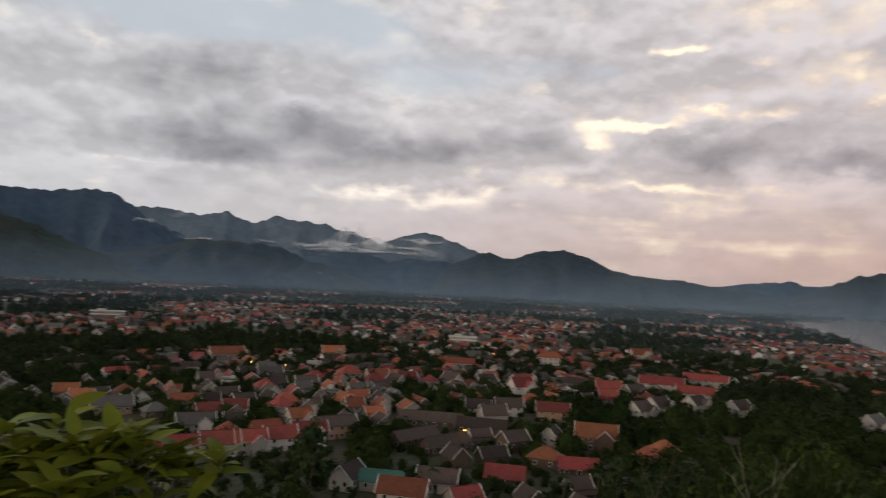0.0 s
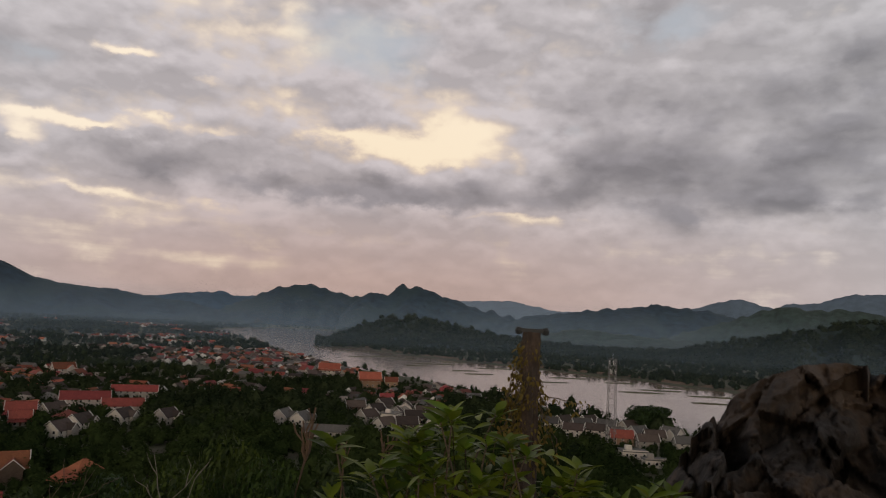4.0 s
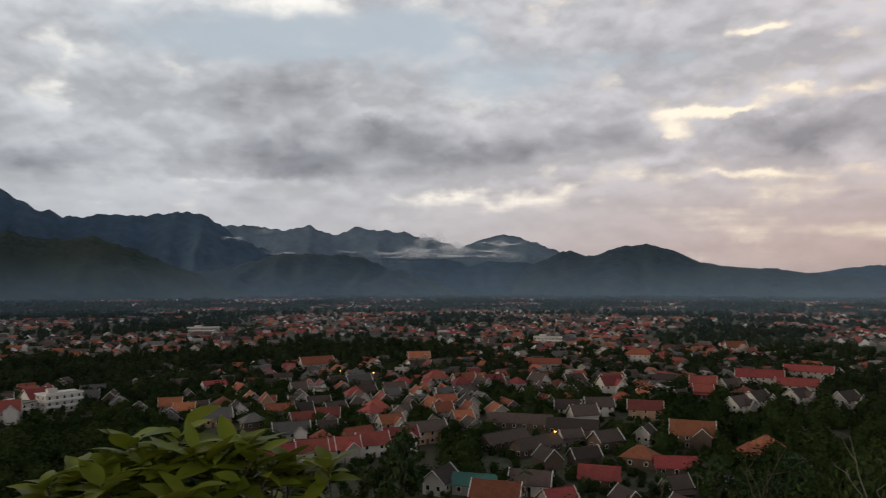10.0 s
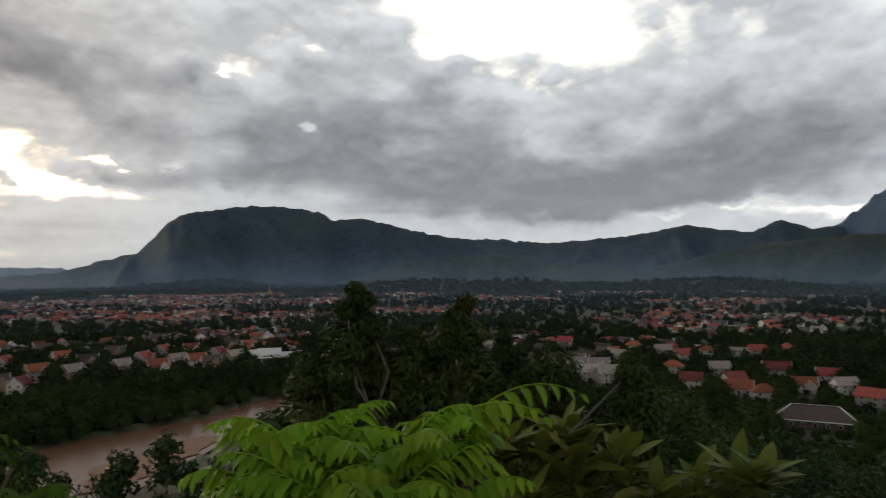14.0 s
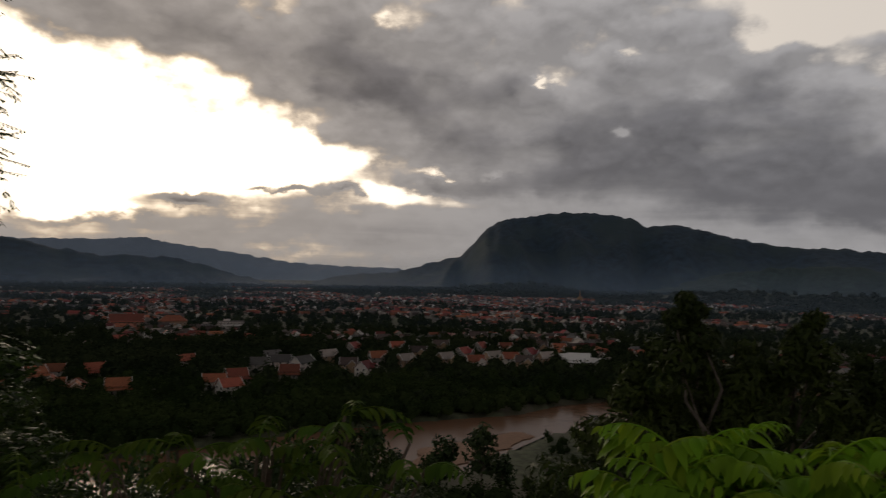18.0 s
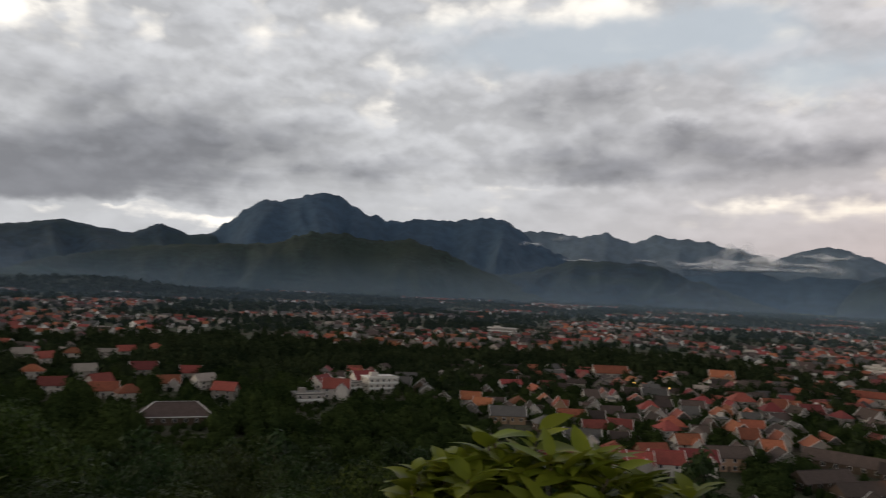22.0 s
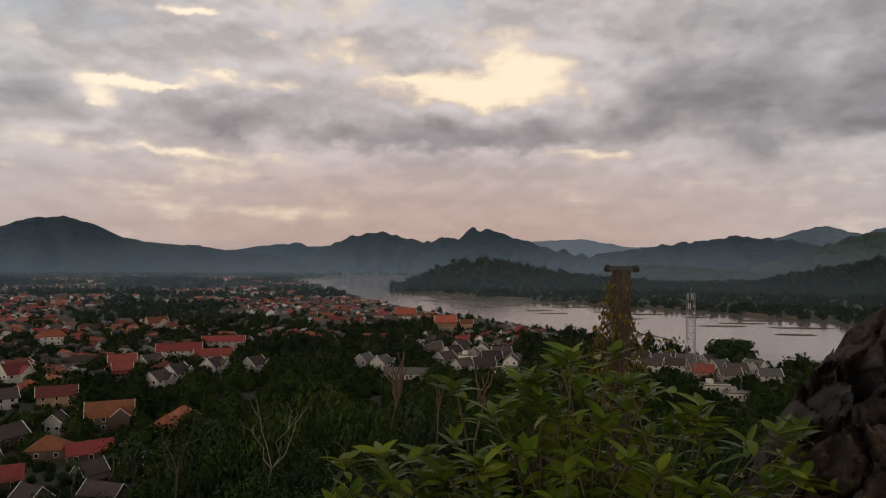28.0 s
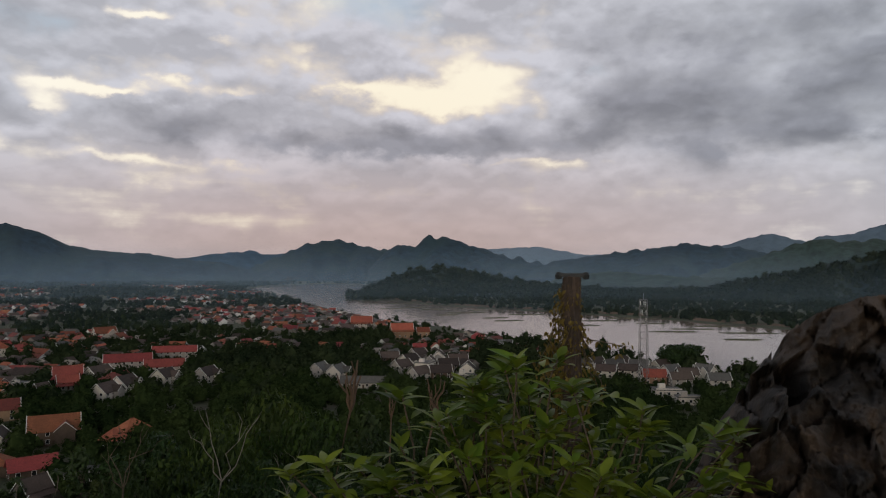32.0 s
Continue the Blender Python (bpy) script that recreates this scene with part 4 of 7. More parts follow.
    return thing


def strut(name, p0, p1, r, mat, parent, seg=5):
    p0, p1 = Vector(p0), Vector(p1)
    q = (p1 - p0).to_track_quat("Z", "Y")
    v = [p + q @ Vector((r * math.cos(2 * math.pi * k / seg), r * math.sin(2 * math.pi * k / seg), 0)) for p in (p0, p1) for k in range(seg)]
    f = [(k, (k + 1) % seg, seg + (k + 1) % seg, seg + k) for k in range(seg)] + [tuple(range(seg))[::-1], tuple(range(seg, 2 * seg))]
    return part(name, mesh_from(name, v, f, mat), None, parent)


PALE_TILE = material("pale_weathered_tile", (0.34, 0.29, 0.25), 0.9, 0.25, 0.35, 0.3, 3.0, random_shift=0.3)


taken = []          # x, y, radius of what stands already


def put(thing, azimuth, below, turn=0.0, shift=0.0):
    """Sets a thing on the plain, its front to the viewpoint, then turned."""
    p = on_ground(azimuth, below)
    thing.matrix_basis = Matrix.Translation(p) @ pose(0, 0, 0, 0, 0, azimuth + turn)
    return thing


def landmark(azimuth, below, kind, w, d, h, roof, wall, label, turn=0.0, **more):
    w, d, h = w * 0.8, d * 0.8, h * 0.85
    ob = make_house(kind, w, d, h, roof, wall, label, **more)
    put(ob, azimuth, below, turn)
    p = on_ground(azimuth, below)
    taken.append((p.x, p.y, max(w, d) * 0.5 + 2))
    return ob


landmark(24.3, 10.9, "gable", 20, 10, 5, SHEET_GREY, PLASTER_WARM, "ochre house with pale weathered tiled roof", 8, trims=True)
landmark(21.3, 11.3, "hip", 12, 9, 4.5, SHEET_GREY, TIMBER, "dark timber house with grey hipped roof", 20)
landmark(18.4, 12.5, "cross", 17, 10, 6, SHEET_GREY, PLASTER, "two-storey white house with grey-green roof", 8, storeys=2)
landmark(10.7, 11.9, "cross", 13, 9, 5.5, TILE_ORANGE, PLASTER, "white house with twin orange gables", 28, storeys=2)
landmark(13.2, 12.6, "gable", 14, 8, 4, TILE_ORANGE, PLASTER_WARM, "low house with bright orange tiled roof", 28, trims=False)
for i, (a, b_, ww) in enumerate([(19.9, 14.3, 19), (16.6, 14.0, 16), (14.3, 13.9, 13), (12.1, 13.6, 14), (9.9, 13.2, 16)]):
    landmark(a, b_, "cross" if i % 2 == 0 else "gable", ww, 10, 6.0, TILE_RED, PLASTER, "red-roofed white shophouse in a street row", 26 - a, storeys=2)
landmark(8.0, 12.7, "gable", 22, 9, 6.5, TILE_BROWN, PLASTER_WARM, "long brown-roofed house with pale walls", 26, storeys=2)
landmark(3.9, 16.4, "gable", 16, 9, 4, SHEET_GREEN, PLASTER, "hall with green metal sheet roof", -12, trims=False, rise=2.4)
landmark(6.6, 16.3, "gable", 13, 9, 5, TILE_BROWN, PLASTER, "pale house with dark brown roof", 62)
for a, b_, ww in [(0.3, 11.6, 34), (-3.8, 11.9, 26)]:
    landmark(a, b_, "gable", ww, 9, 4, TILE_BROWN, TIMBER, "long dark market hall roof", -8, trims=False, name="market_hall", category="hall")
for a, b_ in [(1.6, 13.0), (-0.9, 13.4)]:
    landmark(a, b_, "gable", 27, 8.5, 4, TILE_BROWN, TIMBER, "long dark market hall roof", 46, trims=False, name="market_hall", category="hall")
landmark(-12.7, 12.3, "cross", 20, 13, 6.5, TILE_ORANGE, TIMBER, "large timber house with orange roof and white gable boards", 0, storeys=2)
landmark(-8.9, 14.0, "hip", 14, 10, 4.5, TILE_ORANGE, TIMBER, "timber house with orange hipped roof", -14)
landmark(-6.3, 13.0, "gable", 13, 9, 5.5, TILE_BROWN, TIMBER, "dark timber house with white gable boards", 40)
landmark(-9.3, 12.4, "tier", 9, 7, 6, TILE_BROWN, PLASTER, "small brown-roofed pavilion with white gables", 70)
landmark(-11.4, 14.4, "gable", 16, 8, 4, TILE_RED, TIMBER, "low rust-red sheet roof house", 10, trims=False)
landmark(-6.7, 8.9, "cross", 16, 13, 8, TILE_RED, PLASTER, "white two-storey villa with red tiled roof", 30, storeys=2)
landmark(-13.5, 8.5, "tier", 17, 11, 7.5, TILE_RED, PLASTER, "white villa with tiered red roof", 0, storeys=2)
landmark(-17.4, 7.55, "gable", 34, 12, 6, TILE_RED, PLASTER, "long school building with red roof", 0, storeys=2, name="school_building", category="school")
landmark(-20.6, 6.95, "gable", 36, 10, 6, TILE_RED, PLASTER, "long school building with red roof", -4, storeys=2, name="school_building", category="school")
landmark(-19.9, 7.95, "gable", 28, 11, 5, TILE_RED, PLASTER, "long school building with red roof", 4, storeys=2, name="school_building", category="school")
landmark(-3.4, 10.6, "cross", 14, 10, 5.5, TILE_BROWN, PLASTER, "white house with dark roof and pointed gables", 0, storeys=2)
landmark(-5.8, 10.4, "gable", 16, 10, 6, TILE_BROWN, PLASTER, "white two-storey house with brown roof", 12, storeys=2)
landmark(-9.3, 10.5, "gable", 19, 10, 6, TILE_RED, PLASTER_WARM, "ochre house with long dull red roof", 0, storeys=2)
landmark(16.5, 7.0, "gable", 30, 13, 6, TILE_ORANGE, PLASTER, "wide pale house with orange roof", 20)
landmark(-1.9, 5.0, "flat", 36, 16, 8, WHITE_TRIM, PLASTER, "white flat-roofed office block", 0, storeys=2, name="office_block", category="building")
landmark(25.0, 4.05, "flat", 46, 18, 9, WHITE_TRIM, PLASTER, "long white flat-roofed building", 0, storeys=2, name="office_block", category="building")
landmark(34.6, 9.1, "flat", 22, 14, 10.5, WHITE_TRIM, PLASTER, "white three-storey guesthouse with flat roof", 24, storeys=3, name="guesthouse", category="building")
landmark(-1.5, 6.95, "gable", 32, 9, 5, TILE_ORANGE, PLASTER, "long low house with orange roof", 0, trims=False)
landmark(-8.9, 6.25, "hip", 26, 14, 7, TILE_ORANGE, PLASTER, "white house with wide orange roof", 5, storeys=2)
landmark(-15.8, 5.4, "cross", 22, 14, 7, TILE_ORANGE, PLASTER, "white house with orange gabled roof", 20, storeys=2)
landmark(8.4, 6.7, "cross", 20, 12, 7, TILE_ORANGE, PLASTER_WARM, "orange house with gabled roof", 10, storeys=2)
landmark(-5.8, 15.6, "gable", 15, 9, 4, TILE_RED, TIMBER, "rust-red roofed timber house", -5, trims=False)
landmark(-0.5, 16.3, "gable", 15, 9, 4.5, TILE_BROWN, PLASTER, "dark roofed house with white gable boards", -10)
landmark(2.2, 17.2, "gable", 17, 10, 4, TILE_ORANGE, PLASTER, "house with orange tiled roof", -12)
# by the river
landmark(-37.9, 5.75, "tier", 24, 15, 10, TILE_ORANGE, PLASTER_WARM, "large orange-walled palace hall with stepped roof", 8, storeys=2, name="palace_hall", category="hall")
landmark(-39.6, 5.7, "gable", 14, 10, 7, TILE_ORANGE, PLASTER_WARM, "palace wing with orange roof", 8, name="palace_wing", category="hall")
landmark(-34.7, 4.9, "tier", 27, 15, 8, TILE_ORANGE, PLASTER, "white temple hall with orange stepped roof", 0, name="temple_hall", category="temple")
landmark(-13.5, 8.75, "tier", 12, 9, 5, TILE_RED, PLASTER, "white house with red tiered roof", 6, storeys=2)
for a, b_ in [(-15.9, 9.7), (-17.2, 9.2), (-19.9, 8.8), (-22.9, 8.8), (-31.4, 8.7), (-32.8, 8.9)]:
    landmark(a, b_, "cross", 15, 11, 5.5, TILE_BROWN if a > -30 else SHEET_GREY, PLASTER, "pale house with pointed white gables", 55 if a > -30 else 65, storeys=2)
landmark(-34.9, 9.6, "gable", 30, 8, 4, SHEET_GREY, PLASTER, "long grey-roofed shed among trees", -6, trims=False)
for i, (a, b_) in enumerate([(-36.9, 7.7), (-38.5, 7.9), (-40.2, 8.1), (-41.6, 8.3), (-39.2, 7.4), (-40.9, 7.6), (-42.4, 7.9), (-37.9, 8.4), (-43.2, 8.6), (-41.0, 8.9), (-39.3, 9.0)]):
    landmark(a, b_, "gable", 15, 10, 5, TILE_BROWN, PLASTER if i % 3 else TIMBER, "old brown-roofed house with pale gable boards", 12 + 37 * (i % 3), storeys=2)
landmark(-57.7, 8.8, "gable", 15, 10, 5, TILE_RED, PLASTER_WARM, "house with red roof below the mast", 10, storeys=2)
landmark(-61.4, 8.2, "cross", 14, 9, 5.5, SHEET_GREY, PLASTER, "white house with grey roof and pointed gables", -35, storeys=2)
for i, (a, b_) in enumerate([(-53.3, 7.9), (-54.7, 8.05), (-55.8, 8.4), (-58.9, 8.3), (-60.1, 8.5), (-56.6, 8.0), (-58.2, 7.9), (-62.3, 8.8), (-54.1, 8.5), (-57.3, 8.6), (-59.6, 8.9), (-52.2, 8.1), (-55.2, 7.75), (-61.3, 8.2)]):
    landmark(a, b_, "gable", 14, 9, 5, SHEET_GREY if i % 2 else TILE_BROWN, PLASTER, "grey-roofed house with white gable end", 50 - 30 * (i % 3), storeys=2)
landmark(-58.6, 9.7, "flat", 16, 12, 4, SHEET_GREY, PLASTER, "low pale flat-roofed building", 15, storeys=1)
landmark(-60.2, 10.2, "flat", 14, 9, 4, SHEET_GREY, PLASTER, "low pale flat-roofed building", 15, storeys=1)
# beyond the tributary
landmark(91.0, 7.15, "tier", 18, 12, 6, WHITE_TRIM, PLASTER, "white temple with pale stepped roof", 0, name="temple_hall", category="temple")
landmark(92.0, 7.0, "cross", 13, 9, 5, WHITE_TRIM, PLASTER, "white hall with pale gabled roof", 30)
landmark(89.9, 7.1, "gable", 15, 7, 4, WHITE_TRIM, PLASTER, "low pale-roofed temple building", 0)
for i, (a, b_, ww) in enumerate([(99.0, 5.45, 20), (96.4, 7.25, 14), (97.8, 7.2, 15), (100.2, 6.9, 16), (103.8, 6.9, 15), (107.0, 7.4, 15), (111.0, 7.3, 17), (98.8, 6.4, 14), (102.0, 6.3, 15), (105.5, 6.5, 14), (93.6, 7.1, 14), (94.9, 6.8, 13), (95.3, 7.5, 14), (99.2, 7.6, 15), (101.6, 7.4, 13), (109.0, 6.6, 14), (94.0, 6.2, 13), (96.8, 6.4, 13), (104.8, 7.6, 14), (108.0, 8.3, 13), (109.3, 8.0, 13), (92.6, 6.3, 13)]):
    landmark(a, b_, "cross", ww, 11, 6, (TILE_BROWN, TILE_ORANGE, PALE_TILE, TILE_RED)[i % 4], PLASTER if i % 2 else PLASTER_WARM, "white riverside house with tiled roof", 20 * (i % 4), storeys=2)
landmark(125.8, 4.45, "tier", 42, 18, 8, TILE_ORANGE, PLASTER_WARM, "wide orange-roofed market building", 0, name="market_hall", category="hall")
landmark(122.6, 4.5, "hip", 36, 18, 7, TILE_ORANGE, PLASTER_WARM, "wide orange-roofed market building", 0, name="market_hall", category="hall")
landmark(118.4, 4.7, "flat", 32, 14, 9, SHEET_GREY, PLASTER, "white two-storey block with flat roof", 5, storeys=2)
for i, (a, b_) in enumerate([(116.4, 7.9), (114.7, 7.7), (115.4, 7.3), (112.9, 7.8)]):
    landmark(a, b_, "gable", 18, 11, 5.5, SHEET_GREY, PLASTER, "pale house with grey sheet roof", -10 + 20 * i, storeys=2)
for i, (a, b_) in enumerate([(119.5, 9.2), (117.9, 8.8), (118.4, 9.6), (113.9, 8.5), (134.0, 8.9), (131.6, 8.1), (130.4, 8.0), (127.8, 8.0), (121.6, 7.5), (126.2, 9.3)]):
    landmark(a, b_, "tier" if i % 2 else "gable", 14, 10, 5.5, TILE_ORANGE, PLASTER, "house with bright orange tiled roof among trees", 15 * (i % 3), storeys=2)
# east side
landmark(52.3, 8.15, "gable", 18, 11, 6, TILE_RED, PLASTER, "white house with bright red roof", 5, storeys=2)
landmark(54.9, 9.6, "gable", 16, 10, 5, TILE_ORANGE, PLASTER, "house with bright orange roof", 0)
landmark(50.6, 9.1, "cross", 15, 10, 5, TILE_ORANGE, PLASTER, "white house with orange roof", 5, storeys=2)
landmark(49.0, 8.3, "gable", 14, 10, 5, TILE_RED, PLASTER, "house with red tiled roof", 0)
temple = landmark(49.9, 11.45, "hip", 37.5, 16.2, 4.1, TILE_BROWN, TIMBER, "temple with long dark hipped roof and pale ridges", 0, name="temple", category="temple", rise=5.0)
for x0, y0, x1, y1 in [(-15.8, -7.3, -8.5, 0), (15.8, -7.3, 8.5, 0), (-8.5, 0, 8.5, 0), (-15.8, -7.3, 15.8, -7.3)]:
    strut("roof_ridge", (x0, y0, 3.45 if y0 else 8.6), (x1, y1, 8.6 if y1 == 0 else 3.45), 0.22, WHITE_TRIM, temple)
for i, (a, b_) in enumerate([(66.6, 8.3), (65.0, 8.35), (65.9, 8.9), (64.4, 9.0)]):
    landmark(a, b_, "cross", 14, 11, 6.5, PALE_TILE, PLASTER, "white house with pale gabled roof among trees", 12 * i - 10, storeys=2)
for i, (a, b_) in enumerate([(67.6, 6.3), (62.4, 6.6), (60.2, 6.9), (58.8, 7.2), (57.0, 6.9), (54.8, 7.0), (53.6, 6.7), (51.6, 6.5), (63.6, 7.4), (58.2, 9.2), (53.2, 9.9), (48.0, 9.0), (46.4, 9.7), (59.5, 8.2), (56.2, 8.2), (55.2, 9.0)]):
    landmark(a, b_, "hip" if i % 3 == 1 else "gable", 14, 10, 5.5, (TILE_RED, TILE_ORANGE, PALE_TILE)[i % 3], PLASTER, "white-walled house with tiled roof among dark trees", 18 * (i % 4) - 20, storeys=2, trims=False)
for i, (a, b_) in enumerate([(38.0, 9.6), (40.2, 10.2), (35.9, 8.8), (37.2, 9.2), (39.2, 9.3)]):
    landmark(a, b_, "flat" if i % 2 else "cross", 17, 12, 7, SHEET_GREY if i % 2 else TILE_RED, PLASTER, "white house in a leafy block", 15 * i, storeys=2)

# the golden stupa on its rise
stupa = new("stupa")
tagged(stupa, "golden stupa on a low wooded rise", "stupa")
GOLD = material("gilded_plaster", (0.30, 0.16, 0.06), 0.6, 0.15, 0.5, metal=0.3)


def turned(name, rings, seg, mat, parent, label=""):
    """A turned solid from rings of radius and height."""
    v, f = [], []
    for r, z in rings:
        v += [(r * math.cos(2 * math.pi * k / seg), r * math.sin(2 * math.pi * k / seg), z) for k in range(seg)]
    for i in range(len(rings) - 1):
        f += [(i * seg + k, i * seg + (k + 1) % seg, (i + 1) * seg + (k + 1) % seg, (i + 1) * seg + k) for k in range(seg)]
    f += [tuple(range(seg))[::-1], tuple((len(rings) - 1) * seg + k for k in range(seg))]
    return part(name, mesh_from(name, v, f, mat), None, parent, label)


turned("base", [(14, -10), (14, 6), (12, 6), (12, 10)], 8, GOLD, stupa)
turned("dome", [(10, 10), (9, 14), (6, 18), (3.2, 20)], 16, GOLD, stupa)
turned("spire", [(3, 20), (2, 24), (1.1, 30), (0.25, 38)], 12, GOLD, stupa)
stupa.matrix_basis = Matrix.Translation(polar(91.0, 1750, -3)) @ Matrix.Scale(0.8, 4)

# houses that fill the town, nearest ones as things of their own
PROTOS = []
for kind, w, d, h, roof, wall, label, st in [
        ("gable", 13, 9, 5, TILE_ORANGE, PLASTER_DIM, "grey house with orange tiled gable roof", 2), ("gable", 12, 9, 4, TILE_RED, PLASTER_DIM, "grey house with dull red gable roof", 1),
        ("gable", 12, 8, 4, TILE_BROWN, TIMBER, "dark timber house with weathered brown roof", 1), ("gable", 14, 9, 4, SHEET_GREY, PLASTER_DIM, "house with grey metal sheet roof", 1),
        ("cross", 13, 10, 5, TILE_BROWN, PLASTER, "white house with brown cross-gabled roof", 2), ("cross", 14, 10, 5.5, TILE_ORANGE, PLASTER_WARM, "ochre house with orange cross gables", 2),
        ("hip", 12, 10, 4.5, TILE_ORANGE, PLASTER_DIM, "grey house with orange hipped roof", 1), ("hip", 13, 10, 6, TILE_RED, PLASTER_DIM, "two-storey house with red hipped roof", 2),
        ("tier", 12, 8, 5, TILE_BROWN, PLASTER_DIM, "old house with tiered brown roof", 2), ("flat", 12, 9, 6, SHEET_GREY, PLASTER, "white two-storey flat-roofed house", 2)]:
    PROTOS.append((make_house(kind, w, d, h, roof, wall, label, storeys=st, trims=kind != "flat", sides=False), kind, roof))

rng = np.random.default_rng(7)
RIVER_NP, CREEK_NP = RIVER, CREEK


def near_limit(a):
    return np.interp(a, [-70, -62, -52, -50, -44, -43, -36, -30, -24, -19, -16, -14, 18, 24, 34, 46, 62, 66, 86, 90, 112, 116, 140],
                           [390, 380, 400, 520, 560, 390, 430, 500, 400, 320, 235, 200, 205, 300, 400, 390, 430, 470, 560, 490, 470, 385, 400])


def far_limit(a):
    return np.interp(a, [-70, -62, -56, -49, -42, -35, -31, -27, -24, 140], [380, 380, 380, 520, 690, 840, 1080, 1700, 2450, 2450])


def crowd(x, y):
    """How built-up the town is at places, 0 to 1."""
    return wave_noise(x / 60.0, y / 60.0, 41, 2) * 0.34 + wave_noise(x / 300.0, y / 300.0, 42, 1) * 0.3 + 0.5


def free(x, y, r, k=1.0):
    return all((x - tx) ** 2 + (y - ty) ** 2 > (r + tr * k) ** 2 for tx, ty, tr in grid_near(x, y))


cells = {}


def grid_near(x, y):
    i, j = int(x // 40), int(y // 40)
    for di in (-1, 0, 1):
        for dj in (-1, 0, 1):
            yield from cells.get((i + di, j + dj), ())


def claim(x, y, r):
    cells.setdefault((int(x // 40), int(y // 40)), []).append((x, y, r))


for row in taken:
    claim(*row)
house_spots = []
tries = 64000
ta, tu, tv, tw = rng.uniform(-66, 139, tries), rng.random(tries), rng.random(tries), rng.random(tries)
lo, hi = near_limit(ta), far_limit(ta)
td = np.where(tw < 0.55, np.sqrt(lo ** 2 + tu * np.maximum(hi ** 2 - lo ** 2, 0)), lo + tu * (hi - lo))
tx, ty = -np.sin(np.radians(ta)) * td, np.cos(np.radians(ta)) * td
tc = crowd(tx, ty) - np.where((ta > 62) & (ta < 90) & (td > 620), 0.15, 0) - np.where((td > 470) & (ta < 40), 0.05, 0) + np.where((ta > 88) & (td < 1700), 0.22, 0) + np.where((ta > -18) & (ta < 17) & (td < 560), 0.28, 0) - np.where((ta > 17) & (ta < 46) & (td < 900), 0.10, 0) - 0.10
for k in np.nonzero((hi > lo) & (tc > 0.5) & (tv < (tc - 0.38) * 2.0))[0]:
    x, y = float(tx[k]), float(ty[k])
    if free(x, y, 6.2):
        claim(x, y, 5.2)
        house_spots.append((float(td[k]), x, y))
house_spots.sort()
GRID_TURN = 29.0
for dist, x, y in house_spots[:100]:
    base, kind, roof = PROTOS[int(rng.choice(len(PROTOS), p=[.13, .13, .18, .10, .13, .08, .06, .06, .09, .04]))]
    m = Matrix.Translation((x, y, 0)) @ pose(0, 0, 0, 0, 0, GRID_TURN + rng.choice([0, 90, 180, 270]) + rng.normal(0, 7)) @ Matrix.Diagonal((*rng.uniform(0.62, 0.98, 2), rng.uniform(0.7, 1.0), 1))
    copy_thing(base, m)
for k, (base, kind, roof) in enumerate(PROTOS):        # the patterns themselves stand in the town too
    dist, x, y = house_spots[100 + k]
    base.matrix_basis = Matrix.Translation((x, y, 0)) @ pose(0, 0, 0, 0, 0, GRID_TURN)

# the many houses farther off, as one built-up mass
v, f, idx = [], [], []
for dist, x, y in house_spots[110:]:
    w, d, h = rng.uniform(6.5, 13), rng.uniform(5.5, 9), rng.uniform(2.2, 4.5)
    t_ = radians(GRID_TURN + rng.choice([0, 90]) + rng.normal(0, 15))
    ct, st_ = math.cos(t_), math.sin(t_)
    r_ = d * rng.uniform(0.3, 0.42)
    n = len(v)
    mat_i = int(rng.choice(5, p=[.24, .22, .34, .13, .07]))
    for px, py, pz in [(-w / 2, -d / 2, -1), (w / 2, -d / 2, -1), (w / 2, d / 2, -1), (-w / 2, d / 2, -1), (-w / 2, -d / 2, h), (w / 2, -d / 2, h), (w / 2, d / 2, h), (-w / 2, d / 2, h), (-w / 2, 0, h + r_ * .8), (w / 2, 0, h + r_ * .8)]:
        v.append((x + px * ct - py * st_, y + px * st_ + py * ct, pz))
    f += [tuple(n + k for k in q) for q in ((0, 1, 5, 4), (2, 3, 7, 6), (1, 2, 6, 9, 5), (3, 0, 4, 8, 7))]
    wall_i = 6 if rng.random() < 0.2 else 5
    idx += [wall_i] * 4
    a2, b2, zl = w / 2 + .7, d / 2 + .8, h - r_ * .14
    for px, py, pz in [(-a2, -b2, zl), (a2, -b2, zl), (a2, 0, h + r_), (-a2, 0, h + r_), (a2, b2, zl), (-a2, b2, zl)]:
        v.append((x + px * ct - py * st_, y + px * st_ + py * ct, pz))
    f += [(n + 10, n + 11, n + 12, n + 13), (n + 14, n + 15, n + 13, n + 12), (n + 10, n + 13, n + 15), (n + 11, n + 14, n + 12)]
    idx += [mat_i, mat_i, wall_i, wall_i]


def island_copy(m, name):
    """The same surface, varied from house to house in one mesh."""
    c = m.copy()
    c.name = name
    for n in c.node_tree.nodes:
        if n.bl_idname == "ShaderNodeObjectInfo":
            g = c.node_tree.nodes.new("ShaderNodeNewGeometry")
            for link in list(n.outputs["Random"].links):
                c.node_tree.links.new(g.outputs["Random Per Island"], link.to_socket)
    return c


far_town = new("far_town_houses", mesh_from("far_town_houses", v, f, [island_copy(m, "far_" + m.name) for m in (TILE_ORANGE, TILE_RED, TILE_BROWN, SHEET_GREY, PALE_TILE, PLASTER_DIM, WHITE_TRIM)], idx))
tagged(far_town, "many small tiled houses spread over the valley floor", "houses", kind="stuff")

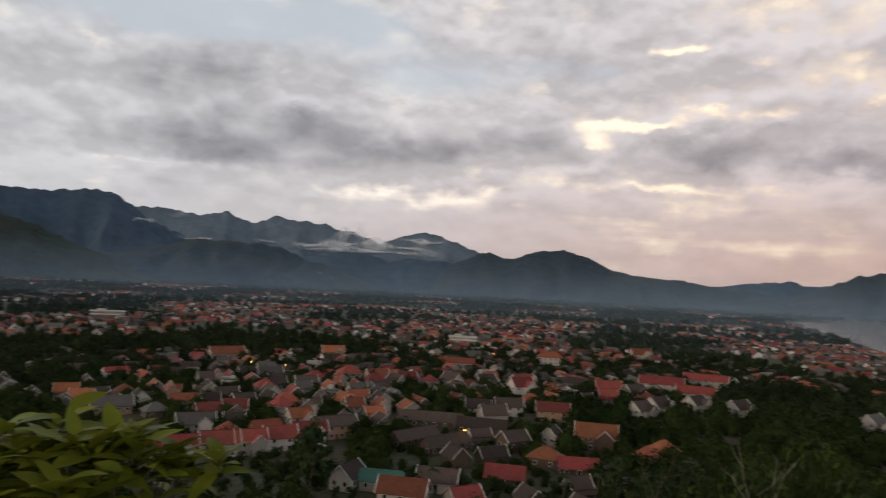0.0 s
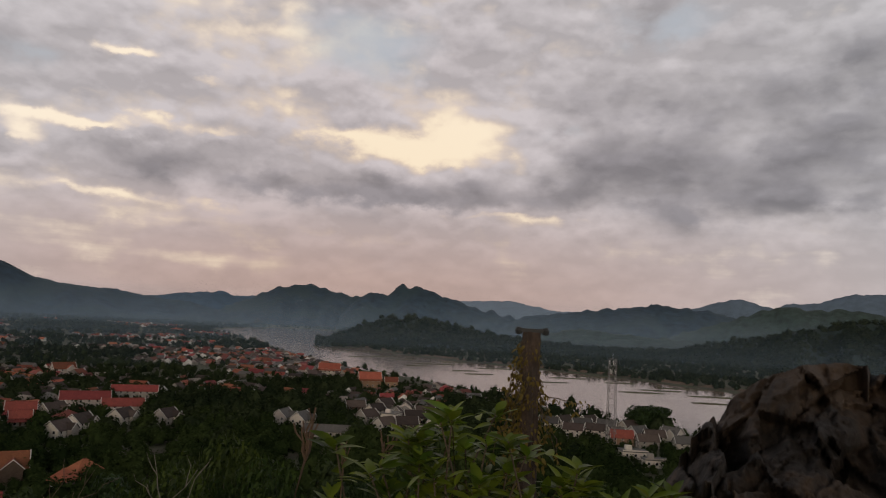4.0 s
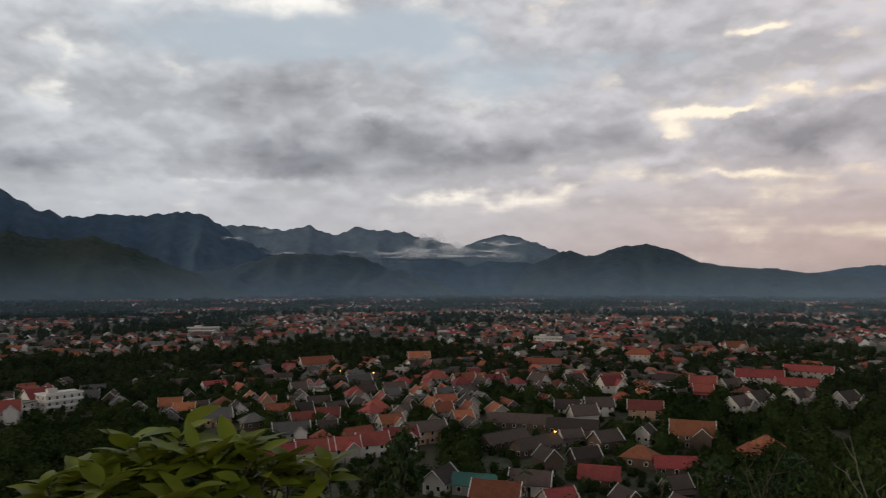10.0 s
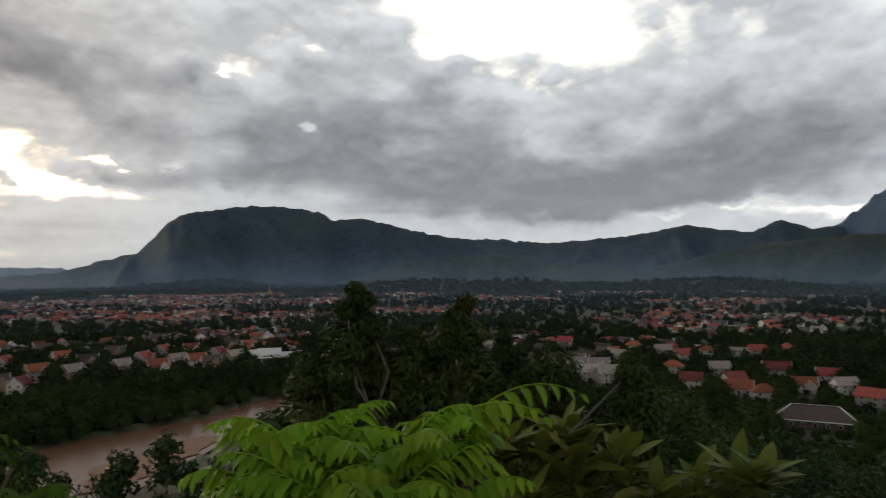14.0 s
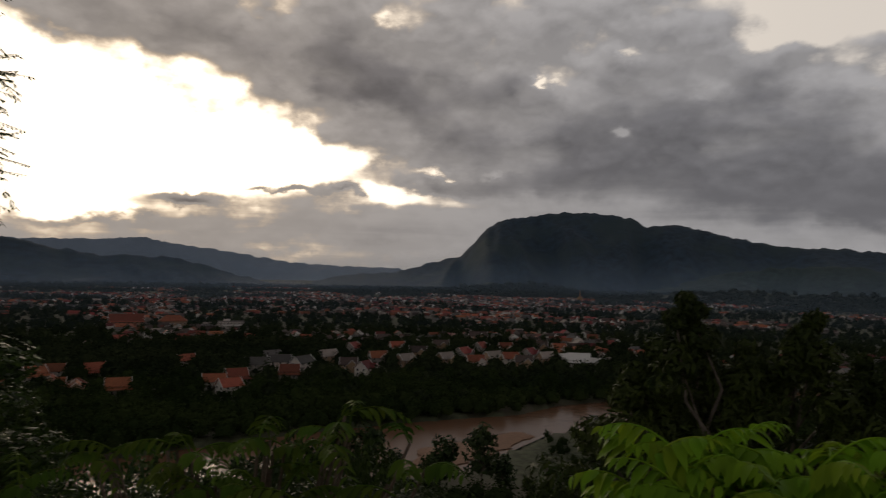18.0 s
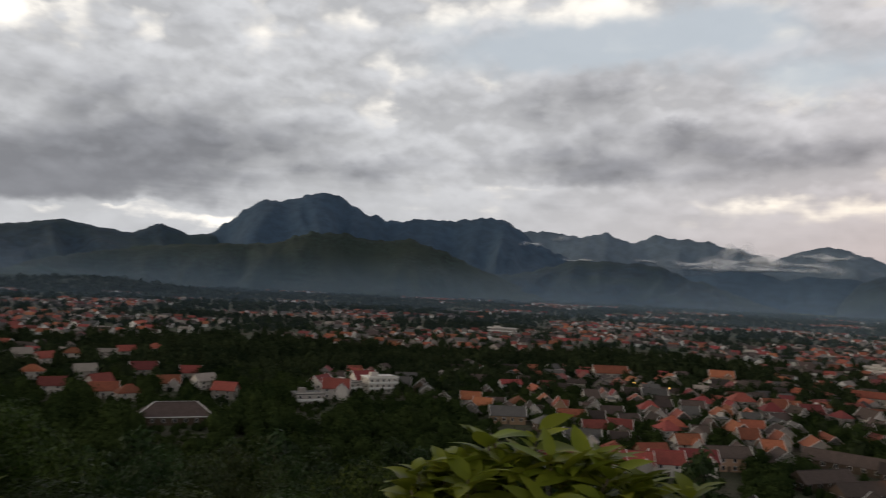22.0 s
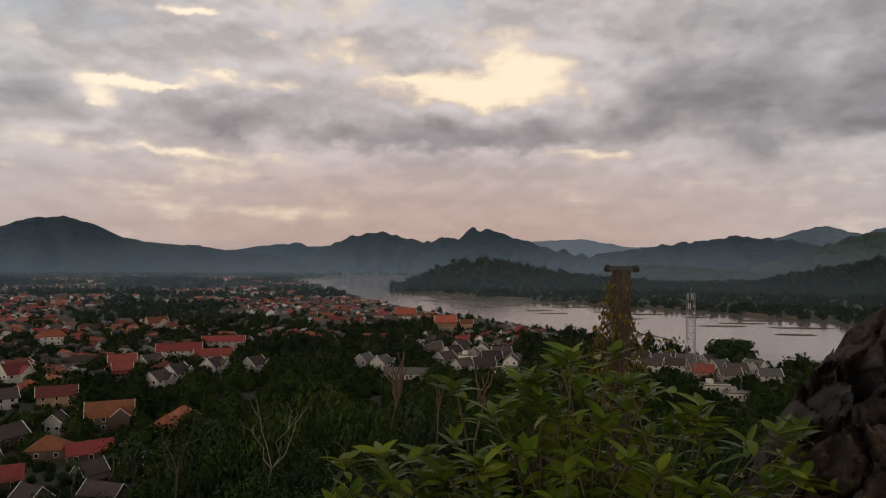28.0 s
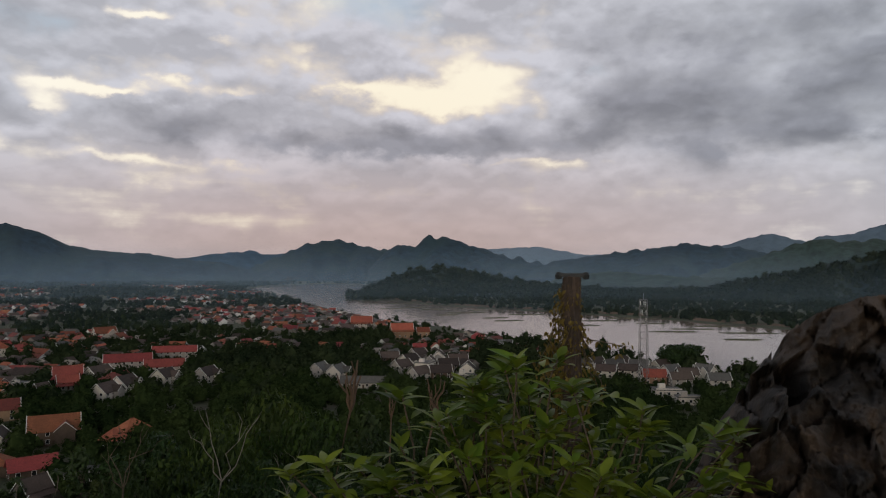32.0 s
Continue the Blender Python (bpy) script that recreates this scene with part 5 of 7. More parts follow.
# telecom mast
mast = new("telecom_mast")
tagged(mast, "tall pale steel lattice telecom mast", "mast")
PALE_STEEL = material("pale_painted_steel", (0.20, 0.185, 0.18), 0.6, 0.25, 0.3)


mast_d, mast_top = 415.0, 47.0
levels = 13
for i in range(levels):
    z0, z1 = i * mast_top / levels, (i + 1) * mast_top / levels
    s0, s1 = 2.4 - 0.6 * i / levels, 2.4 - 0.6 * (i + 1) / levels
    m_ = PALE_STEEL
    cs = [(-1, -1), (1, -1), (1, 1), (-1, 1)]
    for k in range(4):
        (ax, ay), (bx, by) = cs[k], cs[(k + 1) % 4]
        strut("leg", (ax * s0, ay * s0, z0), (ax * s1, ay * s1, z1), 0.16, m_, mast)
        strut("brace", (ax * s0, ay * s0, z0), (bx * s1, by * s1, z1), 0.09, m_, mast)
        strut("rail", (ax * s1, ay * s1, z1), (bx * s1, by * s1, z1), 0.09, m_, mast)
for k in range(6):
    a_ = k * 60
    part("antenna", box_mesh("antenna", -0.18, 0.18, -0.1, 0.1, -1.3, 1.3, WHITE_TRIM), None, mast).matrix_basis = pose(1.7 * math.cos(radians(a_)), 1.7 * math.sin(radians(a_)), mast_top - 2.0 - 5.0 * (k % 2), 0, 0, a_ + 90)
for z in (mast_top - 7, mast_top - 11):
    turned("dish", [(0.9, -0.2), (0.9, 0.1), (0.3, 0.25)], 12, WHITE_TRIM, mast).matrix_basis = pose(1.6, -1.2, z, 90, 0, 30)
strut("spike", (0, 0, mast_top), (0, 0, mast_top + 3.5), 0.08, STEEL, mast)
mast.matrix_basis = Matrix.Translation(polar(-56.9, mast_d)) @ pose(0, 0, 0, 0, 0, 20)

# street lamps that are lit
LAMP = bpy.data.materials.new("sodium_lamp")
LAMP.use_nodes = True
LAMP.node_tree.nodes["Principled BSDF"].inputs["Emission Color"].default_value = (1.0, 0.42, 0.06, 1)
LAMP.node_tree.nodes["Principled BSDF"].inputs["Emission Strength"].default_value = 14
for a, b_ in [(17.9, 8.9), (12.0, 8.2), (14.6, 8.0), (16.3, 13.6), (-2.4, 13.1), (-4.4, 6.4), (9.0, 6.2)]:
    lamp = new("street_lamp")
    tagged(lamp, "lit sodium street lamp on a thin pole", "street lamp", "street lamps")
    part("pole", mesh_from("pole", [(-.07, -.07, 0), (.07, -.07, 0), (.07, .07, 0), (-.07, .07, 0), (-.05, -.05, 7), (.05, -.05, 7), (.05, .05, 7), (-.05, .05, 7)], [(0, 1, 5, 4), (1, 2, 6, 5), (2, 3, 7, 6), (3, 0, 4, 7), (4, 5, 6, 7)], STEEL), None, lamp)
    strut("arm", (0, 0, 6.9), (0, -1.4, 7.3), 0.05, STEEL, lamp)
    part("lantern", box_mesh("lantern", -0.3, 0.3, -1.9, -1.2, 7.15, 7.4, LAMP), None, lamp, "glowing orange lantern")
    put(lamp, a, b_)


# ---- trees ----
def leaf_cloud(rng, lobes, per_lobe, size, flat=0.8, droop=0.0, long=1.0):
    """Leaf blades strewn through the lobes (centre and radii); returns vertices and faces, one four-cornered blade each."""
    vs, n_l = [], len(lobes)
    for (c, rad) in lobes:
        n = per_lobe
        d = rng.normal(size=(n, 3))
        d /= np.linalg.norm(d, axis=1)[:, None]
        rr_ = rng.uniform(0.55, 1.0, n) ** 0.5
        p = np.asarray(c) + d * rr_[:, None] * np.asarray(rad)
        nor = d * [1, 1, flat] + rng.normal(size=(n, 3)) * 0.55 + [0, 0, 0.35]
        nor /= np.linalg.norm(nor, axis=1)[:, None]
        t1 = np.cross(nor, rng.normal(size=(n, 3)))
        t1 = t1 - [0, 0, droop]
        t1 -= nor * (t1 * nor).sum(1)[:, None]
        t1 /= np.linalg.norm(t1, axis=1)[:, None] + 1e-9
        t2 = np.cross(nor, t1)
        s = size * rng.uniform(0.6, 1.35, n)[:, None]
        vs.append(np.stack([p - t1 * s * long, p + t2 * s * 0.42 - t1 * s * 0.1 * long, p + t1 * s * long, p - t2 * s * 0.42 - t1 * s * 0.1 * long], 1))
    v = np.concatenate(vs).reshape(-1, 3)
    f = [(4 * i, 4 * i + 1, 4 * i + 2, 4 * i + 3) for i in range(len(v) // 4)]
    return v, f


def lobes_of(rng, height, radius, low, count, spread=0.62, lobe=0.42):
    """Lobes of a crown, crowded towards its outside, with gaps."""
    out = []
    for _ in range(count):
        a, u = rng.uniform(0, 2 * math.pi), rng.uniform(0.0, 1.0)
        z = low + (height - low) * (0.12 + 0.76 * u)
        wide = radius * spread * (1.0 - 0.75 * abs(u - 0.4) ** 1.5) * rng.uniform(0.5, 1.15)
        s = radius * lobe * rng.uniform(0.65, 1.25)
        out.append(((math.cos(a) * wide, math.sin(a) * wide, z), (s, s, s * rng.uniform(0.55, 0.8))))
    return out


def limb_mesh(name, stems, mat, seg=6):
    """Tapered limbs, each a line of points with radii."""
    v, f = [], []
    for pts in stems:
        n0 = len(v)
        for i, (p, r) in enumerate(pts):
            q = Vector(pts[min(i + 1, len(pts) - 1)][0]) - Vector(pts[max(i - 1, 0)][0])
            rot = q.to_track_quat("Z", "Y")
            for k in range(seg):
                v.append(Vector(p) + rot @ Vector((r * math.cos(2 * math.pi * k / seg), r * math.sin(2 * math.pi * k / seg), 0)))
        for i in range(len(pts) - 1):
            f += [(n0 + i * seg + k, n0 + i * seg + (k + 1) % seg, n0 + (i + 1) * seg + (k + 1) % seg, n0 + (i + 1) * seg + k) for k in range(seg)]
        f.append(tuple(n0 + (len(pts) - 1) * seg + k for k in range(seg)))
    return mesh_from(name, v, f, mat, smooth=True)


def bent(rng, p0, p1, r0, r1, steps=5, wander=0.08):
    p0, p1 = np.array(p0, float), np.array(p1, float)
    L = np.linalg.norm(p1 - p0)
    out = []
    for i in range(steps):
        u = i / (steps - 1)
        p = p0 + (p1 - p0) * u + rng.normal(size=3) * wander * L * math.sin(u * math.pi) * [1, 1, 0.4]
        out.append((tuple(p), r0 + (r1 - r0) * u))
    return out


def make_tree(seed, height, radius, low, leaf, per_lobe, count, mat, label, droop=0.0, name="tree", bark=BARK, trunk_r=None, long=1.0, lobe=0.42):
    g = np.random.default_rng(seed)
    thing = new(name)
    tagged(thing, label, "tree")
    lobes = lobes_of(g, height, radius, low, count, lobe=lobe)
    tr = trunk_r or height * 0.022
    fork = (0, 0, low + (height - low) * 0.2)
    part("trunk", limb_mesh("trunk", [bent(g, (0, 0, -1.0), fork, tr, tr * 0.7)], bark), None, thing)
    part("limbwork", limb_mesh("limbwork", [bent(g, fork, c, tr * 0.55, tr * 0.1) for c, _ in lobes[:12]], bark, 5), None, thing)
    v_, f_ = leaf_cloud(g, lobes, per_lobe, leaf, droop=droop, long=long)
    part("crown", mesh_from("crown", v_, f_, mat), None, thing)
    return thing


# trees of the town: patterns, then copies
g = np.random.default_rng(21)
TOWN_TREES = [make_tree(31, 13, 6.0, 3.0, 0.85, 34, 22, LEAF_DARK, "broad dark-leaved tree among the houses"),
              make_tree(32, 10, 4.5, 2.2, 0.75, 32, 18, LEAF_MID, "rounded green garden tree"),
              make_tree(33, 17, 5.5, 4.0, 0.9, 34, 24, LEAF_DARK, "tall dark tree above the roofs")]


def make_palm(seed, height, label):
    g = np.random.default_rng(seed)
    thing = new("palm_tree")
    tagged(thing, label, "palm tree")
    part("trunk", limb_mesh("trunk", [bent(g, (0, 0, -1), (0.6, 0.3, height), 0.22, 0.14, 6, 0.03)], BARK), None, thing)
    for k in range(13):
        a, tilt = k * 2.4, g.uniform(-0.2, 0.9)
        v_, f_ = [], []
        L = g.uniform(2.6, 3.4)
        for i in range(9):
            u = i / 8
            x = u * L * math.cos(tilt * 0.6)
            z = math.sin(tilt) * u * L - 1.5 * u * u * L * 0.45
            wv = 0.45 * math.sin(min(1, u * 1.1 + 0.12) * math.pi) + 0.03
            v_ += [(x, -wv, z - wv * 0.5), (x, 0, z), (x, wv, z - wv * 0.5)]
        for i in range(8):
            f_ += [(3 * i, 3 * i + 3, 3 * i + 4, 3 * i + 1), (3 * i + 1, 3 * i + 4, 3 * i + 5, 3 * i + 2)]
        ob = part("frond", mesh_from("frond", v_, f_, LEAF_MID), None, thing)
        ob.matrix_basis = pose(0.6, 0.3, height, 0, 0, math.degrees(a))
    return thing


PALM = make_palm(35, 11, "slender coconut palm between houses")
tree_spots = []
wood_spots = []
tries = 60000
ta = g.uniform(-100, 150, tries)
close = np.arange(tries) < 23000
td = np.where(close, np.sqrt(g.uniform(140 ** 2, 640 ** 2, tries)), g.uniform(600, 2750, tries))
tx, ty = -np.sin(np.radians(ta)) * td, np.cos(np.radians(ta)) * td
built = (near_limit(ta) < td) & (td < far_limit(ta)) & (crowd(tx, ty) > 0.5)
ts = np.where(built, g.uniform(2.2, 4.6, tries), np.where(close, g.uniform(3.6, 6.0, tries), 3.2 + td * 0.0013))
bar = inside(tx, ty, RIVER) | inside(tx, ty, CREEK) | ((ta > 93.5) & (ta < 106) & (td > 215) & (td < np.interp(ta, [87, 90, 96, 103, 106], [330, 318, 292, 268, 250])))
ts = np.where((ta > 86) & (ta <= 94) & (td > 200) & (td < 330), 1.7, ts)
for hx, hy, hr in taken:          # gardens before the houses stay low
    ha, hd = math.degrees(math.atan2(-hx, hy)), math.hypot(hx, hy)
    ts = np.where((np.abs(ta - ha) < math.degrees(hr * 0.8 / hd)) & (td < hd) & (td > hd - 55), np.minimum(ts, 1.9), ts)
bank = np.interp(-ta, [-a for a, _ in NEAR_BANK], [EYE / math.tan(radians(b_)) for _, b_ in NEAR_BANK])
ts = np.where((ta < -25.5) & (td < bank) & (td > bank - 130) & (g.random(tries) < 0.9), np.minimum(ts, 1.9), ts)
tree_cells = {}
for k in np.nonzero(~bar)[0]:
    x, y, size = float(tx[k]), float(ty[k]), float(ts[k])
    i, j = int(x // 9), int(y // 9)
    if any((x - qx) ** 2 + (y - qy) ** 2 < (size * 0.45 + qs * 0.28) ** 2 for di in (-1, 0, 1) for dj in (-1, 0, 1) for qx, qy, qs in tree_cells.get((i + di, j + dj), ())):
        continue
    if free(x, y, size * 0.45, 0.7):
        tree_cells.setdefault((i, j), []).append((x, y, size))
        wood_spots.append((float(td[k]), x, y, size))
wx, wy = np.array([s[1] for s in wood_spots]), np.array([s[2] for s in wood_spots])
wet = inside(wx, wy, RIVER) | inside(wx, wy, CREEK)
hill_z = land_height(wx, wy)
wood_spots = [(s, z) for s, w_, z in zip(wood_spots, wet, hill_z) if not w_ and z < 14]
wood_spots.sort(key=lambda s: s[0][0])
keep_free = [(-2, 8)]
n_near = 0
rest = []
for (dist, x, y, size), z in wood_spots:
    if 205 < dist and n_near < 230 and (dist < 330 or size < 3.6):
        n_near += 1
        if g.random() < 0.12:
            base, sc = PALM, g.uniform(0.7, 1.1)
        else:
            base, sc = TOWN_TREES[int(g.integers(3))], size / 5.4
        copy_thing(base, Matrix.Translation((x, y, z)) @ pose(0, 0, 0, 0, 0, g.uniform(0, 360)) @ Matrix.Diagonal((sc, sc, sc * g.uniform(0.9, 1.35), 1)))
    else:
        rest.append((x, y, z, size))
for k, base in enumerate(TOWN_TREES + [PALM]):
    x, y, z, size = rest[200 + 40 * k]
    base.matrix_basis = Matrix.Translation((x, y, z)) @ Matrix.Diagonal((0.8, 0.8, 0.8, 1))


def woods(name, spots, mat, seed, label, blades=42, blade=0.42, rings=4, seg=7, lift=(1.1, 1.9)):
    """Tree crowns: each a few lumpy masses, closed by a skin of leaf sprays over it."""
    g = np.random.default_rng(seed)
    n = len(spots)
    c = np.array([s[:3] for s in spots])
    size = np.array([s[3] for s in spots])
    tall = size * g.uniform(*lift, n)
    # inner mass of the crown
    w = np.linspace(0.12, math.pi * 0.62, rings)
    u = np.linspace(0, 2 * math.pi, seg, endpoint=False)
    W, U = np.meshgrid(w, u, indexing="ij")
    d0 = np.stack([np.sin(W) * np.cos(U), np.sin(W) * np.sin(U), np.cos(W)], -1).reshape(-1, 3)
    wob = 0.66 * (1 + 0.26 * g.normal(size=(n, len(d0))).clip(-1.6, 1.6))
    base_z = np.stack([0 * tall, 0 * tall, tall * 0.3], -1)
    body = np.stack([size, size, tall * 0.75], -1)
    core = c[:, None, :] + base_z[:, None, :] + d0[None] * body[:, None, :] * wob[:, :, None]
    cf = []
    for i in range(rings - 1):
        for j in range(seg):
            k = (j + 1) % seg
            cf.append((i * seg + j, (i + 1) * seg + j, (i + 1) * seg + k, i * seg + k))
    cf = np.array(cf)
    d = g.normal(size=(n, blades, 3))
    d /= np.linalg.norm(d, axis=2)[:, :, None]
    d[:, :, 2] = np.abs(d[:, :, 2])
    lump = 1 + 0.22 * np.sin(d[:, :, 0] * 5 + c[:, None, 0]) * np.sin(d[:, :, 1] * 5 + c[:, None, 1])
    p = c[:, None, :] + d * body[:, None, :] * (g.uniform(0.8, 1.04, (n, blades)) * lump)[:, :, None] + base_z[:, None, :]
    nor = d + g.normal(size=d.shape) * 0.28 + [0, 0, 0.15]
    nor /= np.linalg.norm(nor, axis=2)[:, :, None]
    t1 = np.cross(nor, g.normal(size=d.shape))
    t1 /= np.linalg.norm(t1, axis=2)[:, :, None]
    t2 = np.cross(nor, t1)
    s = (size[:, None] * blade * g.uniform(0.5, 1.3, (n, blades)))[:, :, None]
    v = np.stack([p - t1 * s, p + t2 * s * 0.8, p + t1 * s, p - t2 * s * 0.8], 2).reshape(-1, 3)
    nf, nc = n * blades, n * len(cf)
    loops = np.concatenate([np.arange(nf * 4), (cf[None] + (np.arange(n) * len(d0))[:, None, None] + nf * 4).ravel()]).astype(np.int32)
    v = np.concatenate([v, core.reshape(-1, 3)])
    me = bpy.data.meshes.new(name)
    me.vertices.add(len(v))
    me.vertices.foreach_set("co", v.astype(np.float32).ravel())
    me.loops.add(len(loops))
    me.loops.foreach_set("vertex_index", loops)
    me.polygons.add(nf + nc)
    me.polygons.foreach_set("loop_start", np.arange(0, (nf + nc) * 4, 4, dtype=np.int32))
    me.polygons.foreach_set("use_smooth", np.arange(nf + nc) >= nf)
    me.materials.append(mat)
    me.update(calc_edges=True)
    me.validate()
    return tagged(new(name, me), label, "trees", kind="stuff")


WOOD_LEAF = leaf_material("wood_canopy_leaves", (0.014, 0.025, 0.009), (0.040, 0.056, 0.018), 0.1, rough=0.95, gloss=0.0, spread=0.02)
# haze is painted into the leaf colour, paler and greyer with each distance
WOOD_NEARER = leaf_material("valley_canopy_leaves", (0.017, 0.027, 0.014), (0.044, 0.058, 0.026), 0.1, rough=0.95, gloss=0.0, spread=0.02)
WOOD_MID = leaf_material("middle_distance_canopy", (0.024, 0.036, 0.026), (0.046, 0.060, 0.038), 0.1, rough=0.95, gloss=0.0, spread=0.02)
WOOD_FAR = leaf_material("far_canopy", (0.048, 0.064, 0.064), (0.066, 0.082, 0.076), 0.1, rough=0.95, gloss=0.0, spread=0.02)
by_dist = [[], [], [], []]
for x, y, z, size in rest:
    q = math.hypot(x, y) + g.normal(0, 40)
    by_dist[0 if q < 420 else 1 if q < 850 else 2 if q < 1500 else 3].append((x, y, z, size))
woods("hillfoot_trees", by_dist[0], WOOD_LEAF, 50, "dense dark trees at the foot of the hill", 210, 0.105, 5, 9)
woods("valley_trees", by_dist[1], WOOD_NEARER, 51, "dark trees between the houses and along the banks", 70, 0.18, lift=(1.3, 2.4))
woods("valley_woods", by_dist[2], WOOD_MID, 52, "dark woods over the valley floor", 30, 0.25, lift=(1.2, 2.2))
woods("far_valley_woods", by_dist[3], WOOD_FAR, 53, "woods in haze-greyed colour at the end of the valley", 14, 0.34, 3, 6)
woods("rise_woods", wooded["wooded_east_rise"] + wooded["wooded_south_rise"], WOOD_FAR, 55, "trees in haze-greyed colour on the low rises", 16, 0.34, 3, 6)
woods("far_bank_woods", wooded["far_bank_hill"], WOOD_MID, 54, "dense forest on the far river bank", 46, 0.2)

# the wide-crowned tree on the river bank below the mast
bank_tree = make_tree(36, 15, 19, 4.0, 1.0, 150, 46, LEAF_DARK, "very wide dark umbrella-shaped tree on the river bank", lobe=0.26, trunk_r=0.8)
bank_tree.matrix_basis = Matrix.Translation(on_ground(-59.8, 7.7))


# ---- the viewpoint: rock, shrubs, pillar and the trees on the slope ----
LEAF_FRESH = leaf_material("fresh_green_leaves", (0.120, 0.235, 0.013), (0.290, 0.460, 0.033), 0.45, 0.4, 0.25, 3.0)
LEAF_YELLOW = leaf_material("yellow_green_leaves", (0.135, 0.175, 0.016), (0.250, 0.265, 0.030), 0.3, 0.4, 0.3, 3.0)
LEAF_SHRUB = leaf_material("glossy_shrub_leaves", (0.036, 0.078, 0.009), (0.210, 0.270, 0.028), 0.3, 0.35, 0.35, 2.0)
LEAF_OLIVE = leaf_material("olive_shrub_leaves", (0.085, 0.115, 0.018), (0.190, 0.195, 0.036), 0.3, 0.45, 0.3, 2.0)
# these two greens have shade put into the leaf colour
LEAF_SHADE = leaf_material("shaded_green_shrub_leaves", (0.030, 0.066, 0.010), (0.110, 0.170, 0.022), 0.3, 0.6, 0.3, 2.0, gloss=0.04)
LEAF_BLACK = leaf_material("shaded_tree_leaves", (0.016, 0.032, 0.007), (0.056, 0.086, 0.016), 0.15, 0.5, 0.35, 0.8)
LEAF_DRY = leaf_material("dry_vine_leaves", (0.13, 0.09, 0.024), (0.21, 0.17, 0.04), 0.2, 0.8, 0.4, 2.0)
STEM = material("brown_stems", (0.10, 0.07, 0.045), 0.9, 0.3, 8.0, 0.3, 60.0)
DEAD_WOOD = material("bleached_dead_wood", (0.22, 0.19, 0.155), 0.9, 0.25, 4.0, 0.4, 40.0)
CUT_WOOD = material("cut_reddish_branches", (0.13, 0.078, 0.046), 0.9, 0.3, 5.0, 0.4, 50.0)
CONCRETE = material("stained_concrete_pillar", (0.075, 0.050, 0.036), 0.95, 0.3, 1.5, 0.6, 18.0, second=(0.035, 0.025, 0.02))
IRON = material("black_iron", (0.02, 0.02, 0.02), 0.6, 0.2, 8.0)


def blade_mesh(name, length, width, curl, fold, mat, n=5, tip=1.0):
    """One leaf along +x from its stalk, bent down by curl, folded along its rib."""
    v, f = [], []
    for i in range(n + 1):
        u = i / n
        w = width * 0.5 * (math.sin(math.pi * u ** 0.85) ** 0.8 if 0 < u < 1 else 0.02) * (1 - 0.15 * u * tip)
        x, z = length * (u - 0.12 * curl * u * u), -length * curl * u * u
        v += [(x, -w, z + fold * w), (x, 0, z), (x, w, z + fold * w)]
    for i in range(n):
        f += [(3 * i, 3 * i + 3, 3 * i + 4, 3 * i + 1), (3 * i + 1, 3 * i + 4, 3 * i + 5, 3 * i + 2)]
    return mesh_from(name, v, f, mat, smooth=True)


def joined_leaves(name, mesh, poses, mat, parent):
    """Many leaves of one shape as one part."""
    co = np.array([v.co for v in mesh.vertices])
    fc = [tuple(p.vertices) for p in mesh.polygons]
    vs, fs = [], []
    for k, m in enumerate(poses):
        a = np.array(m)
        vs.append(co @ a[:3, :3].T + a[:3, 3])
        fs += [tuple(i + k * len(co) for i in q) for q in fc]
    return tagged(part(name, mesh_from(name, np.concatenate(vs), fs, mat, smooth=True), None, parent), kind="stuff")


def aim(p, direction, roll=0.0, scale=1.0):
    """A pose whose x axis runs along a direction, its z axis as far up as it can."""
    x = Vector(direction).normalized()
    side = Vector((0, 0, 1)).cross(x)
    if side.length < 1e-4:
        side = Vector((0, 1, 0))
    y = side.normalized()
    z = x.cross(y)
    m = Matrix((x, y, z)).transposed().to_4x4()
    return Matrix.Translation(p) @ m @ pose(0, 0, 0, roll, 0, 0) @ Matrix.Scale(scale, 4)


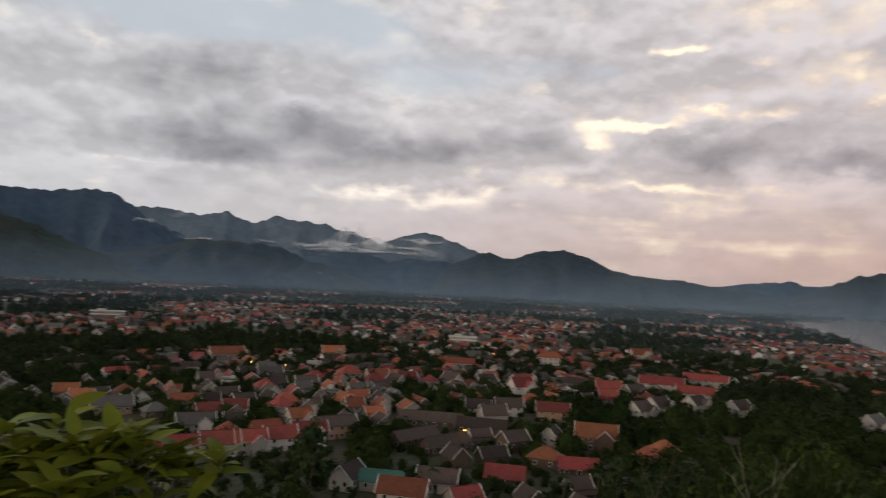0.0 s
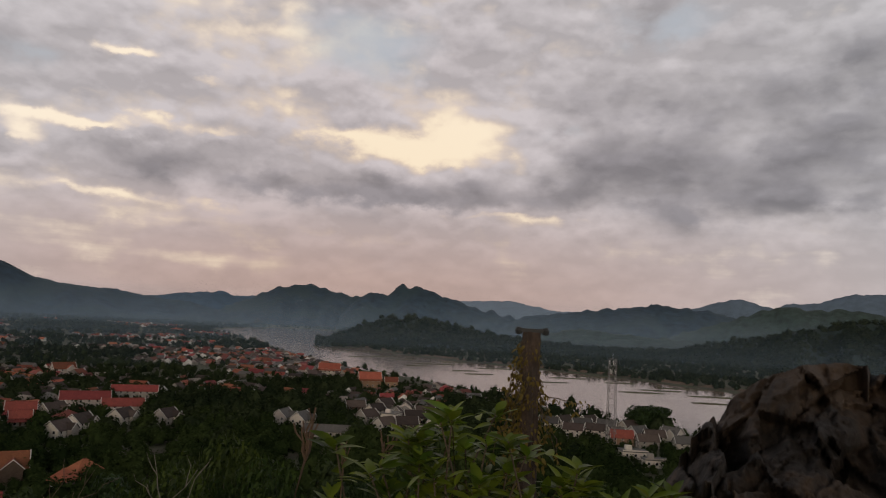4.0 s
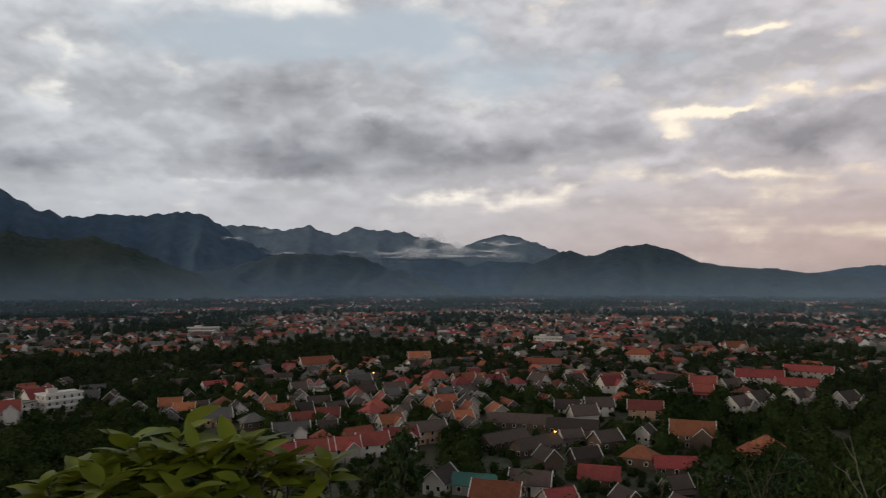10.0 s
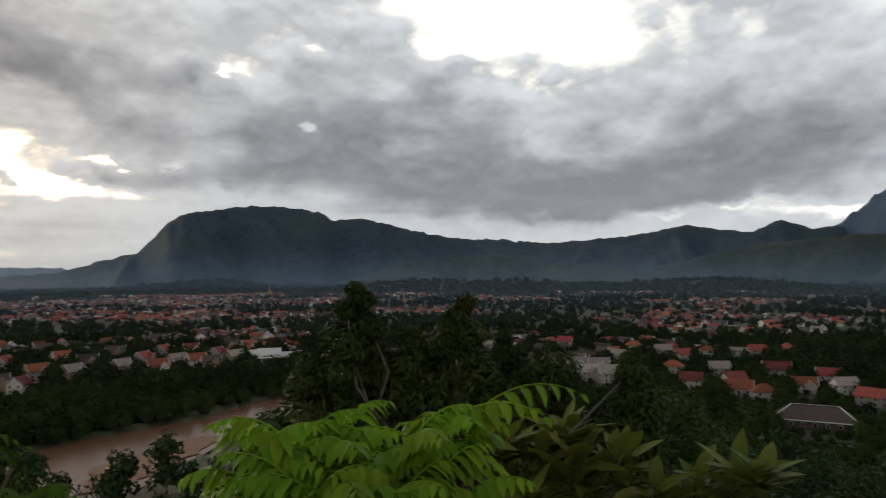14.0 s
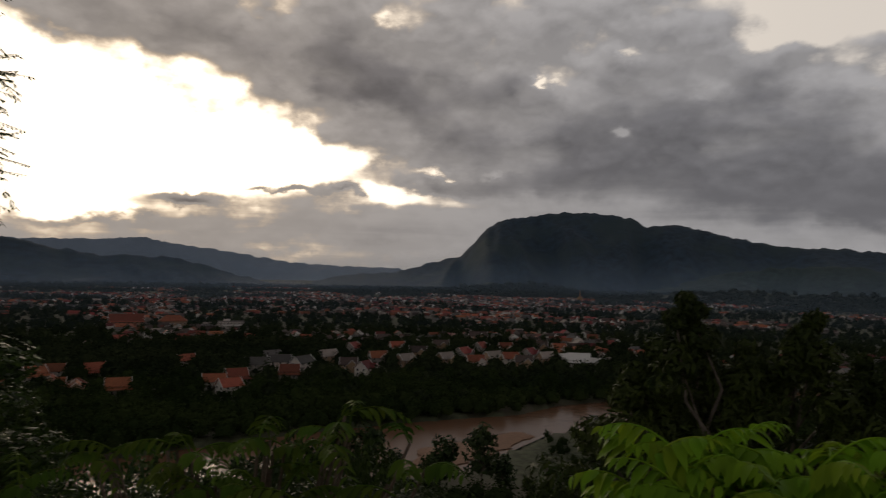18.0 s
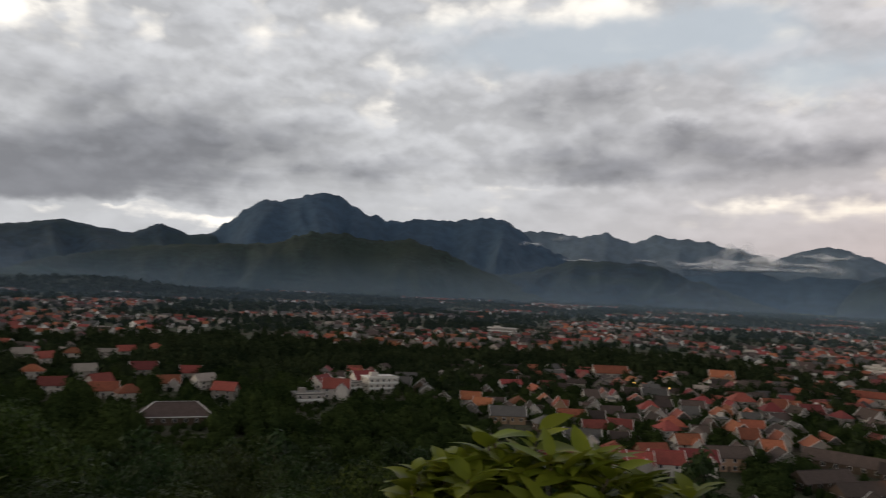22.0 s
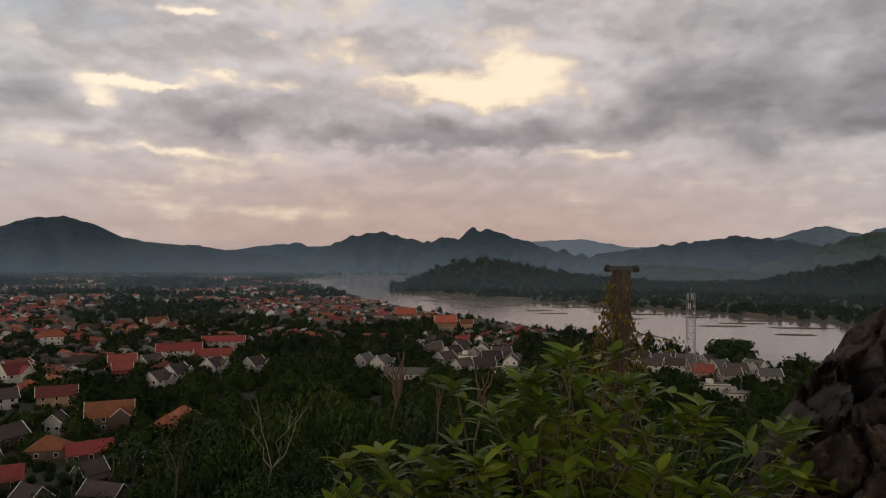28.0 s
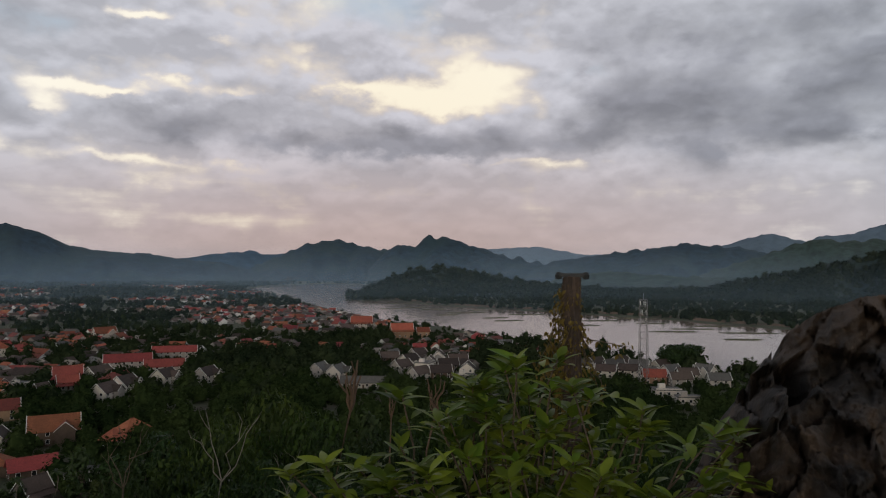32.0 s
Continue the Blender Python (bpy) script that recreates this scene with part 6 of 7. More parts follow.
def whorl_shrub(name, label, seed, tips, foot, leaf_l, leaf_w, per, mat, singles, curl=0.25, rise=0.55, fold=0.25, stem_r=0.012, filler=0, spread=0.3, category="shrub"):
    """A shrub whose stems end in whorls of leaves; tips: places of the whorls; foot: where the stems rise from."""
    g = np.random.default_rng(seed)
    thing = new(name)
    tagged(thing, label, category)
    thing.location = foot
    base = Vector(foot)
    shapes = [blade_mesh("leaf", leaf_l * k, leaf_w * k, curl * c, fold, mat) for k, c in ((1.0, 1.0), (0.8, 1.5), (1.1, 0.5), (0.65, 0.8))]
    stems, left = [], singles
    extra = []
    for t_ in tips:
        p = Vector(t_) - base
        root = Vector((g.normal(0, 0.12), g.normal(0, 0.12), 0.0))
        stems.append(bent(g, root, p, stem_r, stem_r * 0.5, 6, 0.05))
        n = int(per * g.uniform(0.75, 1.25))
        for k in range(n):
            a = k * 2.4 + g.uniform(-0.3, 0.3)
            lift = rise + g.normal(0, 0.28) - 0.5 * (k / n)
            d = Vector((math.cos(a), math.sin(a), lift))
            m = aim(p - Vector((0, 0, 0.05 * (k / n) * leaf_l * 8)), d, g.uniform(-25, 25), g.uniform(0.7, 1.15))
            if left > 0 and g.random() < 0.8:
                ob = part("leaf", shapes[int(g.integers(4))], None, thing)
                ob.matrix_basis = m
                left -= 1
            else:
                extra.append(m)
    for _ in range(filler):
        t_ = Vector(tips[int(g.integers(len(tips)))]) - base
        u = g.uniform(0.35, 0.95)
        p = t_ * u + Vector(g.normal(0, spread, 3)) * (1.1 - u * 0.4)
        extra.append(aim(p, Vector((g.normal(), g.normal(), g.uniform(-0.3, 0.7))), g.uniform(-40, 40), g.uniform(0.6, 1.05)))
    tagged(part("stem_tangle", limb_mesh("stem_tangle", stems, STEM, 5), None, thing), kind="stuff")
    if extra:
        joined_leaves("inner_foliage", shapes[0], extra, mat, thing)
    return thing


def tip_cloud(seed, rows):
    """Places of whorls: rows of centre, spreads along x, y, z, and how many."""
    g = np.random.default_rng(seed)
    out = []
    for c, sp, n in rows:
        for _ in range(n):
            out.append(tuple(np.array(c) + g.uniform(-1, 1, 3) * sp))
    return out


# large-leaved shrub in front of the pillar, seen against the town
A32 = radians(-45.5)
across, ahead = Vector((math.cos(A32), math.sin(A32), 0)), Vector((-math.sin(A32), math.cos(A32), 0))


def spot(side, dist, z):
    """A place before the river view: metres to the right, ahead, and under the eye's height."""
    return tuple(Vector((0.05, 0.35, EYE)) + across * side + ahead * dist + Vector((0, 0, z)))


tips = [spot(*r) for r in [(0.00, 5.0, -0.66), (-0.22, 5.1, -0.80), (0.24, 5.0, -0.82), (0.52, 5.1, -0.88), (-0.45, 4.9, -0.98), (-0.1, 4.8, -0.98), (0.2, 4.8, -1.02), (0.75, 5.0, -1.12),
                           (-0.75, 4.8, -1.18), (-0.95, 4.9, -1.32), (-1.2, 4.8, -1.42), (-0.6, 4.6, -1.25), (-0.3, 4.6, -1.18), (0.0, 4.6, -1.2), (0.35, 4.6, -1.2), (0.62, 4.7, -1.25),
                           (1.12, 4.9, -1.16), (1.32, 5.0, -1.10), (1.2, 4.8, -1.36), (0.95, 4.6, -1.4), (-1.4, 4.7, -1.55), (-0.9, 4.5, -1.5), (-0.5, 4.4, -1.45), (-0.1, 4.4, -1.42),
                           (0.3, 4.4, -1.45), (0.7, 4.4, -1.5), (1.1, 4.5, -1.55), (0.1, 5.2, -0.9), (0.4, 5.2, -1.0), (-0.3, 5.2, -1.0)]]
g = np.random.default_rng(60)
tips += [tuple(Vector(q) + Vector(g.normal(0, 0.17, 3)) - Vector((0, 0, 0.12))) for q in tips for _ in range(2)]
whorl_shrub("large_leaved_shrub", "glossy yellow-green shrub with large pointed leaves", 61, tips, spot(0, 5.0, -3.0), 0.20, 0.080, 11, LEAF_SHRUB, 300, curl=0.22, rise=0.75, stem_r=0.012, filler=1500, spread=0.2)

# shrub below the town view
tips = tip_cloud(59, [((-1.40, 2.98, 64.36), (0.16, 0.08, 0.05), 12), ((-1.15, 3.10, 64.33), (0.16, 0.08, 0.05), 10), ((-1.62, 2.85, 64.27), (0.14, 0.10, 0.05), 8), ((-0.95, 3.16, 64.24), (0.16, 0.08, 0.05), 7),
                      ((-1.45, 2.8, 64.22), (0.3, 0.12, 0.06), 12), ((-1.15, 2.9, 64.16), (0.25, 0.12, 0.06), 10)])
whorl_shrub("broad_leaved_shrub", "yellow-green shrub with blunt leaves below the town", 62, tips, (-1.2, 2.9, 62.6), 0.165, 0.072, 9, LEAF_YELLOW, 190, curl=0.3, rise=0.8, fold=0.2, stem_r=0.008, filler=900, spread=0.12)

# olive-leaved shrub beside the fresh green one
tips = tip_cloud(58, [((-2.60, 0.87, 64.44), (0.06, 0.14, 0.05), 12), ((-2.52, 1.05, 64.37), (0.06, 0.12, 0.04), 9), ((-2.42, 1.28, 64.31), (0.06, 0.14, 0.04), 7), ((-2.5, 0.85, 64.30), (0.1, 0.2, 0.05), 12), ((-2.3, 1.44, 64.36), (0.05, 0.05, 0.03), 4)])
whorl_shrub("olive_leaved_shrub", "olive green shrub with upright pointed leaves", 63, tips, (-2.4, 1.0, 62.7), 0.155, 0.052, 9, LEAF_OLIVE, 160, curl=0.15, rise=0.9, fold=0.3, stem_r=0.008, filler=420, spread=0.1)


def pinnate_shrub(name, label, seed, fronds, foot, mat, leaflet_l, leaflet_w, pairs, singles):
    """A shrub of feathered leaves: each frond arches from its root along a heading; fronds: root, heading in degrees, length, lift."""
    g = np.random.default_rng(seed)
    thing = new(name)
    tagged(thing, label, "shrub")
    thing.location = foot
    base = Vector(foot)
    shapes = [blade_mesh("leaflet", leaflet_l * k, leaflet_w * k, 0.55 * c, 0.25, mat) for k, c in ((1.0, 1.0), (0.88, 1.4), (1.1, 0.7))]
    count = 0
    stems = []
    for root, heading, L, lift in fronds:
        p0 = Vector(root) - base
        h = Vector((math.cos(radians(heading)), math.sin(radians(heading)), 0))
        line = []
        for i in range(9):
            u = i / 8
            line.append(p0 + h * (L * u) + Vector((0, 0, lift * L * u - 0.75 * L * u * u)))
        stems.append([((g.normal(0, 0.05), g.normal(0, 0.05), 0), 0.010), (tuple(p0 * 0.6 + Vector((0, 0, 0.1))), 0.008), (tuple(p0), 0.006)])
        frond = part("frond", limb_mesh("frond", [[(tuple(q), 0.004 - 0.003 * i / 8) for i, q in enumerate(line)]], mat, 4), None, thing)
        side = Vector((0, 0, 1)).cross(h)
        extra = []
        for k in range(pairs):
            u = 0.18 + 0.8 * k / (pairs - 1)
            i = min(7, int(u * 8))
            q = line[i].lerp(line[i + 1], u * 8 - i)
            for s in (-1, 1):
                d = h * 0.55 + side * s * 0.85 + Vector((0, 0, -0.05 - 0.2 * u + g.normal(0, 0.1)))
                m = aim(q, d, g.uniform(-18, 18), (0.55 + 0.6 * math.sin(math.pi * min(1, u + 0.12))) * g.uniform(0.85, 1.1))
                if count < singles:
                    part("leaflet", shapes[int(g.integers(3))], None, frond).matrix_basis = m
                    count += 1
                else:
                    extra.append(m)
        if extra:
            joined_leaves("frond_foliage", shapes[0], extra, mat, frond)
    tagged(part("stem_tangle", limb_mesh("stem_tangle", stems, STEM, 5), None, thing), kind="stuff")
    return thing


g = np.random.default_rng(71)
fronds = []
for c, n, L in [((-2.24, 0.12, 64.54), 6, 0.17), ((-2.24, 0.02, 64.51), 5, 0.17), ((-2.22, 0.26, 64.55), 6, 0.18), ((-2.2, 0.40, 64.55), 6, 0.18), ((-2.24, 0.54, 64.57), 6, 0.19), ((-2.12, 0.18, 64.48), 6, 0.18), ((-2.1, 0.33, 64.46), 6, 0.18), ((-2.1, 0.48, 64.46), 6, 0.18),
                ((-2.08, 0.06, 64.44), 6, 0.18), ((-2.05, -0.08, 64.40), 6, 0.18), ((-2.0, 0.2, 64.38), 6, 0.18), ((-1.98, 0.38, 64.36), 6, 0.18), ((-2.0, -0.15, 64.32), 6, 0.18), ((-1.95, 0.05, 64.30), 6, 0.18), ((-2.05, -0.28, 64.34), 5, 0.18)]:
    for k in range(n):
        fronds.append((tuple(np.array(c) + g.normal(0, 0.03, 3)), k * 360 / n + g.uniform(-25, 25), L * g.uniform(0.65, 1.15), g.uniform(0.6, 1.35)))
    for k in range(n):
        fronds.append((tuple(np.array(c) + g.normal(0, 0.06, 3) * [1, 1, 0.3] - [0, 0, 0.06]), g.uniform(0, 360), L * g.uniform(0.6, 1.0), g.uniform(0.3, 0.9)))
fronds += [((-2.27, 0.58, 64.60), 75, 0.30, 0.95), ((-2.26, 0.50, 64.58), 60, 0.28, 0.9), ((-2.25, 0.1, 64.55), 130, 0.2, 0.9)]
pinnate_shrub("feather_leaved_shrub", "fresh bright green shrub with arching feathered leaves", 64, fronds, (-2.1, 0.3, 62.7), LEAF_FRESH, 0.066, 0.031, 7, 300)
fronds = []
for c, n, L in [((-2.9, -0.97, 64.42), 6, 0.24), ((-2.95, -1.25, 64.34), 6, 0.25), ((-3.0, -1.7, 64.25), 6, 0.25), ((-2.8, -0.7, 64.3), 5, 0.22), ((-2.7, -1.1, 64.2), 6, 0.22), ((-2.9, -1.5, 64.15), 6, 0.24), ((-3.1, -2.1, 64.2), 6, 0.25), ((-3.0, -2.5, 64.05), 6, 0.25), ((-2.8, -1.9, 64.0), 6, 0.22)]:
    for k in range(n):
        fronds.append((tuple(np.array(c) + g.normal(0, 0.04, 3)), k * 360 / n + g.uniform(-25, 25), L * g.uniform(0.75, 1.2), g.uniform(0.5, 1.0)))
pinnate_shrub("dark_feather_shrub", "shaded green shrub with feathered leaves on the slope", 65, fronds, (-2.9, -1.4, 62.5), LEAF_SHADE, 0.070, 0.030, 7, 160)


# ---- rock ----
def outcrop(name, label, crest, near, far, low, seed, mat, na=320, nz=210):
    """A limestone outcrop that climbs from low (degrees under the eye) to its crest line and falls off behind."""
    az_c, el_c = np.array([c[0] for c in crest][::-1], float), np.array([c[1] for c in crest][::-1], float)
    azs = np.linspace(az_c[0], az_c[-1], na)
    top = np.interp(azs, az_c, el_c)
    top = np.convolve(np.pad(top, 6, mode="edge"), np.hanning(15)[1:-1] / np.hanning(15).sum(), mode="valid")
    s = np.concatenate([np.linspace(0, 1, nz - 30), np.linspace(1.01, 1.6, 30)])
    A, S = np.meshgrid(azs, s, indexing="ij")
    front = np.clip(S, 0, 1)
    el = low + (top[:, None] - low) * front
    rad = near + (far - near) * front ** 1.4
    # lumps parted by creases
    g = np.random.default_rng(seed)
    px, py = np.radians(A) * 7.5, np.radians(el) * 7.5 + front * 0.6
    px, py = px + 0.05 * wave_noise(px * 6, py * 6, seed + 1, 4), py + 0.05 * wave_noise(px * 4 + 9, py * 4, seed + 2, 3)
    relief = np.zeros_like(A)
    block = None
    for count, depth, tilt in ((26, 0.24, 0.75), (120, 0.06, 0.9), (320, 0.03, 0.6)):
        cx, cy = g.uniform(px.min(), px.max(), count), g.uniform(py.min(), py.max(), count)
        d = np.sqrt((px[..., None] - cx) ** 2 * 1.6 + (py[..., None] - cy) ** 2 * 0.7)
        own = d.argmin(axis=2)
        block = own if block is None else block
        face = g.normal(0, tilt, (2, count))
        relief += ((px - cx[own]) * face[0][own] + (py - cy[own]) * face[1][own] * 0.6)          # each block is a tilted facet
        d.partition(1, axis=2)
        edge = d[..., 1] - d[..., 0]
        cell = 1.0 / math.sqrt(count) * (np.ptp(px) * np.ptp(py)) ** 0.5
        relief += depth * (np.clip(edge / cell * 4.5, 0, 1) ** 0.5 - 0.8)
    flute = 1 - np.abs(wave_noise(px * 9, py * 2.2, seed + 3, 4, 0.6))
    relief += 0.22 * (flute - 0.5) + 0.03 * wave_noise(px * 22, py * 22, seed + 4, 5, 0.75)
    rad = rad - relief * np.clip(rad / 7, 0.5, 1.3)
    behind = np.clip(S - 1, 0, 1)
    rad = rad + behind * 3.0
    z = EYE + rad * np.tan(np.radians(el)) - 5.0 * behind ** 1.3 + 0.10 * relief
    x, y = 0.12 - np.sin(np.radians(A)) * rad, 0.45 + np.cos(np.radians(A)) * rad
    n, m_ = A.shape
    f = np.array([(i * m_ + k, i * m_ + k + 1, (i + 1) * m_ + k + 1, (i + 1) * m_ + k) for i in range(n - 1) for k in range(m_ - 1)])
    co = np.stack([x, y, z], -1).reshape(-1, 3)
    thing = tagged(new(name), label, "rock")
    thing.location = (float(x.mean()), float(y.mean()), float(z.min()))
    mine = block.ravel()[f[:, 0]]
    for b_ in np.unique(mine):          # the blocks that the deepest cracks part
        used, back = np.unique(f[mine == b_], return_inverse=True)
        part("rock_block", mesh_from("rock_block", co[used] - np.array(thing.location), [tuple(q) for q in back.reshape(-1, 4).tolist()], mat, smooth=True), None, thing)
    return thing


ROCK = material("weathered_limestone", (0.023, 0.018, 0.016), 0.95, 0.45, 1.3, 1.0, 26.0, second=(0.085, 0.056, 0.038))
outcrop("limestone_outcrop", "weathered brown limestone outcrop with deep flutes", [(-58.5, -17.5), (-60.0, -14.6), (-61.1, -12.0), (-62.7, -9.9), (-64.7, -7.6), (-65.8, -4.9), (-68.0, -3.2), (-71.4, -2.0), (-73.1, -1.6), (-75.1, -1.8), (-77.5, -2.5), (-80, -3.2), (-86, -5), (-95, -9), (-102, -14)], 4.6, 7.6, -30.0, 81, ROCK)

# ---- pillar with vines ----
pillar = new("vine_covered_pillar")
tagged(pillar, "old concrete pillar overgrown with dry vines", "pillar")
foot = Vector((10.25, 8.64, 60.2))
pillar.location = foot
top = 4.62
shaft = bmesh.new()
bmesh.ops.create_cube(shaft, size=1.0)
for vv in shaft.verts:
    k = 0.115 if vv.co.z > 0 else 0.14
    vv.co = Vector((math.copysign(k, vv.co.x), math.copysign(k, vv.co.y), 0 if vv.co.z < 0 else top))
bmesh.ops.subdivide_edges(shaft, edges=shaft.edges[:], cuts=6, use_grid_fill=True)
for vv in shaft.verts:
    vv.co += Vector(np.random.default_rng(int(abs(vv.co.z * 977 + vv.co.x * 131 + vv.co.y * 57) * 10)).normal(0, 0.012, 3))
part("shaft", shaft, CONCRETE, pillar)
part("cap_bar", box_mesh("cap_bar", -0.27, 0.27, -0.05, 0.05, top, top + 0.07, IRON), None, pillar).matrix_basis = pose(0, 0, 0, 0, 0, -50)
for s in (-1, 1):
    turned("knob", [(0.02, -0.06), (0.06, -0.05), (0.07, 0.02), (0.04, 0.07), (0.01, 0.08)], 10, IRON, pillar).matrix_basis = pose(s * 0.24 * math.cos(radians(-50)), s * 0.24 * math.sin(radians(-50)), top + 0.02)
g = np.random.default_rng(91)
right = Vector((math.cos(radians(-50)), math.sin(radians(-50)), 0))
vines, leaves = [], []
for k in range(16):
    side = g.uniform(-0.62, -0.1) if k < 11 else g.uniform(0.2, 0.8)
    end = right * side * 1.0 + Vector((g.normal(0, 0.15), g.normal(0, 0.15), top - g.uniform(1.2, 3.2)))
    start = right * (side * 0.25) + Vector((0, 0, top - g.uniform(0.0, 0.35 if k < 11 else 1.2)))
    line = bent(g, start, end, 0.012, 0.006, 9, 0.05)
    vines.append(line)
    for (p, r) in line[1:]:
        for _ in range(7 if k < 11 else 3):
            leaves.append(aim(Vector(p) + Vector(g.normal(0, 0.06, 3)), Vector((g.normal(), g.normal(), -0.8)), g.uniform(-60, 60), g.uniform(0.6, 1.4)))
for _ in range(380):
    u = g.uniform(0, 1)
    a = g.uniform(0, 2 * math.pi)
    rad = 0.14 + 0.30 * u * g.uniform(0.2, 1.0)
    leaves.append(aim((math.cos(a) * rad, math.sin(a) * rad, top - 0.1 - u * 4.0), Vector((math.cos(a), math.sin(a), -0.9)), g.uniform(-60, 60), g.uniform(0.6, 1.5)))
tagged(part("vine_tangle", limb_mesh("vine_tangle", vines, STEM, 4), None, pillar), kind="stuff")
joined_leaves("vine_foliage", blade_mesh("vine_leaf", 0.095, 0.05, 0.4, 0.2, LEAF_DRY, 3), leaves, LEAF_DRY, pillar)

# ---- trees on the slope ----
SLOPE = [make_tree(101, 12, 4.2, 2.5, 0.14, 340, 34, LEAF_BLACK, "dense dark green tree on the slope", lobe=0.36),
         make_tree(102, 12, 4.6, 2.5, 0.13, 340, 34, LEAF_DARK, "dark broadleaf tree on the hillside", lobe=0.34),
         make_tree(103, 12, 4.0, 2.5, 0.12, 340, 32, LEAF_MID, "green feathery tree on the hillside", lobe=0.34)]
# azimuth, elevation of the top, distance, crown radius, pattern
RIVER_SLOPE = [
    (-26.3, -7.9, 46, 3.0, 0), (-21.0, -9.7, 38, 3.4, 1), (-19.8, -11.8, 34, 3.0, 1), (-22.8, -10.2, 36, 3.0, 0), (-29.5, -9.6, 40, 2.8, 0),
    (-33.0, -9.8, 44, 3.0, 1), (-37.5, -10.0, 60, 4.0, 2), (-41.5, -9.2, 62, 4.0, 0), (-45.0, -7.6, 44, 2.2, 0), (-47.5, -8.6, 46, 2.6, 1),
    (-54.5, -9.8, 34, 2.4, 0), (-57.0, -11.2, 26, 2.2, 1), (-60.5, -9.8, 22, 1.8, 2), (-63.2, -8.6, 17, 1.2, 2), (-65.2, -6.9, 15, 0.9, 2),
    (-62.0, -11.5, 14, 1.5, 0), (-25.0, -13.0, 24, 2.6, 1), (-23.0, -14.5, 24, 2.6, 0), (-30.5, -13.0, 24, 2.4, 1),
]
TOWN_SLOPE = [
    (-35.5, -13.2, 20, 2.0, 2), (-21.0, -17.0, 18, 2.0, 2), (-27.0, -16.5, 18, 2.0, 0), (-21.0, -16.0, 30, 2.4, 2), (-33.0, -16.0, 16, 1.8, 1),
    (-50.5, -11.5, 24, 2.2, 0), (36.0, -13.5, 34, 3.4, 0), (40.0, -12.2, 30, 3.4, 2), (44.5, -11.4, 26, 3.0, 2), (48.5, -11.6, 24, 2.6, 2),
    (53.0, -11.4, 20, 2.0, 1), (57.0, -10.0, 18, 2.0, 0), (61.5, -8.0, 14, 1.3, 0), (64.5, -11.0, 13, 1.8, 1), (33.0, -15.5, 36, 3.0, 0),
    (42.0, -15.5, 20, 2.4, 0), (50.0, -15.0, 16, 2.0, 0), (57.5, -14.5, 12, 1.6, 1), (29.0, -17.0, 34, 3.0, 1),
]
CREEK_SLOPE = [
    (37.5, -17.5, 22, 2.2, 1), (91.0, -13.0, 40, 2.2, 0), (89.3, -12.0, 44, 2.0, 0), (88.0, -11.0, 40, 2.4, 0), (104.5, -12.4, 40, 3.2, 1),
    (108.5, -11.2, 36, 3.4, 0), (113.0, -11.0, 38, 3.4, 0), (117.5, -11.2, 36, 3.4, 1), (122.0, -11.0, 38, 3.6, 0), (127.0, -10.4, 34, 3.6, 1),
    (131.5, -10.6, 26, 3.0, 0), (135.5, -6.5, 14, 2.0, 0), (139.0, -3.0, 12, 2.4, 0), (133.0, -13.5, 12, 1.8, 1), (126.0, -14.0, 16, 2.2, 1),
    (119.5, -14.2, 16, 2.2, 0), (112.0, -14.5, 18, 2.2, 1), (102.0, -16.0, 16, 1.8, 0), (107.0, -15.0, 14, 1.8, 2),
]
SLOPE_ROWS = RIVER_SLOPE + TOWN_SLOPE + CREEK_SLOPE
placed = [False] * len(SLOPE)
for a, e, dist, rad, kind in SLOPE_ROWS:
    p = polar(a, dist)
    zt = EYE + dist * math.tan(radians(e))
    zg = float(land_height(np.array(p.x), np.array(p.y)))
    tall = max(zt - zg, rad * 1.6)
    sx = max(rad / 4.2, tall / 12.2 * 0.42)
    m = Matrix.Translation((p.x, p.y, zt - tall)) @ pose(0, 0, 0, 0, 0, g.uniform(0, 360)) @ Matrix.Diagonal((sx, sx, tall / 12.2, 1))
    if placed[kind] is False:
        placed[kind] = m
    else:
        copy_thing(SLOPE[kind], m)
for base, m in zip(SLOPE, placed):
    base.matrix_basis = m

# the big dark tree just below the viewpoint
g = np.random.default_rng(111)
big_tree = new("large_dark_tree")
tagged(big_tree, "large dark tree with drooping pointed leaves", "tree")
root = Vector((-9.2, 1.4, 59.3))
big_tree.location = root
lobes = []
for x, y, top_z, wide in [(-8.95, 0.95, 64.86, 0.45), (-9.1, 2.3, 64.68, 0.5), (-9.1, 1.6, 64.35, 0.4), (-8.9, 0.45, 64.1, 0.45), (-9.2, 2.85, 64.2, 0.4), (-8.1, 4.1, 64.05, 0.35), (-9.0, 3.4, 63.85, 0.4)]:
    for k in range(11):          # each leader is a small cone of sprays
        u = (k + g.random()) / 11
        c = np.array([x, y, top_z - 0.12 - u * 1.0]) + g.uniform(-1, 1, 3) * (0.05 + wide * 0.9 * u) * [1, 1, 0.3] - np.array(root)
        r = 0.12 + 0.22 * u * g.uniform(0.7, 1.2)
        lobes.append((tuple(c), (r, r, r * 0.8)))
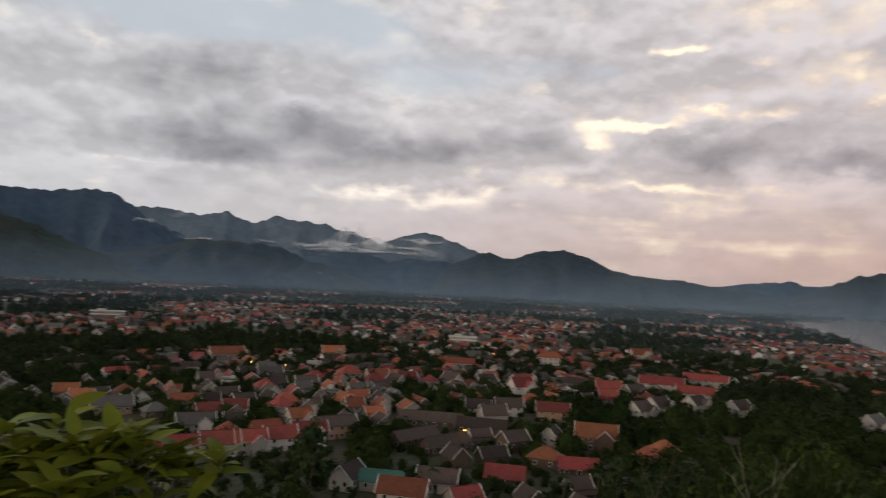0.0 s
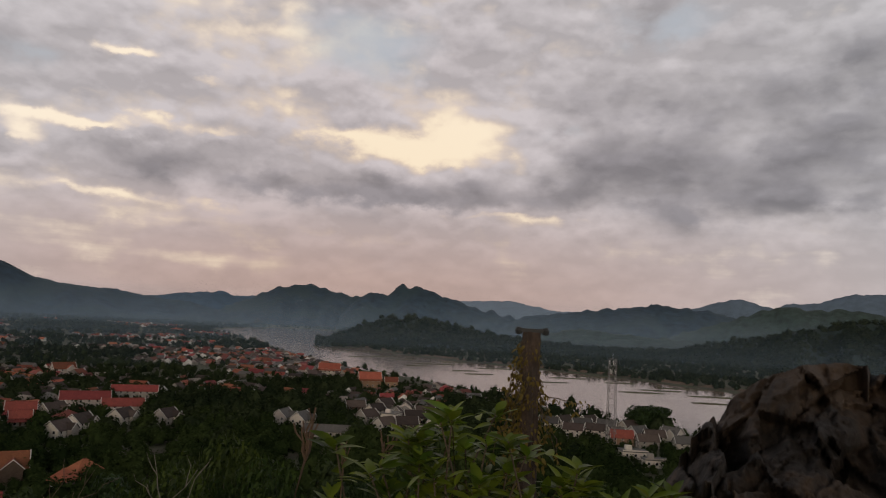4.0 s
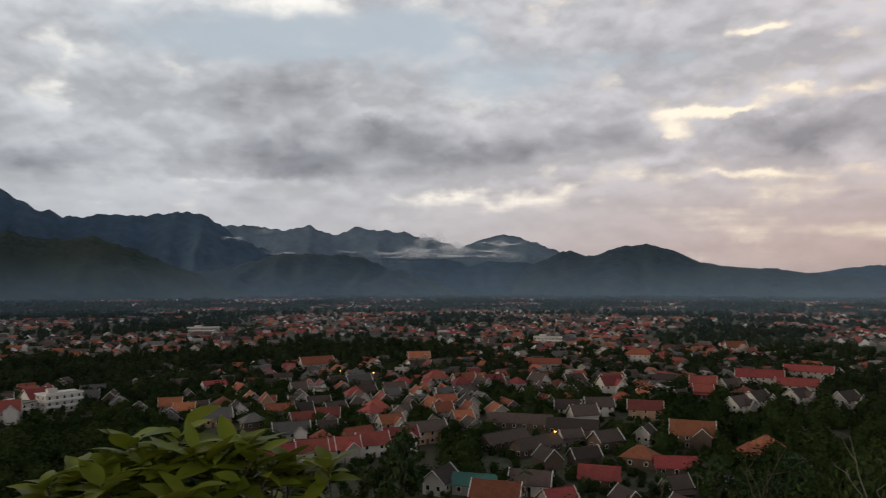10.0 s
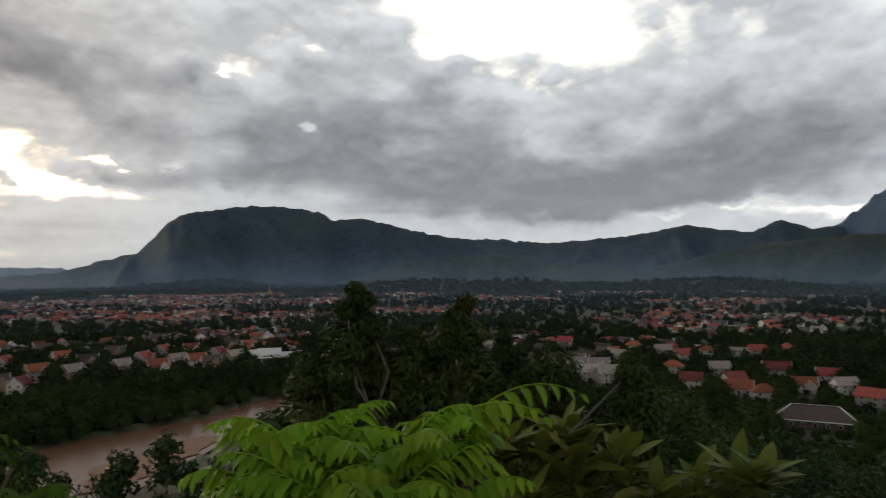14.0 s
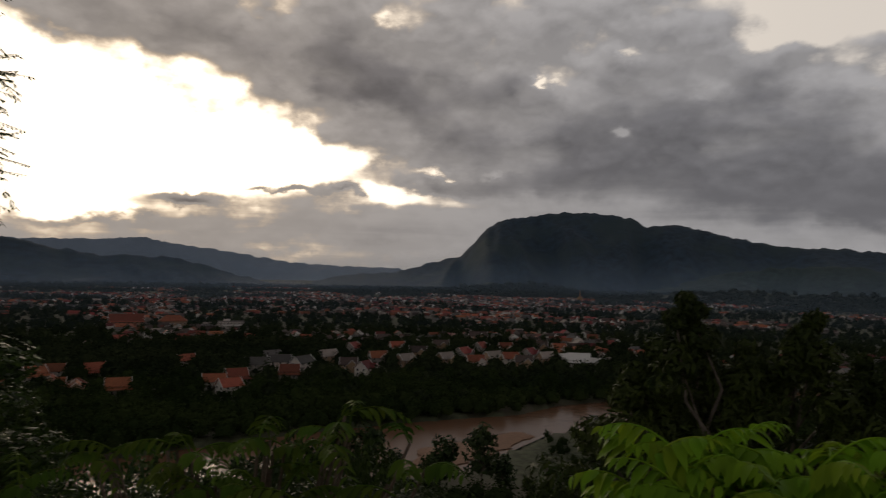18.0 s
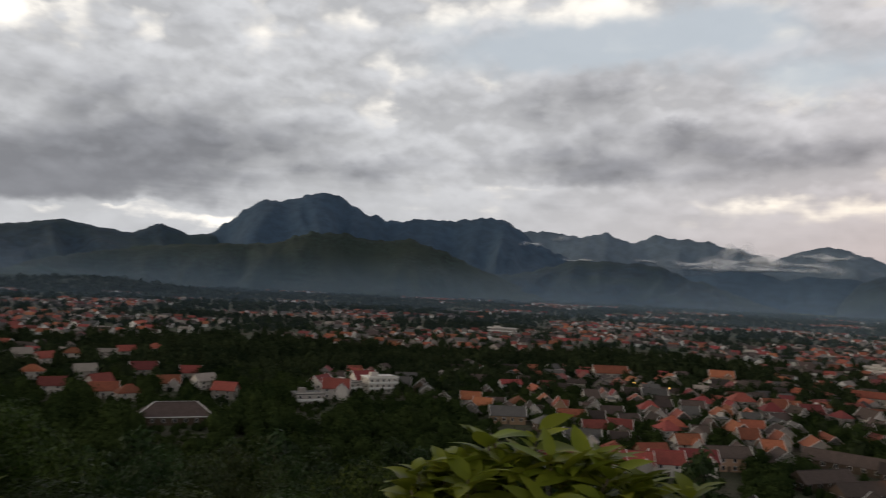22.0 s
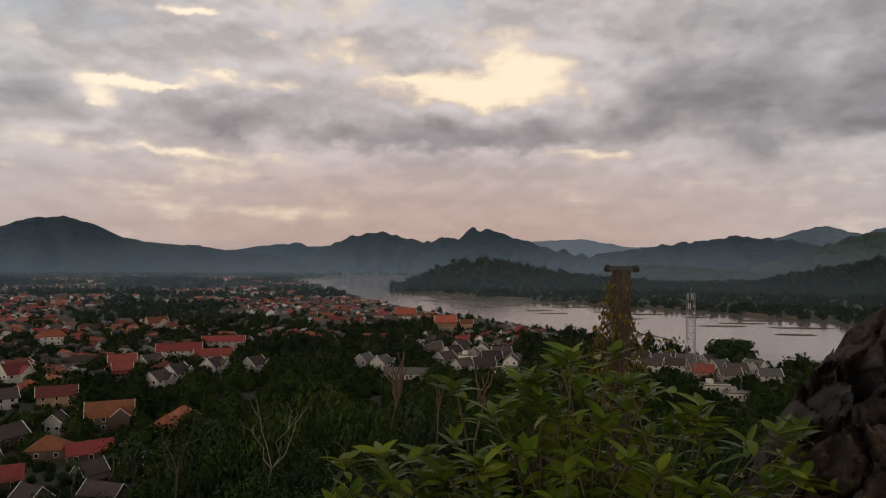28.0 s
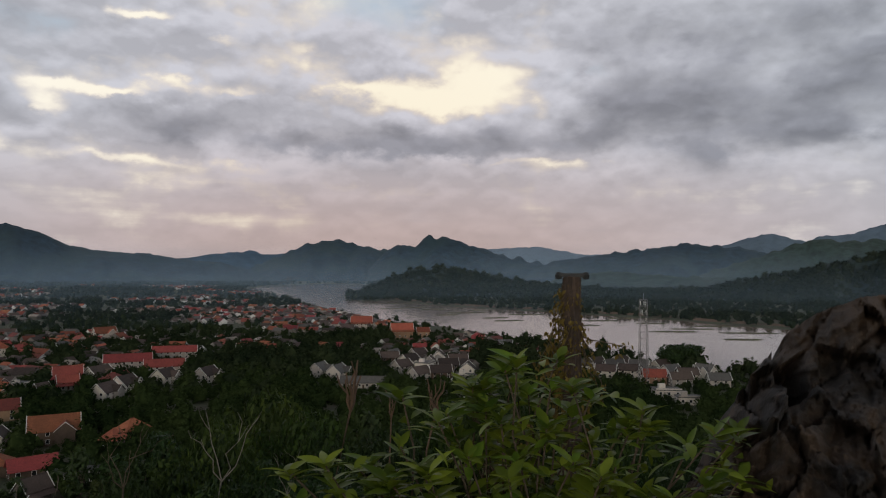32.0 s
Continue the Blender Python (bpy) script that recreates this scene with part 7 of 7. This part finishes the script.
for (x, y, z), r, n in [((-9.1, 1.5, 63.5), 0.9, 9), ((-9.0, 0.6, 63.2), 0.8, 7), ((-9.2, 2.7, 63.3), 0.9, 8), ((-9.1, 1.6, 62.5), 1.3, 12), ((-9.0, 3.3, 62.6), 1.0, 9), ((-8.9, 0.2, 62.4), 0.9, 7), ((-8.6, 3.9, 62.4), 0.9, 7), ((-9.1, 1.2, 61.6), 1.6, 9)]:
    for _ in range(n):
        c = np.array([x, y, z]) + g.uniform(-1, 1, 3) * r * [0.8, 0.8, 0.5] - np.array(root)
        r2 = g.uniform(0.26, 0.46)
        lobes.append((tuple(c), (r2, r2, r2 * 0.75)))
part("trunk", limb_mesh("trunk", [bent(g, (0, 0, -1.5), (0, 0.2, 2.0), 0.16, 0.08)], BARK, 8), None, big_tree)
part("limbwork", limb_mesh("limbwork", [bent(g, (0, 0.2, 1.5), c, 0.05, 0.010) for c, _ in lobes[::2]], BARK, 5), None, big_tree)
v_, f_ = leaf_cloud(g, lobes, 300, 0.044, droop=0.9, long=1.4)
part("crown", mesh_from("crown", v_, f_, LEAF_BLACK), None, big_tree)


# feathery tree at the edge of the southern view, and one overhead by the rock
def feather_tree(name, label, seed, root, arms, leaf):
    g = np.random.default_rng(seed)
    thing = new(name)
    tagged(thing, label, "tree")
    thing.location = root
    base = Vector(root)
    limbs_, lv = [bent(g, (0, 0, 0), Vector(arms[0][0]) - base, 0.09, 0.05)], []
    for start, end in arms:
        p0, p1 = Vector(start) - base, Vector(end) - base
        line = bent(g, p0, p1, 0.018, 0.004, 8, 0.05)
        limbs_.append(line)
        run = (p1 - p0)
        for k in range(44):
            u = g.uniform(0.1, 1.0)
            q = p0 + run * u + Vector(g.normal(0, 0.05, 3))
            d = run.normalized() + Vector(g.normal(0, 0.6, 3)) - Vector((0, 0, 0.25))
            tw = g.uniform(0.14, 0.30)
            limbs_.append([(tuple(q), 0.003), (tuple(q + d.normalized() * tw), 0.0015)])
            for j in range(9):
                w = q + d.normalized() * tw * (j + 1) / 9
                for s in (-1, 1):
                    lv.append(aim(w, d.normalized().cross(Vector((0, 0, 1))) * s + d * 0.5 - Vector((0, 0, 0.3)), g.uniform(-30, 30), g.uniform(0.7, 1.2)))
    part("trunk", limb_mesh("trunk", limbs_[:1], BARK, 7), None, thing)
    tagged(part("branchwork", limb_mesh("branchwork", limbs_[1:], STEM, 3), None, thing), kind="stuff")
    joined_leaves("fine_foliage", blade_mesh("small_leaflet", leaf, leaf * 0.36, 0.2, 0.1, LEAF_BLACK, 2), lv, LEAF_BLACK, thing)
    return thing


arms = []
for k in range(30):
    e = -0.5 + 16.5 * k / 29
    z = EYE + 5.6 * math.tan(radians(e))
    a_tip = 135.6 + 1.2 * math.sin(k * 1.9) + (0 if 3 < e < 14 else 1.5)
    p1 = Vector((-0.45, -0.12, 0)) + polar(a_tip, 5.5)
    p0 = Vector((-0.45, -0.12, 0)) + polar(144 + 2 * math.sin(k * 2.7), 5.9)
    arms.append(((p0.x, p0.y, z + 0.15), (p1.x, p1.y, z)))
    p2 = Vector((-0.45, -0.12, 0)) + polar(a_tip + 3.5, 5.3)
    arms.append(((p0.x, p0.y, z + 0.05), (p2.x, p2.y, z - 0.1)))
feather_tree("feathery_tree", "dark feathery tree against the bright evening sky", 121, tuple(polar(143, 6.0, 61.5)), arms, 0.042)
arms = []
for e, a_tip in [(10.8, -78.9), (12.5, -84.0), (16.5, -81.2), (18.5, -84.6), (9.5, -85), (14, -85), (19, -82.5), (8.6, -87)]:
    z = EYE + 4.2 * math.tan(radians(e))
    p1 = Vector((0.2, 0.4, 0)) + polar(a_tip, 4.2)
    p0 = Vector((0.2, 0.4, 0)) + polar(a_tip - 14, 4.4)
    arms.append(((p0.x, p0.y, z + 0.1), (p1.x, p1.y, z)))
feather_tree("overhanging_tree", "feathery branches reaching over the rock", 122, tuple(polar(-98, 4.6, 62.2)), arms, 0.035)

# cut and dead branches below the shrub
for az_, el_, dist, n, tall, mat, nm, label in [(-39.2, -11.2, 12, 9, 0.55, CUT_WOOD, "pollarded_stump", "stump with short cut reddish branches"), (-33.2, -11.0, 20, 8, 1.3, CUT_WOOD, "pollarded_stump", "stump with short cut reddish branches"),
                                           (-36.0, -11.4, 14, 5, 0.5, CUT_WOOD, "pollarded_stump", "stump with short cut reddish branches"),
                                           (-23.6, -15.5, 18, 4, 1.7, DEAD_WOOD, "dead_tree", "bare bleached dead branches"), (-28.2, -16.6, 14, 3, 0.75, DEAD_WOOD, "dead_tree", "bare bleached dead branches"), (-17.0, -15.5, 24, 4, 2.0, STEM, "dead_tree", "bare brown forked dead tree")]:
    thing = new(nm)
    tagged(thing, label, "dead tree")
    zt = EYE + dist * math.tan(radians(el_))
    p = polar(az_, dist)
    zg = float(land_height(np.array(p.x), np.array(p.y)))
    thing.location = (p.x, p.y, min(zg, zt - tall))
    h0 = zt - min(zg, zt - tall)
    part("trunk", limb_mesh("trunk", [bent(g, (0, 0, -0.3), (0, 0, h0), tall * (0.032 if mat is CUT_WOOD else 0.014), tall * (0.026 if mat is CUT_WOOD else 0.011))], mat, 7), None, thing)
    for k in range(n):
        a_ = 2 * math.pi * k / n + g.uniform(-0.4, 0.4)
        sp = g.uniform(0.1, 0.35) if mat is CUT_WOOD else g.uniform(0.25, 0.6)
        end = Vector((math.cos(a_) * sp * tall, math.sin(a_) * sp * tall, h0 + tall * g.uniform(0.55, 1.05)))
        lines = [bent(g, (0, 0, h0 - 0.05), end, tall * (0.026 if mat is CUT_WOOD else 0.009), tall * 0.017 if mat is CUT_WOOD else tall * 0.003, 5, 0.06)]
        if mat is not CUT_WOOD:
            mid = lines[0][3][0]
            lines.append(bent(g, mid, Vector(mid) + Vector((g.normal(0, 0.2), g.normal(0, 0.2), 0.3)) * tall, tall * 0.006, tall * 0.002, 4, 0.08))
        part("branch", limb_mesh("branch", lines, mat, 5), None, thing)
